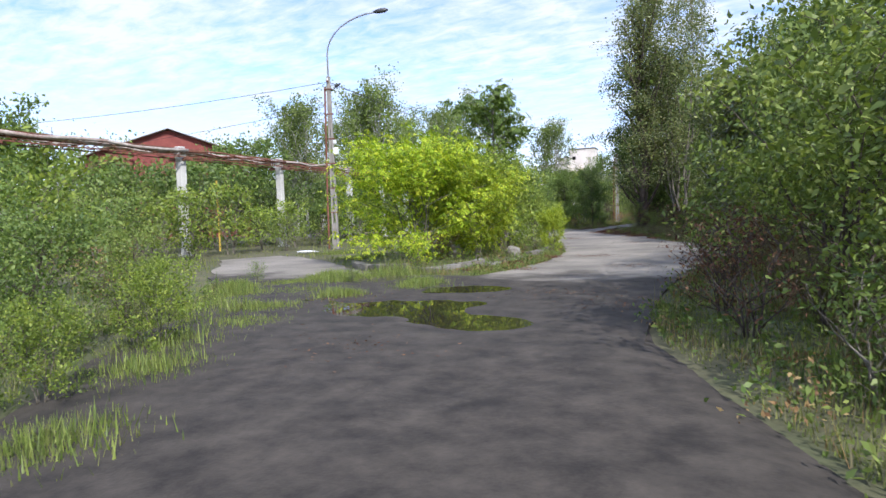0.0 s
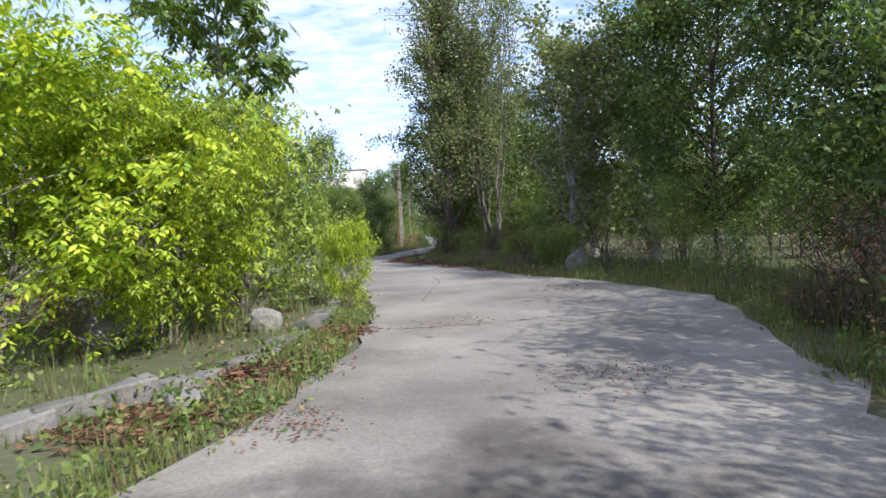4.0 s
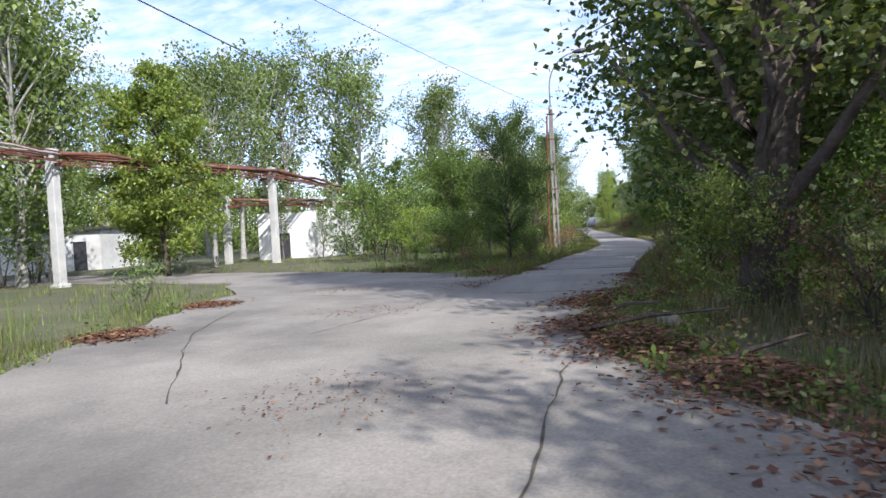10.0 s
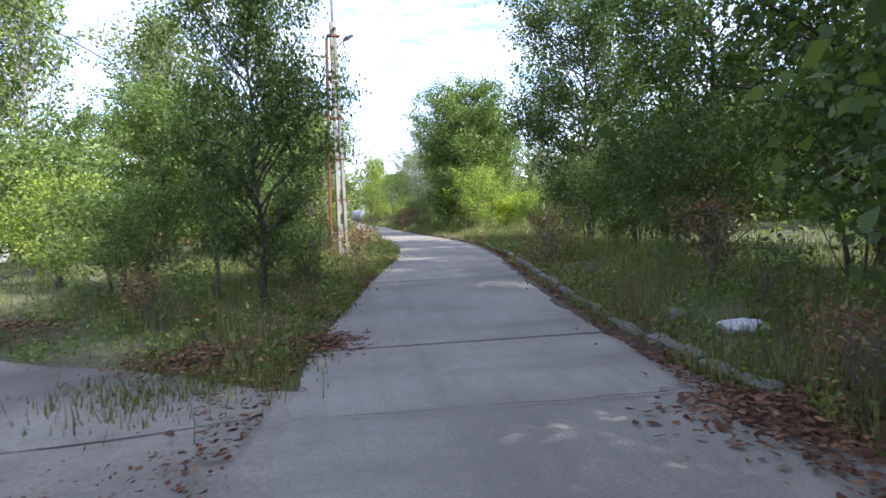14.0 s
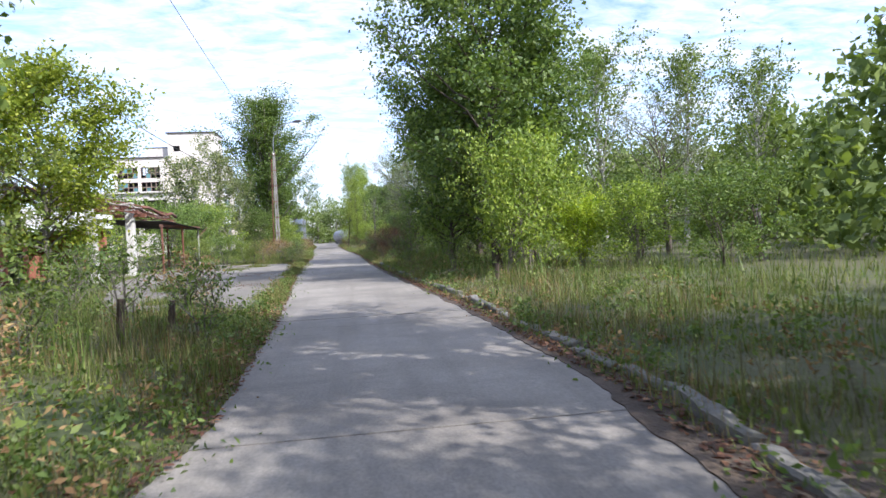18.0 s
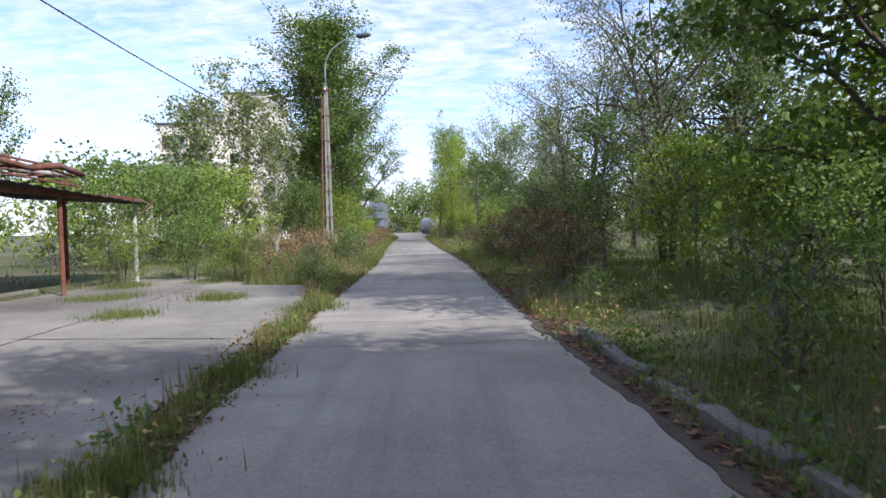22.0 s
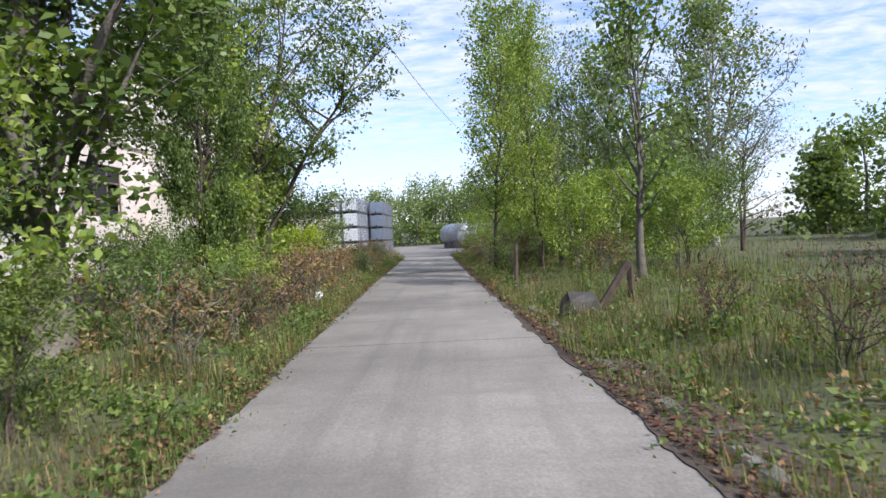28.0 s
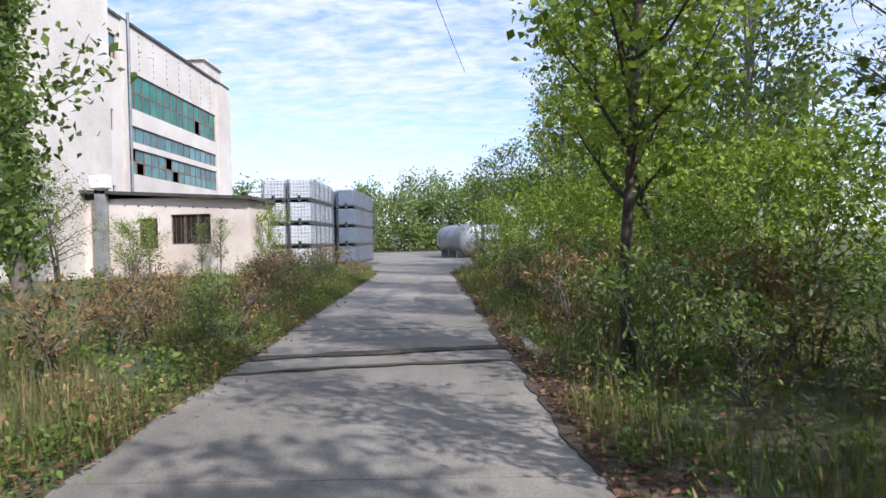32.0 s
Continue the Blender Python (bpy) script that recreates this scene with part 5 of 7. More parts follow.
def compound_leaves(name, centres, size, material, seed, pairs=2):
    """Drooping compound leaves: a row of paired leaflets and one at the tip, on a common stalk."""
    r = np.random.default_rng(seed)
    n = len(centres)
    az = r.uniform(0, 6.283, n)
    d = np.stack([np.cos(az), np.sin(az), r.uniform(-1.3, -0.05, n)], 1)
    d /= np.linalg.norm(d, axis=1)[:, None]
    s = np.cross(d, [0, 0, 1.0]); s /= np.linalg.norm(s, axis=1)[:, None] + 1e-9
    up = np.cross(s, d)
    L = size * r.uniform(0.75, 1.25, n)[:, None]
    quads = []
    for k in range(2 * pairs + 1):
        side = 0 if k == 2 * pairs else (1 if k % 2 else -1)
        at = centres + d * L * (0.25 + 0.75 * (k // 2) / pairs)
        w = d * (1.0 if side == 0 else 0.45) + s * side * 0.85 + up * r.uniform(-0.35, 0.1, n)[:, None] - np.array([0, 0, 0.25])
        w /= np.linalg.norm(w, axis=1)[:, None]
        c = np.cross(w, up); c /= np.linalg.norm(c, axis=1)[:, None] + 1e-9
        l = L * r.uniform(0.5, 0.72, n)[:, None]
        quads.append(np.stack([at, at + w * l * 0.42 + c * l * 0.2, at + w * l, at + w * l * 0.42 - c * l * 0.2], 1))
    v = np.concatenate(quads)
    return fast_mesh(name, v.reshape(-1, 3), np.arange(len(v) * 4), 4, material)


def limbs_mesh(name, paths, material, sides=5):
    """Tapered tubes, built in one go: paths are lists of (points, radii)."""
    V, F, base = [], [], 0
    ang = np.arange(sides) * 2 * math.pi / sides
    for pts, rad in paths:
        pts = np.asarray(pts, float); rad = np.asarray(rad, float)
        d = np.gradient(pts, axis=0); d /= np.linalg.norm(d, axis=1)[:, None] + 1e-9
        a = np.cross(d, np.where(np.abs(d[:, 2:3]) > 0.9, [[1.0, 0, 0]], [[0, 0, 1.0]])); a /= np.linalg.norm(a, axis=1)[:, None] + 1e-9
        b = np.cross(d, a)
        ring = pts[:, None] + (a[:, None] * np.cos(ang)[None, :, None] + b[:, None] * np.sin(ang)[None, :, None]) * rad[:, None, None]
        V.append(ring.reshape(-1, 3))
        m = len(pts)
        i = (np.arange(m - 1)[:, None] * sides + np.arange(sides)[None, :])
        j = (np.arange(m - 1)[:, None] * sides + (np.arange(sides)[None, :] + 1) % sides)
        F.append(np.stack([i, j, j + sides, i + sides], -1).reshape(-1) + base)
        base += m * sides
    me = fast_mesh(name, np.concatenate(V), np.concatenate(F), 4, material)
    me.polygons.foreach_set("use_smooth", [True] * len(me.polygons))
    return me


SHAPES = {  # outline of the crown from its foot (0) to its tip (1), rise of the limbs, limb count a metre
    "column": (lambda u: 0.55 + 0.45 * math.sin(math.pi * min(1, u * 0.9 + 0.12)), 68),
    "round": (lambda u: 0.35 + 0.75 * math.sin(math.pi * (0.08 + 0.86 * u)), 32),
    "cone": (lambda u: 0.12 + 1.0 * (1 - u) ** 0.75 * min(1, 0.5 + u * 3), 22),
    "bush": (lambda u: 0.25 + 0.85 * math.sin(math.pi * (0.22 + 0.74 * u)), 40),
    "airy": (lambda u: 0.30 + 0.65 * math.sin(math.pi * (0.1 + 0.85 * u)), 50),
}
GROWN = {}


def grow(kind, h, r, clear, leaves, size, leafmat, bark, seed, limbs=26, stems=1, name="tree", aspect=0.55, clump=0.26, lean=(0, 0), girth=1.0, pairs=0):
    """A tree or shrub at the origin: returns its trunk and crown meshes."""
    rng = np.random.default_rng(seed)
    shape, rise = SHAPES[kind]
    paths, twigs = [], []
    for st in range(stems):
        ph = rng.uniform(0, 6.28)
        off = np.array([math.cos(ph), math.sin(ph), 0]) * (r * 0.10 if stems > 1 else 0)
        tip = np.array([lean[0], lean[1], 0]) + (np.array([math.cos(ph), math.sin(ph), 0]) * r * 0.45 if stems > 1 else 0)
        hh = h * (rng.uniform(0.72, 1.0) if stems > 1 and st else 0.97)
        t = np.linspace(0, 1, 9)[:, None]
        wob = np.cumsum(rng.normal(0, 0.018 * h, (9, 3)) * [1, 1, 0], axis=0) * 0.5
        wob -= wob[0]
        spine = off + tip * t ** 1.4 + [0, 0, hh] * t + wob
        spine[0, 2] = -0.15
        r0 = girth * (0.0135 * h + 0.02) / math.sqrt(stems)
        paths.append((spine, r0 * (1 - 0.93 * t[:, 0] ** 0.9) * np.concatenate([[1.35], np.ones(8)])))
        nl = max(5, limbs // stems)
        for k in range(nl):
            u = (k + rng.uniform(0.1, 0.9)) / nl
            z = clear + (0.97 - clear) * u
            f = z * 8; i = min(int(f), 7)
            o = spine[i] * (1 - f + i) + spine[i + 1] * (f - i)
            az = k * 2.4 + rng.uniform(-0.5, 0.5) + ph
            el = radians(rise + rng.normal(0, 9) + (12 * u if kind != "cone" else 10 * u))
            L = r * shape(u) * rng.uniform(0.65, 1.12) / max(0.35, math.cos(el) if kind not in ("column",) else 0.55)
            L = min(L, max(0.5, (h * 1.02 - o[2]) / max(0.2, math.sin(el))))
            dirn = np.array([math.cos(az) * math.cos(el), math.sin(az) * math.cos(el), math.sin(el)])
            tt = np.linspace(0, 1, 5)[:, None]
            bend = np.array([0, 0, (0.18 if kind in ("column", "airy") else -0.10) * L])
            lp = o + dirn * L * tt + bend * tt ** 2 + np.cumsum(rng.normal(0, 0.03 * L, (5, 3)), axis=0) * (tt > 0)
            rl = max(0.012, r0 * 0.42 * (1 - 0.6 * u))
            paths.append((lp, rl * (1 - 0.88 * tt[:, 0])))
            for q in range(6):
                s = rng.uniform(0.25, 1.0)
                p = lp[0] + (lp[-1] - lp[0]) * s + bend * (s ** 2 - s)
                dv = dirn + rng.normal(0, 0.65, 3); dv /= np.linalg.norm(dv)
                e = p + dv * L * rng.uniform(0.18, 0.36)
                twigs.append((p, e))
                if q < 3 and size < 0.28:
                    paths.append((np.array([p, (p + e) / 2 + rng.normal(0, 0.02, 3), e]), np.array([rl * 0.3, rl * 0.2, 0.004])))
            twigs.append((lp[2], lp[-1]))
    T = np.array(twigs)
    w = np.linalg.norm(T[:, 1] - T[:, 0], axis=1) + 0.15
    idx = rng.choice(len(T), leaves, p=w / w.sum())
    s = rng.random(leaves)[:, None] ** 0.8
    sig = clump * (0.5 + 0.6 * rng.random(leaves))[:, None]
    c = T[idx, 0] * (1 - s) + T[idx, 1] * s + rng.normal(size=(leaves, 3)) * sig * [1, 1, 0.75]
    c = c[c[:, 2] > 0.05]
    return limbs_mesh("trunk", paths, bark), compound_leaves("crown", c, size, leafmat, seed, pairs) if pairs else leaf_mesh("crown", c, size, leafmat, seed, aspect)


def species(key, n, *args, **kw):
    a = list(args)
    a[4], a[5] = int(a[4] * 0.78), a[5] * 1.07
    GROWN[key] = [(a[1], grow(*a, seed=hash_of(key) + i, **kw)) for i in range(n)]
    full = (a[4], a[5])
    a[4], a[5] = int(full[0] * 0.5), full[1] * 1.25
    GROWN[key + "_mid"] = [(a[1], grow(*a, seed=hash_of(key) + i, **kw)) for i in range(min(n, 2))]
    a[4], a[5] = int(full[0] * 0.22), full[1] * 1.75
    GROWN[key + "_far"] = [(a[1], grow(*a, seed=hash_of(key) + i, **kw)) for i in range(min(n, 2))]


def hash_of(s):
    return sum(ord(ch) * (i + 3) for i, ch in enumerate(s)) % 9973


species("poplar", 3, "column", 14.0, 1.75, 0.05, 26000, 0.088, L_POPLAR, M_DARKBARK, limbs=72, aspect=0.8)
species("stempoplar", 1, "column", 14.0, 2.2, 0.12, 30000, 0.09, L_POPLAR, M_BARK, limbs=80, stems=5, aspect=0.8, clump=0.28, girth=0.85)
species("bigpoplar", 1, "column", 13.5, 3.1, 0.08, 60000, 0.105, L_GREEN, M_BARK, limbs=80, aspect=0.8, clump=0.28)
species("youngpoplar", 3, "airy", 7.0, 1.35, 0.07, 8000, 0.105, L_POPLAR, M_PALEBARK, limbs=34, aspect=0.8, clump=0.2)
species("airy", 3, "airy", 14.0, 2.9, 0.22, 13500, 0.165, L_FAR, M_PALEBARK, limbs=44, aspect=0.75, clump=0.40)
species("linden", 3, "round", 9.0, 3.0, 0.10, 42000, 0.098, L_DEEP, M_DARKBARK, limbs=64, aspect=0.85, clump=0.30)
species("maple", 2, "round", 9.0, 2.9, 0.10, 38000, 0.108, L_GREEN, M_DARKBARK, limbs=60, aspect=0.8, clump=0.30)
species("hornbeam", 1, "cone", 9.8, 3.1, 0.10, 36000, 0.15, L_HORN, M_DARKBARK, limbs=64, aspect=0.5, clump=0.25)
species("yellowmaple", 2, "round", 6.2, 2.2, 0.14, 36000, 0.095, L_GOLD, M_BARK, limbs=44, aspect=0.6)
species("boxelder", 2, "bush", 3.6, 2.0, 0.02, 9000, 0.14, L_YELLOW, M_BARK, limbs=70, stems=6, clump=0.20, pairs=2)
species("limebush", 3, "bush", 3.2, 1.5, 0.03, 6800, 0.10, L_LIME, M_BARK, limbs=34, stems=4, aspect=0.5, clump=0.2)
species("greenbush", 3, "bush", 3.6, 1.8, 0.02, 8400, 0.10, L_GREEN, M_DARKBARK, limbs=36, stems=4, aspect=0.55, clump=0.25)
species("darkbush", 3, "bush", 4.4, 2.0, 0.02, 9600, 0.105, L_DEEP, M_DARKBARK, limbs=40, stems=5, aspect=0.6, clump=0.26)
species("olivebush", 2, "bush", 3.8, 1.8, 0.02, 8400, 0.10, L_OLIVE, M_DARKBARK, limbs=38, stems=5, aspect=0.45, clump=0.25)
species("silver", 2, "round", 7.5, 2.6, 0.14, 15000, 0.10, L_SILVER, M_DARKBARK, limbs=46, stems=2, aspect=0.3, clump=0.26, girth=1.3)
species("sapling", 3, "airy", 6.2, 1.2, 0.20, 2880, 0.11, L_GREEN, M_BARK, limbs=24, aspect=0.7, clump=0.2)
species("ailanthus", 1, "round", 6.0, 1.35, 0.30, 1300, 0.22, L_GREEN, M_BARK, limbs=20, clump=0.2, pairs=4)
species("pine", 2, "round", 9.5, 2.6, 0.2, 7200, 0.24, L_DEEP, M_DARKBARK, limbs=40, aspect=0.25, clump=0.4)
species("ivytrunk", 1, "column", 12.0, 0.75, 0.03, 9600, 0.12, L_GREEN, M_BARK, limbs=70, aspect=0.9, clump=0.25)
species("walnut", 2, "round", 11.0, 3.6, 0.22, 20000, 0.115, L_GREEN, M_DARKBARK, limbs=44, stems=3, aspect=0.5, clump=0.32)
species("roadpoplar", 2, "airy", 12.0, 1.75, 0.16, 11000, 0.11, L_LIME, M_DARKBARK, limbs=48, aspect=0.75, clump=0.26, girth=0.45)
species("leaner", 1, "round", 8.0, 1.9, 0.45, 4200, 0.12, L_GREEN, M_DARKBARK, limbs=20, aspect=0.6, clump=0.22, lean=(4.6, 0))
species("brush", 2, "bush", 1.6, 0.9, 0.02, 1500, 0.06, M_LITTER, M_DARKBARK, limbs=26, stems=6, aspect=0.35, clump=0.14)
species("weedclump", 3, "bush", 1.3, 0.6, 0.02, 1040, 0.085, L_GREEN, M_BARK, limbs=12, stems=4, aspect=0.35, clump=0.16)
species("redweed", 2, "bush", 1.0, 0.6, 0.02, 960, 0.08, L_RED, M_BARK, limbs=12, stems=5, aspect=0.3, clump=0.16)

NAMES = {
    "stempoplar": ("poplar_tree", "old poplar with a bundle of grey stems", "tree"), "poplar": ("poplar_tree", "tall columnar poplar with a pale trunk", "tree"), "bigpoplar": ("poplar_tree", "broad dark green poplar beside the slab road", "tree"),
    "youngpoplar": ("poplar_tree", "slim young poplar with light green leaves", "tree"), "airy": ("aspen_tree", "airy pale-stemmed aspen with gaps in the crown", "tree"),
    "linden": ("linden_tree", "dense dark green linden at the roadside", "tree"), "maple": ("maple_tree", "leafy green maple with dark limbs", "tree"),
    "hornbeam": ("hornbeam_tree", "conical olive green hornbeam beside a pipe rack", "tree"), "yellowmaple": ("maple_tree", "yellow-green maple lit by the sun", "tree"),
    "boxelder": ("box_elder_bush", "bright yellow-green box elder bush", "bush"), "limebush": ("bush", "fresh light green bush with small leaves", "bush"),
    "greenbush": ("bush", "dense green bush on rough ground", "bush"), "darkbush": ("bush", "dense dark green thicket bush", "bush"), "olivebush": ("bush", "olive green bush with dry twigs", "bush"),
    "silver": ("willow_tree", "grey-green silvery willow with crooked limbs", "tree"), "sapling": ("sapling", "thin roadside sapling with sparse leaves", "sapling"),
    "ailanthus": ("ailanthus_tree", "slender tree with long compound leaves", "tree"), "pine": ("pine_tree", "dark pine behind the yard", "tree"),
    "ivytrunk": ("tree", "tall trunk covered with ivy", "tree"), "walnut": ("walnut_tree", "spreading multi-stemmed tree over the verge", "tree"),
    "roadpoplar": ("poplar_tree", "slim roadside poplar with a leaning brown trunk", "tree"),
    "leaner": ("maple_tree", "leaning tree with a bough over the road", "tree"), "brush": ("dead_brush", "brown dead brushwood beside the road", "brush"),
    "weedclump": ("weed", "tall green weed on the verge", "weed"), "redweed": ("weed", "reddish dry weed on the verge", "weed"),
}
planted = 0


def way_x(y):
    """Where the track runs at y, from the entry to the yard."""
    return np.interp(y, [-10, 0, 5, 9, 13, 17, 24, 30, 36, 42, 46] + [c[1] for c in CENTRE[1:]], [3, 0, -2.2, -3, -3.1, -2.6, -2.2, -4, -6.4, -7.2, -6.6] + [c[0] for c in CENTRE[1:]])


def plant(key, x, y, h=None, wide=1.0, variant=None, tilt=(0, 0), label="", turn=None):
    """One plant of the kind at (x, y), h metres high."""
    global planted
    r = random.Random(int(x * 97 + y * 131))
    away = abs(x - float(way_x(y)))
    pool = GROWN[key + ("" if key in ("hornbeam", "yellowmaple") or (away < 9.5 and y < 150) else "_mid" if key == "airy" or (away < 13 and y < 165) else "_far")]
    own, (tm, cm) = pool[(planted if variant is None else variant) % len(pool)]
    planted += 1
    nm, lb, cat = NAMES[key]
    s = (h or own * r.uniform(0.9, 1.1)) / own
    ob = thing(nm, (x, y, 0), label or lb, cat, nm.replace("_", " ") + "s")
    ob.matrix_basis = pose(x, y, ground_z(x, y), tilt[0], tilt[1], r.uniform(0, 360) if turn is None else turn) @ Matrix.Diagonal((s * wide, s * wide, s, 1))
    part("trunk", tm, None, ob)
    part("crown", cm, None, ob)
    return ob


def plants(rows):
    for row in rows:
        plant(*row)


# the way in: island, rack side and the first thicket
plants([("boxelder", -8.0, 17.4, 3.7, 1.15, 0), ("boxelder", -6.6, 18.6, 3.0, 0.9, 1), ("limebush", -6.4, 20.8, 3.3, 0.9), ("limebush", -7.7, 21.4, 3.6, 1.0), ("ailanthus", -6.8, 22.2, 6.1), ("boxelder", -4.9, 22.3, 1.6, 0.55, 1),
        ("greenbush", -7.4, 24.6, 3.0), ("limebush", -6.1, 24.4, 2.2, 0.9), ("greenbush", -8.9, 27.2, 3.2), ("limebush", -9.8, 23.4, 3.4)])
plants([("limebush", -20.6, 21.0, 2.9), ("limebush", -21.2, 29.6, 2.6), ("olivebush", -19.6, 26.4, 1.8), ("limebush", -20.8, 33.0, 2.4), ("limebush", -20.8, 23.6, 3.2), ("limebush", -21.0, 26.3, 2.2), ("greenbush", -21.2, 31.8, 2.6), ("limebush", -19.8, 34.2, 2.8), ("greenbush", -21.6, 36.6, 3.2), ("limebush", -19.4, 38.6, 2.6), ("greenbush", -25.6, 23.0, 4.3), ("darkbush", -25.9, 27.0, 4.6), ("greenbush", -25.4, 31.0, 4.4), ("darkbush", -26.0, 35.0, 4.6), ("greenbush", -25.2, 39.5, 4.2),
        ("limebush", -19.6, 18.6, 2.6), ("olivebush", -19.2, 16.2, 2.8), ("greenbush", -17.4, 14.2, 2.4), ("olivebush", -14.8, 11.0, 2.3), ("limebush", -12.4, 8.4, 2.6), ("greenbush", -10.2, 5.6, 2.2), ("olivebush", -12.8, 5.2, 3.2), ("greenbush", -16.2, 9.0, 3.2), ("greenbush", -20.0, 12.0, 3.6), ("limebush", -24.0, 16.0, 4.4),
        ("limebush", -6.0, 5.4, 1.1, 0.9), ("greenbush", -6.8, 4.2, 1.6), ("olivebush", -7.6, 6.2, 1.4), ("limebush", -5.2, 3.4, 0.9, 0.9), ("greenbush", -8.4, 2.6, 1.8), ("olivebush", -10.4, 1.6, 2.4), ("darkbush", -6.6, -1.0, 1.8), ("maple", -28.5, 17.0, 7.0), ("maple", -31.0, 20.0, 6.6), ("greenbush", -28.5, 25.0, 4.6), ("maple", -30, 37, 7.5), ("greenbush", -29, 31, 5.5)])
plants([("airy", -36, 50, 12.0), ("airy", -33, 48, 11.5), ("airy", -31, 55, 13.5), ("airy", -28.5, 54, 13.5), ("airy", -34, 60, 13), ("airy", -24.5, 61.5, 10), ("airy", -28, 45, 9.0), ("airy", -29, 56, 10), ("greenbush", -26.5, 44, 4.4), ("greenbush", -27.5, 48.5, 4.2), ("darkbush", -28.5, 53.0, 4.5), ("greenbush", -23.0, 41.5, 3.4)])
plants([("maple", -40.0, 45.5, 8.4), ("maple", -45.6, 37.4, 7.0), ("greenbush", -37.5, 36.0, 6.0), ("greenbush", -33.6, 33.6, 5.4)])
plants([("olivebush", 1.4, 7.6, 2.9), ("olivebush", 2.0, 10.6, 4.0), ("olivebush", 3.4, 10.4, 4.6), ("olivebush", 2.6, 14.6, 4.0), ("greenbush", 4.2, 14.4, 4.8), ("greenbush", 4.0, 18.4, 4.4), ("darkbush", 5.4, 21.0, 5.2), ("maple", 7.5, 12.0, 5.6), ("maple", 8.2, 17.5, 6.4), ("olivebush", 2.8, 5.6, 3.6), ("greenbush", 4.6, 7.4, 4.6), ("darkbush", 5.4, 2.6, 3.0)])
plants([("poplar", -3.3, 42.6, 15.5, 1.35, 0), ("stempoplar", -1.0, 42.2, 14.5, 1.1, 0), ("youngpoplar", 1.2, 32.2, 7.2, 1.2, 0), ("youngpoplar", 1.9, 34.6, 8.0, 1.3, 1), ("youngpoplar", 2.8, 36.2, 8.2, 1.3, 2), ("youngpoplar", 3.6, 31.2, 7.6, 1.3, 0), ("roadpoplar", 5.4, 33.6, 10.5, 1.2, 1), ("olivebush", 3.4, 28.3, 2.4), ("limebush", 0.6, 31.0, 1.3), ("darkbush", 3.6, 38.4, 4.0), ("greenbush", 0.2, 33.2, 1.2), ("greenbush", 0.1, 30.4, 1.1), ("limebush", -0.7, 33.8, 1.0), ("limebush", -0.6, 36.6, 0.9), ("maple", 6.2, 40.0, 7.5), ("linden", 5.0, 29.6, 9.0, 1.0, 2), ("linden", 5.8, 24.0, 8.4, 1.0, 0), ("greenbush", 4.6, 22.4, 3.0), ("greenbush", 6.4, 36.2, 3.0), ("greenbush", 8.6, 33.4, 3.2), ("darkbush", 9.4, 38.2, 3.4), ("greenbush", 7.4, 30.0, 2.8), ("limebush", 9.8, 28.6, 3.0), ("greenbush", 11.4, 34.8, 3.6)])
plants([("linden", -2.0, 46.0, 11.0, 0.95, 0), ("darkbush", -2.9, 44.6, 3.6), ("darkbush", -3.1, 47.6, 4.4), ("maple", -0.4, 48.6, 8.0), ("darkbush", -1.6, 49.4, 4.6), ("linden", -0.2, 50.6, 9.5, 1.0, 1), ("olivebush", -2.4, 39.8, 1.2), ("olivebush", -1.2, 38.4, 1.2), ("olivebush", -3.4, 42.0, 1.8), ("olivebush", 0.4, 37.6, 1.4), ("greenbush", 1.6, 41.0, 2.4), ("olivebush", 0.2, 44.4, 2.8), ("linden", 3.5, 49, 7), ("greenbush", 2.4, 46.6, 4.0)])
# beyond the junction
plants([("hornbeam", -24.0, 57.2, 9.8), ("greenbush", -20.4, 69.2, 3.2), ("greenbush", -18.0, 68.0, 3.0), ("limebush", -16.2, 66.2, 3.4), ("darkbush", -15.0, 62.8, 3.2), ("limebush", -13.2, 59.6, 2.2), ("greenbush", -11.4, 57.8, 1.9), ("greenbush", -10.6, 56.4, 2.0), ("linden", -8.5, 55.6, 5.2, 0.72, 1, (0, 0), "small dense dark green tree by the junction"), ("greenbush", -15.2, 60.6, 3.6), ("olivebush", -8.9, 58.8, 1.6), ("sapling", -9.4, 56.6, 2.4), ("sapling", -23.6, 67.0, 3.4), ("sapling", -21.8, 68.6, 3.0), ("limebush", -27.6, 60.6, 2.6), ("greenbush", -29.0, 63.5, 3.2), ("greenbush", -30, 56, 3.5)])
plants([("airy", -39, 82, 15), ("airy", -35, 85, 16), ("airy", -31, 82, 15.5), ("airy", -28, 86, 17), ("airy", -24.5, 83, 14), ("airy", -20, 90, 13), ("airy", -17.5, 84, 12.5), ("airy", -30, 73, 13.5), ("airy", -33, 70, 12), ("airy", -44, 76, 14), ("airy", -47, 66, 13), ("greenbush", -24, 78, 5), ("maple", -20, 78, 6.5), ("greenbush", -17, 76, 5), ("greenbush", -14.5, 72, 4.4), ("maple", -13.0, 66.5, 5.6)])
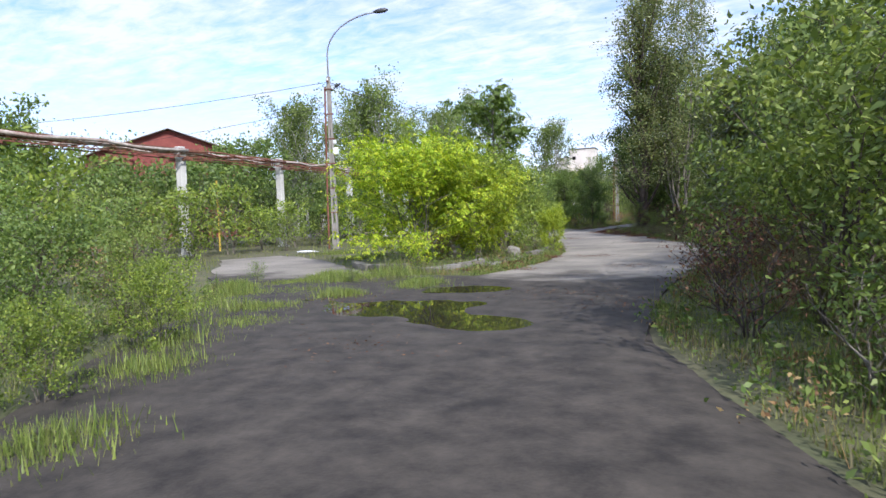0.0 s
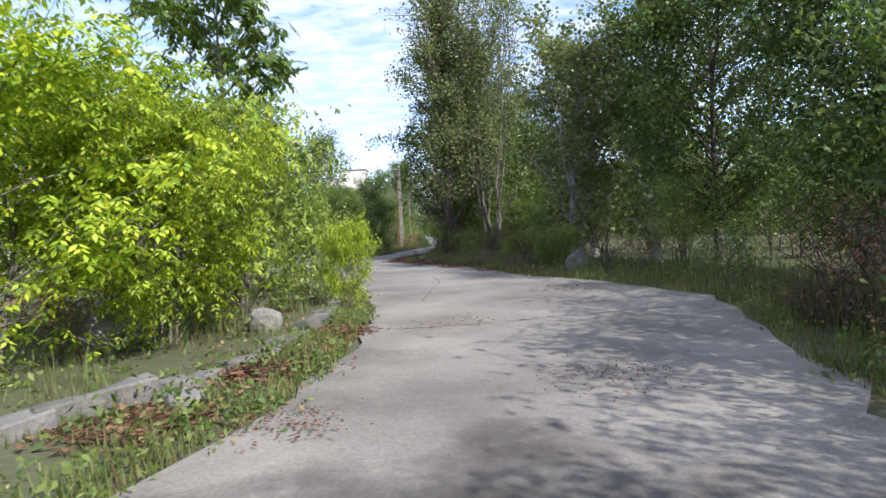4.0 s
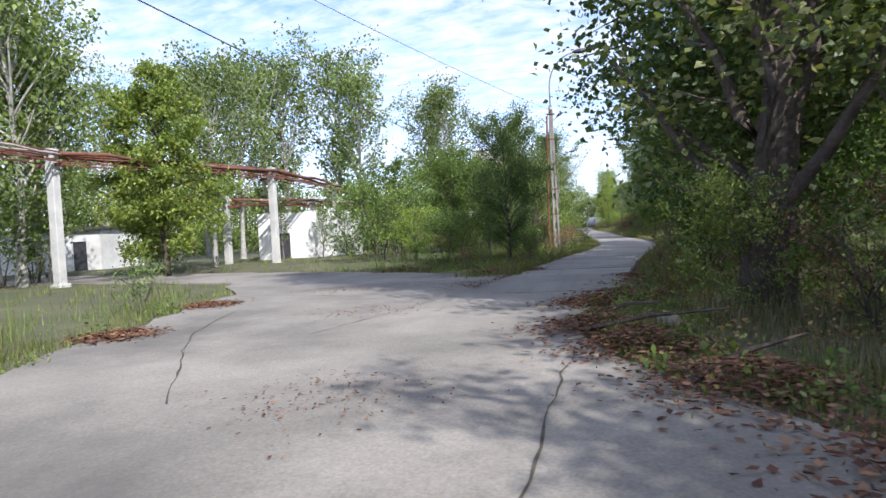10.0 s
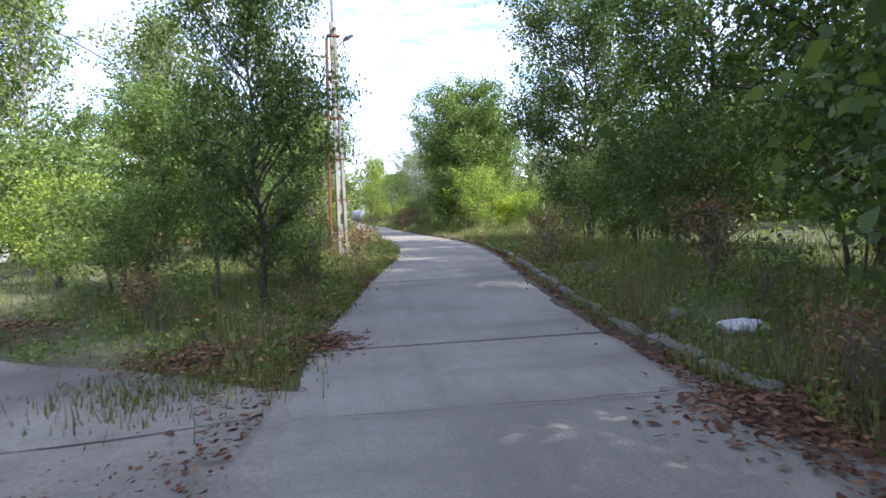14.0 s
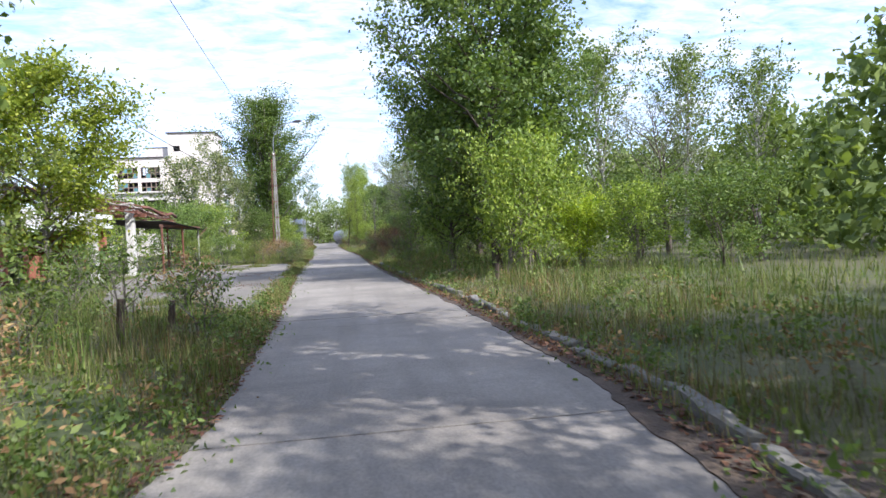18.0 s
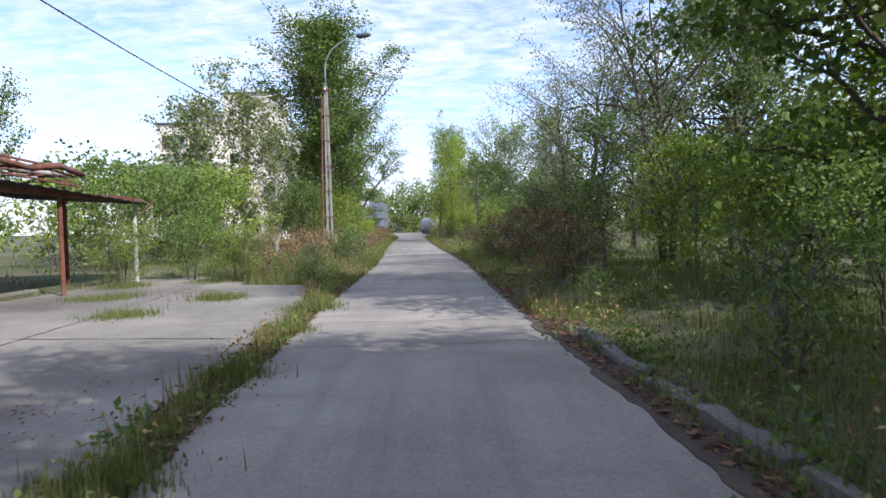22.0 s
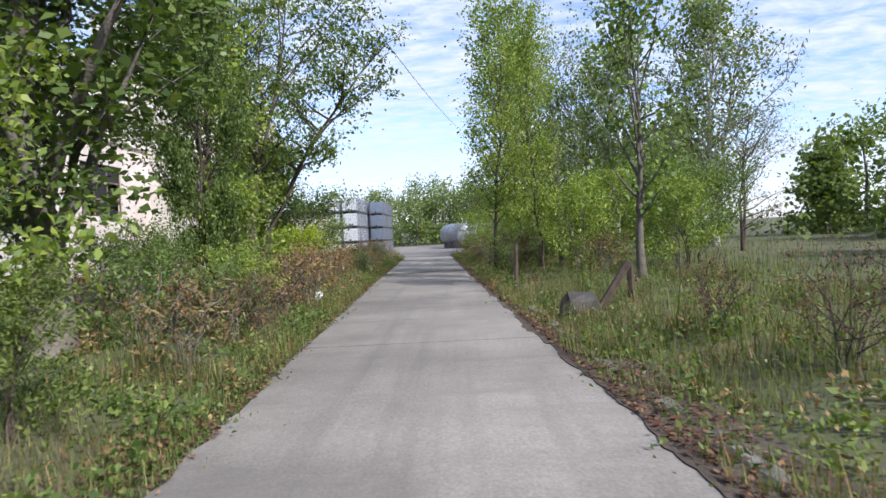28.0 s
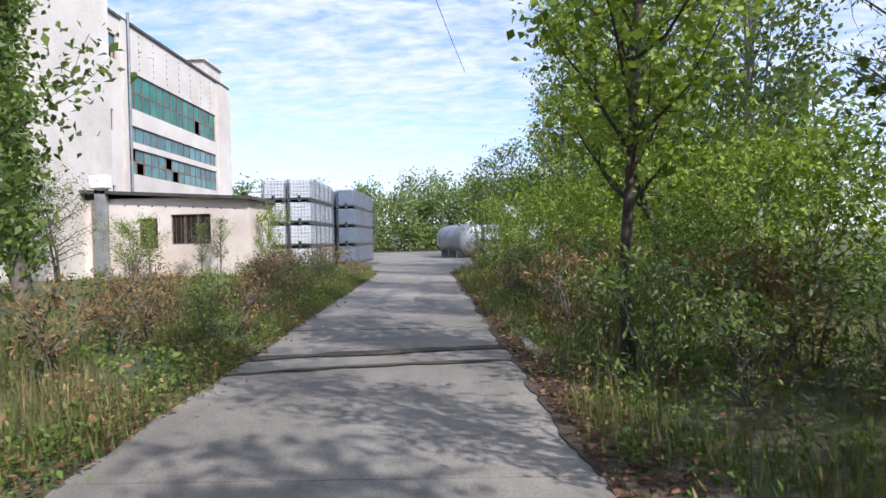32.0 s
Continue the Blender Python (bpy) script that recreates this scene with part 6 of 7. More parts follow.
plants([("darkbush", -9.0, 61.4, 2.2), ("olivebush", -8.2, 67.4, 4.4), ("silver", -9.0, 69.6, 5.2), ("olivebush", -8.5, 72.2, 2.4), ("silver", -10.2, 72.0, 5.4), ("sapling", -9.9, 74.4, 7.4), ("sapling", -10.8, 75.6, 7.0), ("greenbush", -10.5, 66.0, 4.6), ("greenbush", -12.5, 70.5, 4.6), ("olivebush", -12.2, 75, 1.8), ("yellowmaple", -13.2, 85.2, 6.6, 1.15, 0), ("weedclump", -10.8, 81.6), ("weedclump", -9.4, 77.4), ("olivebush", -15.2, 82.6, 1.5), ("yellowmaple", -16.6, 80.4, 6.0, 1.0, 1)])
plants([("linden", 1.6, 54.6, 8.6, 1.0, 2), ("linden", 2.0, 60.6, 8.4, 1.0, 0), ("linden", 1.5, 67.4, 8.8, 0.98, 1), ("darkbush", 0.7, 61.6, 3.3), ("darkbush", 1.0, 66.2, 2.8), ("darkbush", 0.4, 59.4, 2.8), ("greenbush", 1.5, 69.4, 2.2), ("darkbush", -0.4, 53.0, 3.0), ("darkbush", 0.2, 57.4, 3.0), ("greenbush", 0.9, 62.4, 2.6), ("greenbush", 1.6, 65.0, 2.2), ("linden", 5.6, 58, 7.6), ("greenbush", 4.6, 71.0, 2.4), ("greenbush", 9, 72, 3)])
plants([("maple", 0.0, 83.4, 8.9, 1.05, 1, (0, 0), "dense sunlit maple at the roadside"), ("maple", -0.9, 86.2, 6.2, 0.95, 0), ("maple", 1.9, 85.6, 6.6, 0.95, 0), ("limebush", -0.5, 80.6, 3.3, 0.8), ("limebush", 0.3, 81.0, 3.6, 0.8), ("boxelder", 1.9, 81.4, 1.9, 0.7, 1), ("limebush", 3.2, 80.6, 2.1, 1.1), ("limebush", 2.4, 82.8, 2.3), ("greenbush", 4.8, 79.2, 2.2, 1.1), ("greenbush", 6.6, 80.4, 2.6), ("greenbush", 4.4, 83.0, 2.6), ("greenbush", 0.4, 86.2, 2.4), ("airy", 8.4, 95.0, 9.5), ("airy", 12, 88, 7.0), ("airy", 14.5, 98, 10), ("silver", 7.6, 87.0, 5.6), ("limebush", 1.4, 88.4, 2.6), ("maple", 1.5, 93.0, 9.4, 1.0, 1), ("darkbush", 1.4, 96.0, 2.6), ("greenbush", -0.3, 91.4, 1.7), ("limebush", 0.2, 95.0, 2.0), ("yellowmaple", 3.6, 94.4, 6.0)])
plants([("sapling", -1.1, 99.0, 3.4), ("limebush", 0.6, 98.2, 2.8), ("silver", -0.4, 104.4, 6.4), ("silver", 0.4, 108.4, 6.6), ("silver", 1.4, 101.5, 7.6), ("darkbush", -0.9, 102.0, 2.2), ("darkbush", -1.2, 106.6, 2.4), ("silver", 3.2, 111.0, 6.0), ("linden", 4.6, 105, 8), ("limebush", 0.6, 121.6, 1.6), ("limebush", 2.2, 124.5, 1.9), ("limebush", 4.4, 126.0, 2.2), ("silver", 9.4, 122.0, 6.0), ("airy", 11, 116, 10), ("maple", 12, 130, 7.5), ("greenbush", 6.0, 130.0, 2.6), ("silver", 3.4, 158.0, 13.0, 0.85), ("silver", 7.6, 150.0, 10.5, 0.9)])
# verge and poplars before the factory
plants([("redweed", -8.6, 103.6, 1.0), ("redweed", -8.9, 106.2, 1.1), ("redweed", -8.4, 110.0, 0.9), ("greenbush", -11.6, 102.6, 1.7), ("olivebush", -9.9, 101.6, 1.3), ("limebush", -10.6, 103.6, 1.3), ("redweed", -9.4, 102.8, 1.1), ("olivebush", -12.8, 101.2, 1.6), ("weedclump", -8.1, 101.8, 0.8), ("weedclump", -8.3, 108.0, 0.9), ("redweed", -8.3, 114.6, 0.9), ("olivebush", -9.3, 121.0, 1.3), ("redweed", -9.0, 123.4, 0.9), ("weedclump", -9.2, 125.6, 1.1), ("limebush", -9.6, 126.8, 1.3), ("redweed", -9.4, 128.6, 1.0)])
plants([("brush", -2.0, 97.6, 1.3), ("brush", -1.9, 100.4, 1.4), ("brush", -2.3, 103.4, 1.5), ("brush", -2.2, 105.6, 1.6), ("brush", -2.6, 107.8, 1.5), ("brush", -2.5, 110.2, 1.2), ("brush", -1.0, 102.4, 1.9), ("brush", -1.2, 106.0, 2.0), ("brush", -1.3, 109.2, 1.6), ("brush", -3.2, 123.4, 0.8), ("brush", -2.9, 121.6, 0.9), ("brush", -1.2, 38.6, 1.4), ("brush", -2.6, 40.8, 1.5), ("brush", -3.2, 42.4, 1.3), ("brush", 0.5, 7.4, 1.3), ("brush", 0.3, 9.0, 1.2), ("brush", 0.9, 15.8, 1.4), ("brush", 1.4, 18.0, 1.4), ("brush", 0.7, 13.2, 1.3), ("brush", 0.6, 31.4, 1.2), ("brush", -0.4, 33.2, 1.4), ("brush", -1.4, 35.2, 1.3), ("brush", 1.1, 27.6, 1.2), ("brush", -9.0, 118.0, 0.7), ("brush", -9.2, 111.8, 0.7)])
plants([("greenbush", -15.6, 105.6, 3.0), ("greenbush", -14.6, 109.0, 3.6), ("greenbush", -16.8, 112.0, 4.0), ("limebush", -14.2, 114.2, 3.8), ("youngpoplar", -16.6, 116.6, 7.6), ("youngpoplar", -15.2, 119.4, 8.4), ("youngpoplar", -13.4, 118.4, 6.2), ("greenbush", -12.2, 120.0, 3.4), ("bigpoplar", -11.3, 124.6, 13.3, 1.5), ("limebush", -10.2, 121.6, 3.0), ("greenbush", -13.2, 123.6, 4.0), ("youngpoplar", -19.0, 121.0, 8.0), ("greenbush", -17.4, 121.5, 4.2), ("limebush", -9.6, 118.8, 1.8), ("limebush", -18.6, 108.0, 3.4), ("greenbush", -20.5, 113, 4.4), ("greenbush", -17.6, 117.4, 4.4), ("greenbush", -20.4, 125.0, 5.0), ("airy", -24, 112, 7.5), ("greenbush", -23, 118, 5), ("greenbush", -19.6, 103.6, 3.4), ("airy", -22.5, 101.0, 6.4)])
plants([("walnut", -11.9, 133.4, 11.5, 1.0, 0), ("walnut", -13.5, 136.6, 11.0, 0.8, 1), ("greenbush", -11.2, 127.0, 1.4), ("limebush", -12.6, 130.8, 1.6), ("limebush", -10.5, 129.6, 2.6), ("maple", -10.9, 128.8, 6.2, 0.5, 0), ("sapling", -13.6, 126.6, 6.0), ("sapling", -14.8, 129.4, 6.6), ("roadpoplar", -11.6, 131.6, 10.5, 1.2, 1), ("greenbush", -15.4, 133.0, 1.7), ("boxelder", -10.8, 135.2, 1.7, 0.7, 0), ("boxelder", -10.2, 132.6, 1.1, 0.7, 1), ("greenbush", -11.2, 137.2, 3.0), ("yellowmaple", -12.6, 137.6, 4.6, 0.8, 0), ("ivytrunk", -16.6, 147.0, 12.5), ("silver", -17.6, 149.0, 3.4), ("olivebush", -18.4, 155.6, 2.2), ("sapling", -17.0, 158.6, 2.2), ("sapling", -19.3, 158.7, 2.6), ("sapling", -16.5, 159.3, 2.4), ("limebush", -14.9, 161.0, 2.9, 0.5), ("silver", -21.4, 156.0, 4.4), ("greenbush", -23, 150, 3)])
plants([("limebush", -4.9, 150.2, 2.5, 0.75), ("limebush", -2.5, 134.2, 2.6, 0.85), ("limebush", -1.3, 136.0, 2.8), ("limebush", -0.4, 132.2, 2.2), ("greenbush", 0.8, 134.6, 2.8), ("sapling", -1.9, 130.4, 6.4), ("sapling", -2.6, 136.6, 5.4), ("roadpoplar", -3.2, 142.0, 9.0, 1.3, 1), ("limebush", -2.6, 140.8, 2.3, 0.9), ("roadpoplar", -4.6, 138.6, 9.4, 1.1, 0, (0, -4)), ("roadpoplar", -3.5, 134.6, 7.4, 0.8, 1), ("roadpoplar", -2.5, 145.4, 9.6, 1.0, 1), ("roadpoplar", -2.9, 152.6, 9.0, 0.9, 0, (0, -5)), ("limebush", -3.0, 149.6, 2.2), ("limebush", -3.4, 155.2, 2.6), ("limebush", -1.0, 153.4, 3.0), ("limebush", -3.5, 146.2, 2.4), ("limebush", -2.7, 143.4, 2.3), ("limebush", -1.7, 141.0, 2.6), ("greenbush", -3.2, 140.4, 1.4), ("roadpoplar", 1.8, 153.4, 8.4), ("silver", 5.0, 141.0, 5.4), ("airy", 3.2, 152, 11), ("airy", 6.2, 146, 11.0), ("greenbush", 2.0, 141.0, 3.6), ("greenbush", -2.0, 159.4, 4.2), ("maple", 0.5, 160.0, 8.6), ("silver", -0.6, 165.0, 6.2), ("pine", -1.4, 184, 9.0), ("pine", 1.6, 180, 9.5), ("pine", 3.0, 188, 10), ("pine", -3.0, 192, 8.6), ("pine", 4.4, 176, 9.8), ("pine", 6.4, 184, 9.5)])

plant("leaner", -11.6, 133.9, 7.0, 1.0, 0, label="leaning tree with a bough over the road", turn=0)

# far woods as one mass of leaf clumps, with their stems
rng = np.random.default_rng(5)
spots = []
for x0, y0, x1, y1, n, hmin, hmax in ((-60, -10, -60, 110, 60, 8, 14), (-52, 92, -46, 142, 24, 7, 11), (23, -20, 23, 60, 44, 7, 10), (17, 60, 21, 165, 60, 5, 8), (25, 60, 32, 170, 40, 8, 12), (-22, 214, 12, 216, 26, 7, 10), (-40, 232, 40, 236, 40, 9, 13), (-60, 200, -32, 212, 20, 8, 12), (12, 165, 20, 215, 26, 8, 12), (-40, -40, 40, -38, 36, 8, 12), (-74, -20, -74, 150, 60, 10, 15), (-8, 60, -75, 60, 0, 8, 9)):
    for i in range(n):
        f = (i + rng.random()) / n
        spots.append((x0 + (x1 - x0) * f + rng.normal(0, 2.5), y0 + (y1 - y0) * f + rng.normal(0, 2.5), rng.uniform(hmin, hmax)))
C, stems_ = [], []
for x, y, h in spots:
    n = 900
    lobes = rng.integers(9, 15)
    u = rng.random(lobes)
    lc = np.stack([rng.normal(0, 0.17 * h, lobes) * (1.15 - u), rng.normal(0, 0.17 * h, lobes) * (1.15 - u), (0.12 + 0.82 * u) * h], 1)
    k = rng.integers(0, lobes, n)
    C.append(lc[k] + rng.normal(0, 1, (n, 3)) * np.array([0.085, 0.085, 0.075]) * h + [x, y, 0])
    low = np.stack([rng.normal(0, 2.2, 150), rng.normal(0, 2.2, 150), np.abs(rng.normal(0, 1.3, 150))], 1)
    C.append(low + [x, y, 0])
    stems_.append((np.array([[x, y, -0.2], [x + 0.2, y, h * 0.5], [x, y + 0.2, h * 0.9]]), np.array([0.16, 0.10, 0.03])))
C = np.concatenate(C)
C = C[C[:, 2] > 0.1]
woods = tagged(new("far_woods", leaf_mesh("far_woods", C, 0.38, L_FAR, 77, 0.7)), "distant mixed green woods behind the site", "woods", kind="stuff")
part("stems", limbs_mesh("stems", stems_, M_BARK, 4), None, woods)


# ---------- grass, weeds and fallen leaves ----------
def paved(x, y):
    return inside(ROAD_POLY, x, y) | inside(ENTRY_POLY, x, y) | inside(APRON_POLY, x, y) | inside(YARD_POLY, x, y) | inside(MUD_POLY, x, y)



def blades(name, n, side_lo, side_hi, hmin, hmax, width, material, label, seed, patch=0.0, y_lo=-6, y_hi=165, where=None):
    """Bent blades in tufts, scattered on the verges; patch: how far noise thins them."""
    r = np.random.default_rng(seed)
    y = r.uniform(y_lo, y_hi, n)
    off = side_lo + (side_hi - side_lo) * r.random(n) ** 1.5
    x = way_x(y) + np.where(r.random(n) < 0.5, -1, 1) * off
    if where is not None:
        x, y = where(r, n)
    x = x + r.normal(0, 0.05, n); y = y + r.normal(0, 0.05, n)
    keep = ~paved(x, y) if where is None else np.ones(len(x), bool)
    if patch:
        pn = np.sin(x * 1.7 + 1.3 * np.sin(y * 0.9)) * np.sin(y * 1.3 + 1.1 * np.sin(x * 0.7)) + 0.5 * np.sin(x * 3.9 + y * 3.1)
        keep &= pn > patch - 1
    x, y = x[keep], y[keep]
    n = len(x)
    h = (hmin + (hmax - hmin) * r.random(n) ** 1.6)
    h *= np.clip(0.75 + 0.45 * np.sin(x * 0.9 + 2.1 * np.sin(y * 0.37)) * np.sin(y * 0.71 + 1.7 * np.sin(x * 0.5)) + 0.25 * np.sin(x * 2.7 + y * 1.9), 0.25, 1.4)
    az = r.uniform(0, 6.283, n)
    lean = r.uniform(0.05, 0.55, n) * h
    w = width * (0.6 + 0.8 * r.random(n))
    dx, dy = np.cos(az), np.sin(az)
    sx, sy = -dy, dx
    z0 = np.maximum(ground_at(x, y), 0.0 if where is None else 0.02) - 0.01
    V = np.empty((n, 3, 3), np.float32)
    V[:, 0] = np.stack([x - sx * w, y - sy * w, z0], 1)
    V[:, 1] = np.stack([x + sx * w, y + sy * w, z0], 1)
    V[:, 2] = np.stack([x + dx * lean, y + dy * lean, z0 + h], 1)
    return tagged(new(name, fast_mesh(name, V.reshape(-1, 3), np.arange(n * 3), 3, material)), label, "grass", kind="stuff")


blades("verge_grass", 330000, 1.7, 7.5, 0.08, 0.40, 0.0055, L_GRASS, "uneven green verge grass", 1, 0.35)
blades("verge_turf", 330000, 1.55, 6.5, 0.04, 0.20, 0.007, L_GRASS, "short dense verge grass", 16, 0.1)
blades("ground_cover", 170000, 1.7, 10.0, 0.03, 0.13, 0.010, L_OLIVE, "low weeds covering the soil", 15, 0.0)
blades("dry_grass", 170000, 2.0, 7.0, 0.12, 0.60, 0.0045, L_DRY, "dry straw-coloured tall grass", 2, 0.8)
blades("tall_weeds", 60000, 3.0, 10.0, 0.25, 0.9, 0.008, L_GREEN, "tall green weeds", 3, 0.95)
blades("red_weeds", 60000, 1.7, 4.2, 0.08, 0.45, 0.0055, L_RED, "reddish dry weeds along the kerb", 4, 0.9)
blades("field_grass", 130000, 5.0, 24.0, 0.10, 0.36, 0.013, L_GRASS, "rough meadow grass", 5, 0.6)
blades("dry_thicket_grass", 22000, 0, 0, 0.25, 0.8, 0.006, L_DRY, "tall dry straw at the thicket's foot", 8, 0, where=lambda r, n: (1.3 + np.abs(r.normal(0, 0.9, n)), r.uniform(4.5, 19.5, n)))
blades("dry_grass_by_trunks", 9000, 0, 0, 0.2, 0.75, 0.006, L_DRY, "tall dry straw between roadside trunks", 9, 0, where=lambda r, n: ((lambda y: (-1.0 - (y - 30.0) * 0.27 + np.abs(r.normal(0.5, 0.9, n)), y))(r.uniform(29.5, 42.5, n))))


def low_weeds(name, clumps, per, side_lo, side_hi, material, label, seed, size):
    """Broad-leaved low weeds in clumps of their own height along the verges."""
    r = np.random.default_rng(seed)
    y = r.uniform(0, 160, clumps)
    x = way_x(y) + np.where(r.random(clumps) < 0.55, -1, 1) * (side_lo + (side_hi - side_lo) * r.random(clumps) ** 1.4)
    ok = ~paved(x, y)
    x, y = x[ok], y[ok]
    k = np.repeat(np.arange(len(x)), per)
    rad, tall = r.uniform(0.12, 0.42, len(x))[k], r.uniform(0.08, 0.50, len(x))[k]
    dx, dy = r.normal(0, 0.5, len(k)) * rad, r.normal(0, 0.5, len(k)) * rad
    px_, py_ = x[k] + dx, y[k] + dy
    z = np.maximum(ground_at(px_, py_), 0) + 0.02 + tall * r.random(len(k)) ** 1.3 * np.exp(-(dx * dx + dy * dy) / (rad * rad))
    return tagged(new(name, leaf_mesh(name, np.stack([px_, py_, z], 1), size, material, seed, 0.5, 0.0)), label, "weeds", kind="stuff")


low_weeds("low_weeds", 2000, 42, 1.8, 7.0, L_GREEN, "low broad-leaved green weeds", 21, 0.075)
low_weeds("low_olive_weeds", 1700, 40, 1.95, 6.0, L_OLIVE, "low olive-coloured weeds", 22, 0.06)
low_weeds("edge_weeds", 1100, 34, 1.6, 2.3, L_GREEN, "small weeds along the road's broken edge", 24, 0.05)
low_weeds("low_dry_weeds", 1000, 40, 1.75, 5.0, L_RED, "low withered brown weeds", 23, 0.055)


def tufts(spots):
    def pick(r, n):
        s = np.array(spots)
        k = r.integers(0, len(s), n)
        return s[k, 0] + r.normal(0, 1, n) * s[k, 2] * 0.5, s[k, 1] + r.normal(0, 1, n) * s[k, 2] * 0.5
    return pick


TUFTS = [(-6.2, 80.0, 0.35), (-6.3, 83.6, 0.3), (-6.4, 86.0, 0.3), (-6.5, 88.6, 0.35), (-6.6, 91, 0.3), (-6.7, 93.4, 0.35), (-6.8, 95.6, 0.4), (-6.9, 98.0, 0.4), (-8.5, 80.2, 0.5), (-11.0, 90.6, 0.5), (-9.8, 95.4, 0.5), (-9.0, 97.6, 0.5), (-11.6, 98.2, 0.7), (-12.6, 100.6, 0.7), (-10.8, 101.6, 0.7), (-9.6, 84.2, 0.4), (-8.6, 51.0, 0.9),
         (-6.6, 12.6, 0.8), (-7.8, 12.8, 0.9), (-7.2, 13.8, 0.8), (-5.6, 12.2, 0.5), (-8.8, 13.8, 0.7), (-10.0, 11.2, 0.5), (-6.4, 10.1, 0.5), (-5.6, 11.6, 0.6), (-5.2, 4.4, 0.6), (-6.3, 5.6, 0.7), (-7.5, 6.8, 0.8), (-8.3, 8.4, 0.8), (-6.9, 8.4, 0.6), (-7.8, 10.4, 0.7), (-6.1, 7.2, 0.5), (-4.2, 2.6, 0.6), (-3.0, 0.6, 0.6), (-8.8, 10.0, 0.6), (-9.0, 12.4, 0.7), (-9.6, 19.4, 0.7), (-11.8, 20.4, 0.9), (-14.4, 23.2, 0.9), (-4.9, 19.0, 0.35), (-4.9, 21.2, 0.35)]
blades("grass_tufts", 56000, 0, 0, 0.04, 0.22, 0.006, L_GRASS, "bright grass tufts growing from joints", 6, 0, where=tufts(TUFTS))
blades("tuft_weeds", 20000, 0, 0, 0.06, 0.34, 0.007, L_OLIVE, "bright weeds growing from joints", 7, 0, where=tufts(TUFTS[18:]))


def litter(name, n, material, label, seed, spots=None, size=0.07):
    r = np.random.default_rng(seed)
    if spots is None:
        y = r.uniform(17, 158, n)
        side = np.where(r.random(n) < 0.68, 1, -1)
        x = way_x(y) + side * (1.52 + np.abs(r.normal(0, 0.30, n)))
        ok = (y > 47)
        x, y = x[ok], y[ok]
        z = np.full(len(x), 0.045)
    else:
        s = np.array(spots)
        k = r.integers(0, len(s), n)
        a, b = r.normal(0, 1, n), r.normal(0, 1, n)
        x, y = s[k, 0] + a * s[k, 2] * 0.5, s[k, 1] + b * s[k, 2] * 0.5
        z = np.maximum(ground_at(x, y), 0.012) + 0.01 + s[k, 3] * np.exp(-(a * a + b * b) * 0.7) * r.random(n)
    n = len(x)
    me = leaf_mesh(name, np.stack([x, y, z + r.random(n) * 0.03], 1), size, material, seed, 0.55, 0.0)
    v = np.empty(n * 12, np.float32); me.vertices.foreach_get("co", v)
    v = v.reshape(-1, 4, 3)
    mid = v.mean(1, keepdims=True)
    v[..., 2] = (mid + (v - mid) * 0.3)[..., 2].clip(0.02, None)
    me.vertices.foreach_set("co", v.ravel()); me.update()
    return tagged(new(name, me), label, "leaf litter", kind="stuff")


litter("fallen_leaves", 44000, M_LITTER, "brown fallen leaves along the road's edge", 11)
litter("leaf_drift", 5200, M_LITTER, "thin drifts of leaves and grit on old concrete", 13, [(-9.4, 43.6, 1.0, 0.0), (-7.6, 38.2, 0.9, 0.0), (-8.6, 48.6, 0.8, 0.0), (-6.2, 33.0, 0.7, 0.0), (-2.4, 27.6, 0.8, 0.0), (-0.6, 24.2, 0.9, 0.0), (-3.0, 20.0, 0.7, 0.0), (-1.6, 16.4, 0.7, 0.0), (-4.2, 15.4, 0.5, 0.0), (-11.6, 47.6, 0.9, 0.0), (-1.0, 9.6, 1.0, 0.02), (-3.6, 6.0, 1.2, 0.02), (-2.4, 10.8, 1.0, 0.02), (-6.0, 9.6, 1.0, 0.02), (-9.0, 80.6, 1.2, 0.0), (-11.4, 86.0, 1.4, 0.0), (-8.0, 90.0, 1.0, 0.0), (-12.4, 93.0, 1.4, 0.0), (-10.0, 98.6, 1.2, 0.0), (-7.6, 84.4, 0.8, 0.0)], 0.045)
litter("leaf_pile", 27000, M_LITTER, "heap of brown leaves and twigs by the verge", 12, [(-5.4, 41.6, 0.8, 0.22), (-5.0, 40.2, 0.8, 0.25), (-4.3, 38.7, 0.9, 0.22), (-3.5, 37.0, 0.9, 0.15), (-2.5, 34.6, 1.0, 0.12), (-5.5, 44.0, 0.7, 0.15), (-4.9, 45.2, 0.9, 0.1), (-4.1, 47.2, 1.0, 0.1), (-4.2, 49.2, 0.7, 0.06), (-1.5, 31.6, 0.8, 0.08), (-12.6, 41.4, 0.6, 0.05), (-13.6, 45.2, 0.6, 0.05), (-5.0, 17.4, 0.6, 0.05), (-4.7, 19.6, 0.5, 0.05), (-5.4, 15.6, 0.5, 0.05), (-8.4, 52.2, 0.9, 0.06), (-12, 54.6, 1.2, 0.06), (-7.6, 52.4, 0.5, 0.06)], 0.09)
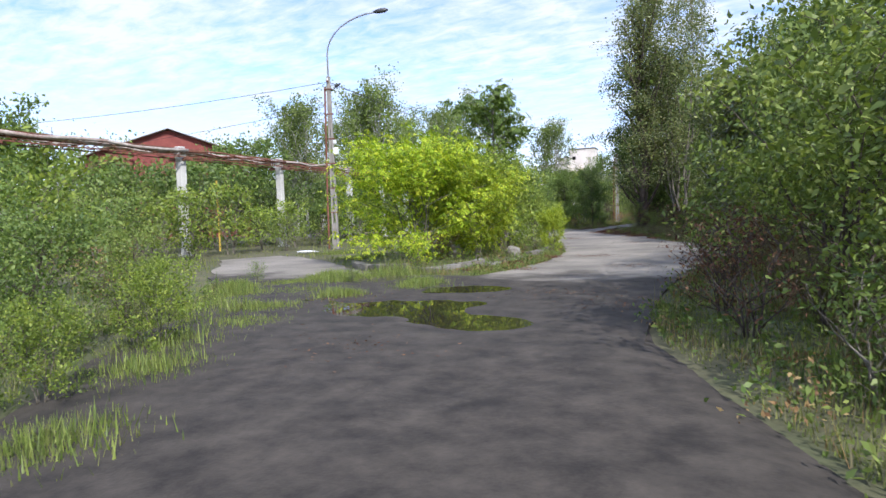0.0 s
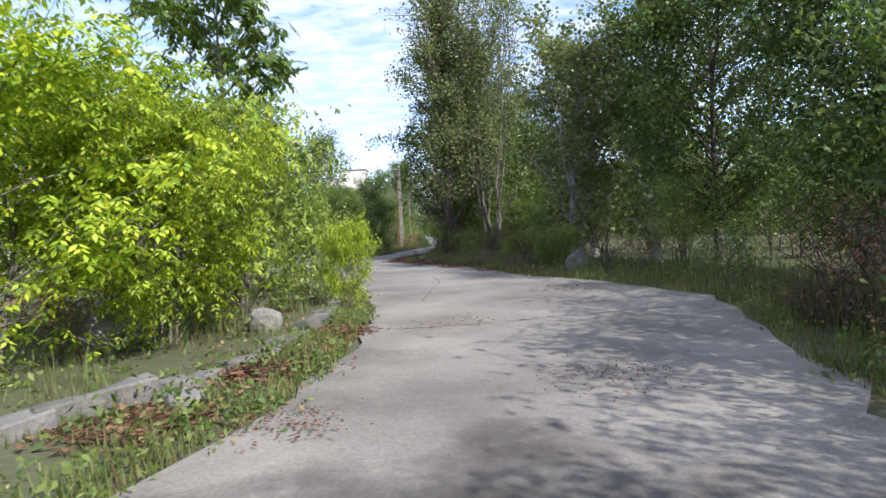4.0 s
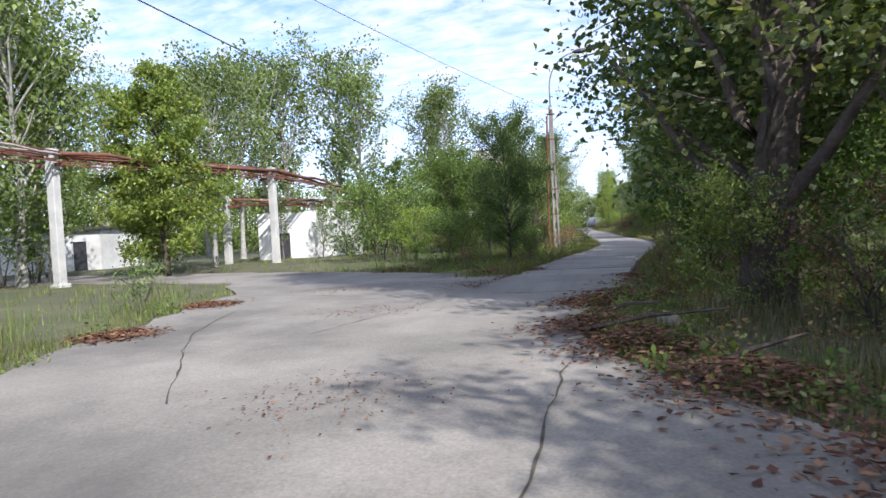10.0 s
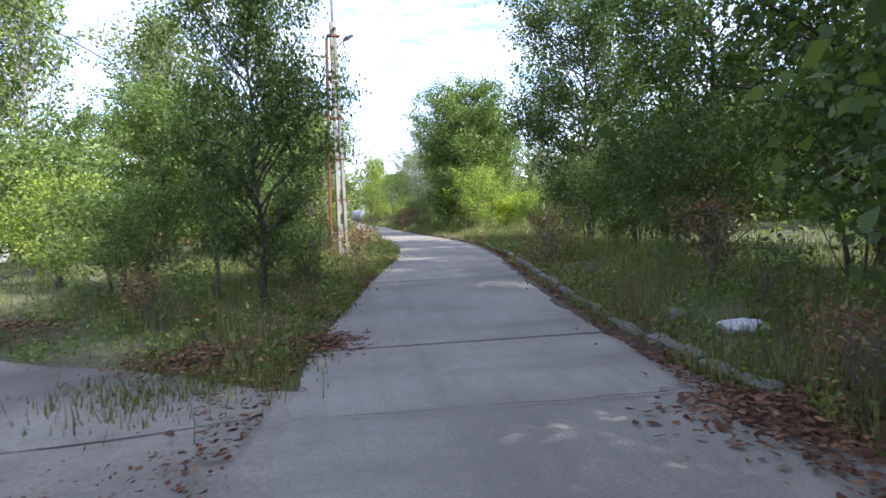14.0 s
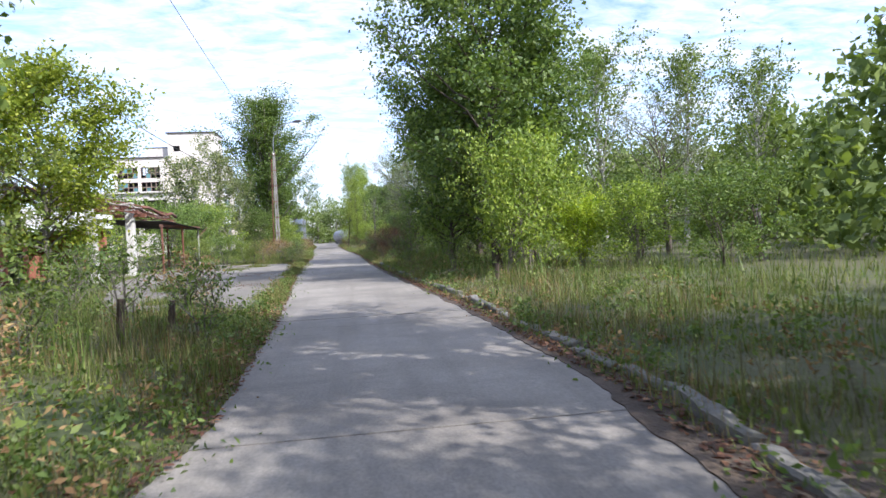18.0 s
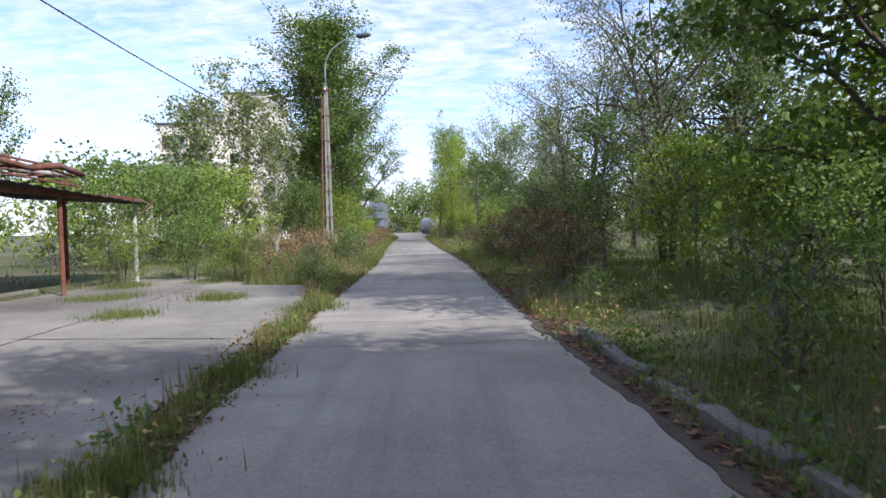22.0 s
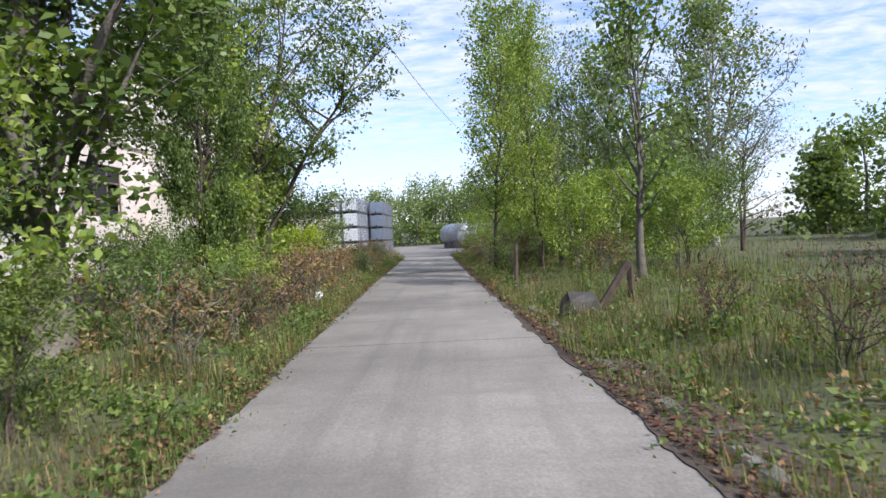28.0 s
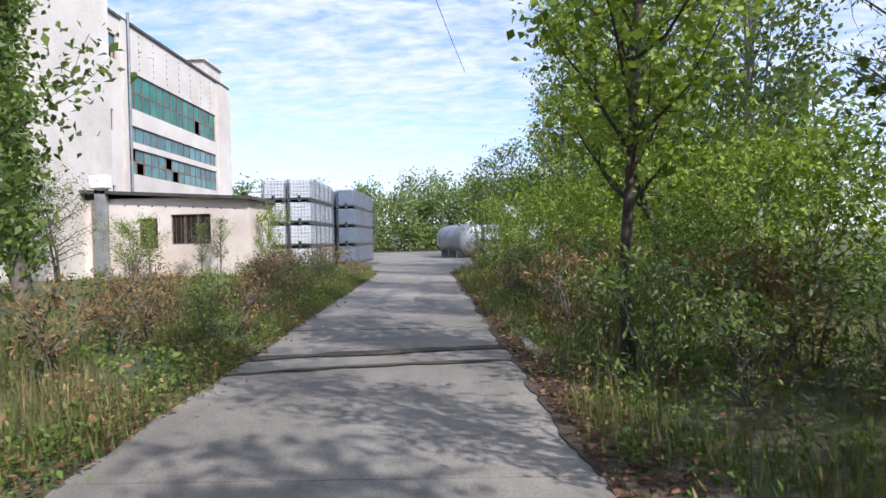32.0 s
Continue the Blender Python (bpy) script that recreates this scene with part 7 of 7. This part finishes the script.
for i, (a, b) in enumerate([((-5.6, 41.2, 0.06), (-4.1, 40.6, 0.36)), ((-4.8, 38.6, 0.05), (-3.7, 39.4, 0.3)), ((-3.9, 36.6, 0.05), (-2.7, 37.4, 0.24)), ((-5.4, 42.6, 0.08), (-4.7, 41.4, 0.34)), ((-3.0, 35.0, 0.04), (-1.9, 34.5, 0.2))]):
    mid = [(p + q) / 2 for p, q in zip(a, b)]
    tagged(new("fallen_branch", from_bm("fallen_branch", tube(bmesh.new(), [a, (mid[0], mid[1] + 0.12, mid[2] + 0.03), b], [0.035, 0.028, 0.012], 5), M_WOOD)), "bare fallen branch on a heap of leaves", "branch", "fallen branches")

# waist-high weeds before the yard
rv = random.Random(23)
for i in range(34):
    y = rv.uniform(136, 156)
    plant(rv.choice(("weedclump", "weedclump", "redweed")), float(way_x(y)) + rv.uniform(2.3, 3.9), y, rv.uniform(0.7, 1.15))
for i in range(30):
    y = rv.uniform(121, 156)
    plant(rv.choice(("weedclump", "redweed", "redweed", "brush")), float(way_x(y)) - rv.uniform(2.2, 4.2), y, rv.uniform(0.6, 1.1))
# tall single weeds on the verges
rw = random.Random(9)
for i in range(110):
    y = rw.uniform(48, 158)
    s = -1 if rw.random() < 0.72 else 1
    x = float(way_x(y)) + s * rw.uniform(2.3, 5.2)
    if bool(paved(np.array([x]), np.array([y]))[0]):
        continue
    plant("redweed" if rw.random() < 0.3 else "weedclump", x, y, rw.uniform(0.5, 1.3))
for x, y in ((-6.4, 5.4), (-7.9, 7.2), (-8.9, 8.6), (-7.4, 12.2), (-5.3, 3.0), (-10.4, 12.6), (-9.8, 8.2), (-8.6, 5.6)):
    plant("weedclump", x, y, rw.uniform(0.3, 0.6))
for i in range(36):
    y = rw.uniform(2, 46)
    s = -1 if rw.random() < 0.6 else 1
    x = float(way_x(y)) + s * rw.uniform(2.6, 9.0)
    if bool(paved(np.array([x]), np.array([y]))[0]) or (y > 30 and s > 0):
        continue
    plant("redweed" if rw.random() < 0.3 else "weedclump", x, y, rw.uniform(0.5, 1.2))
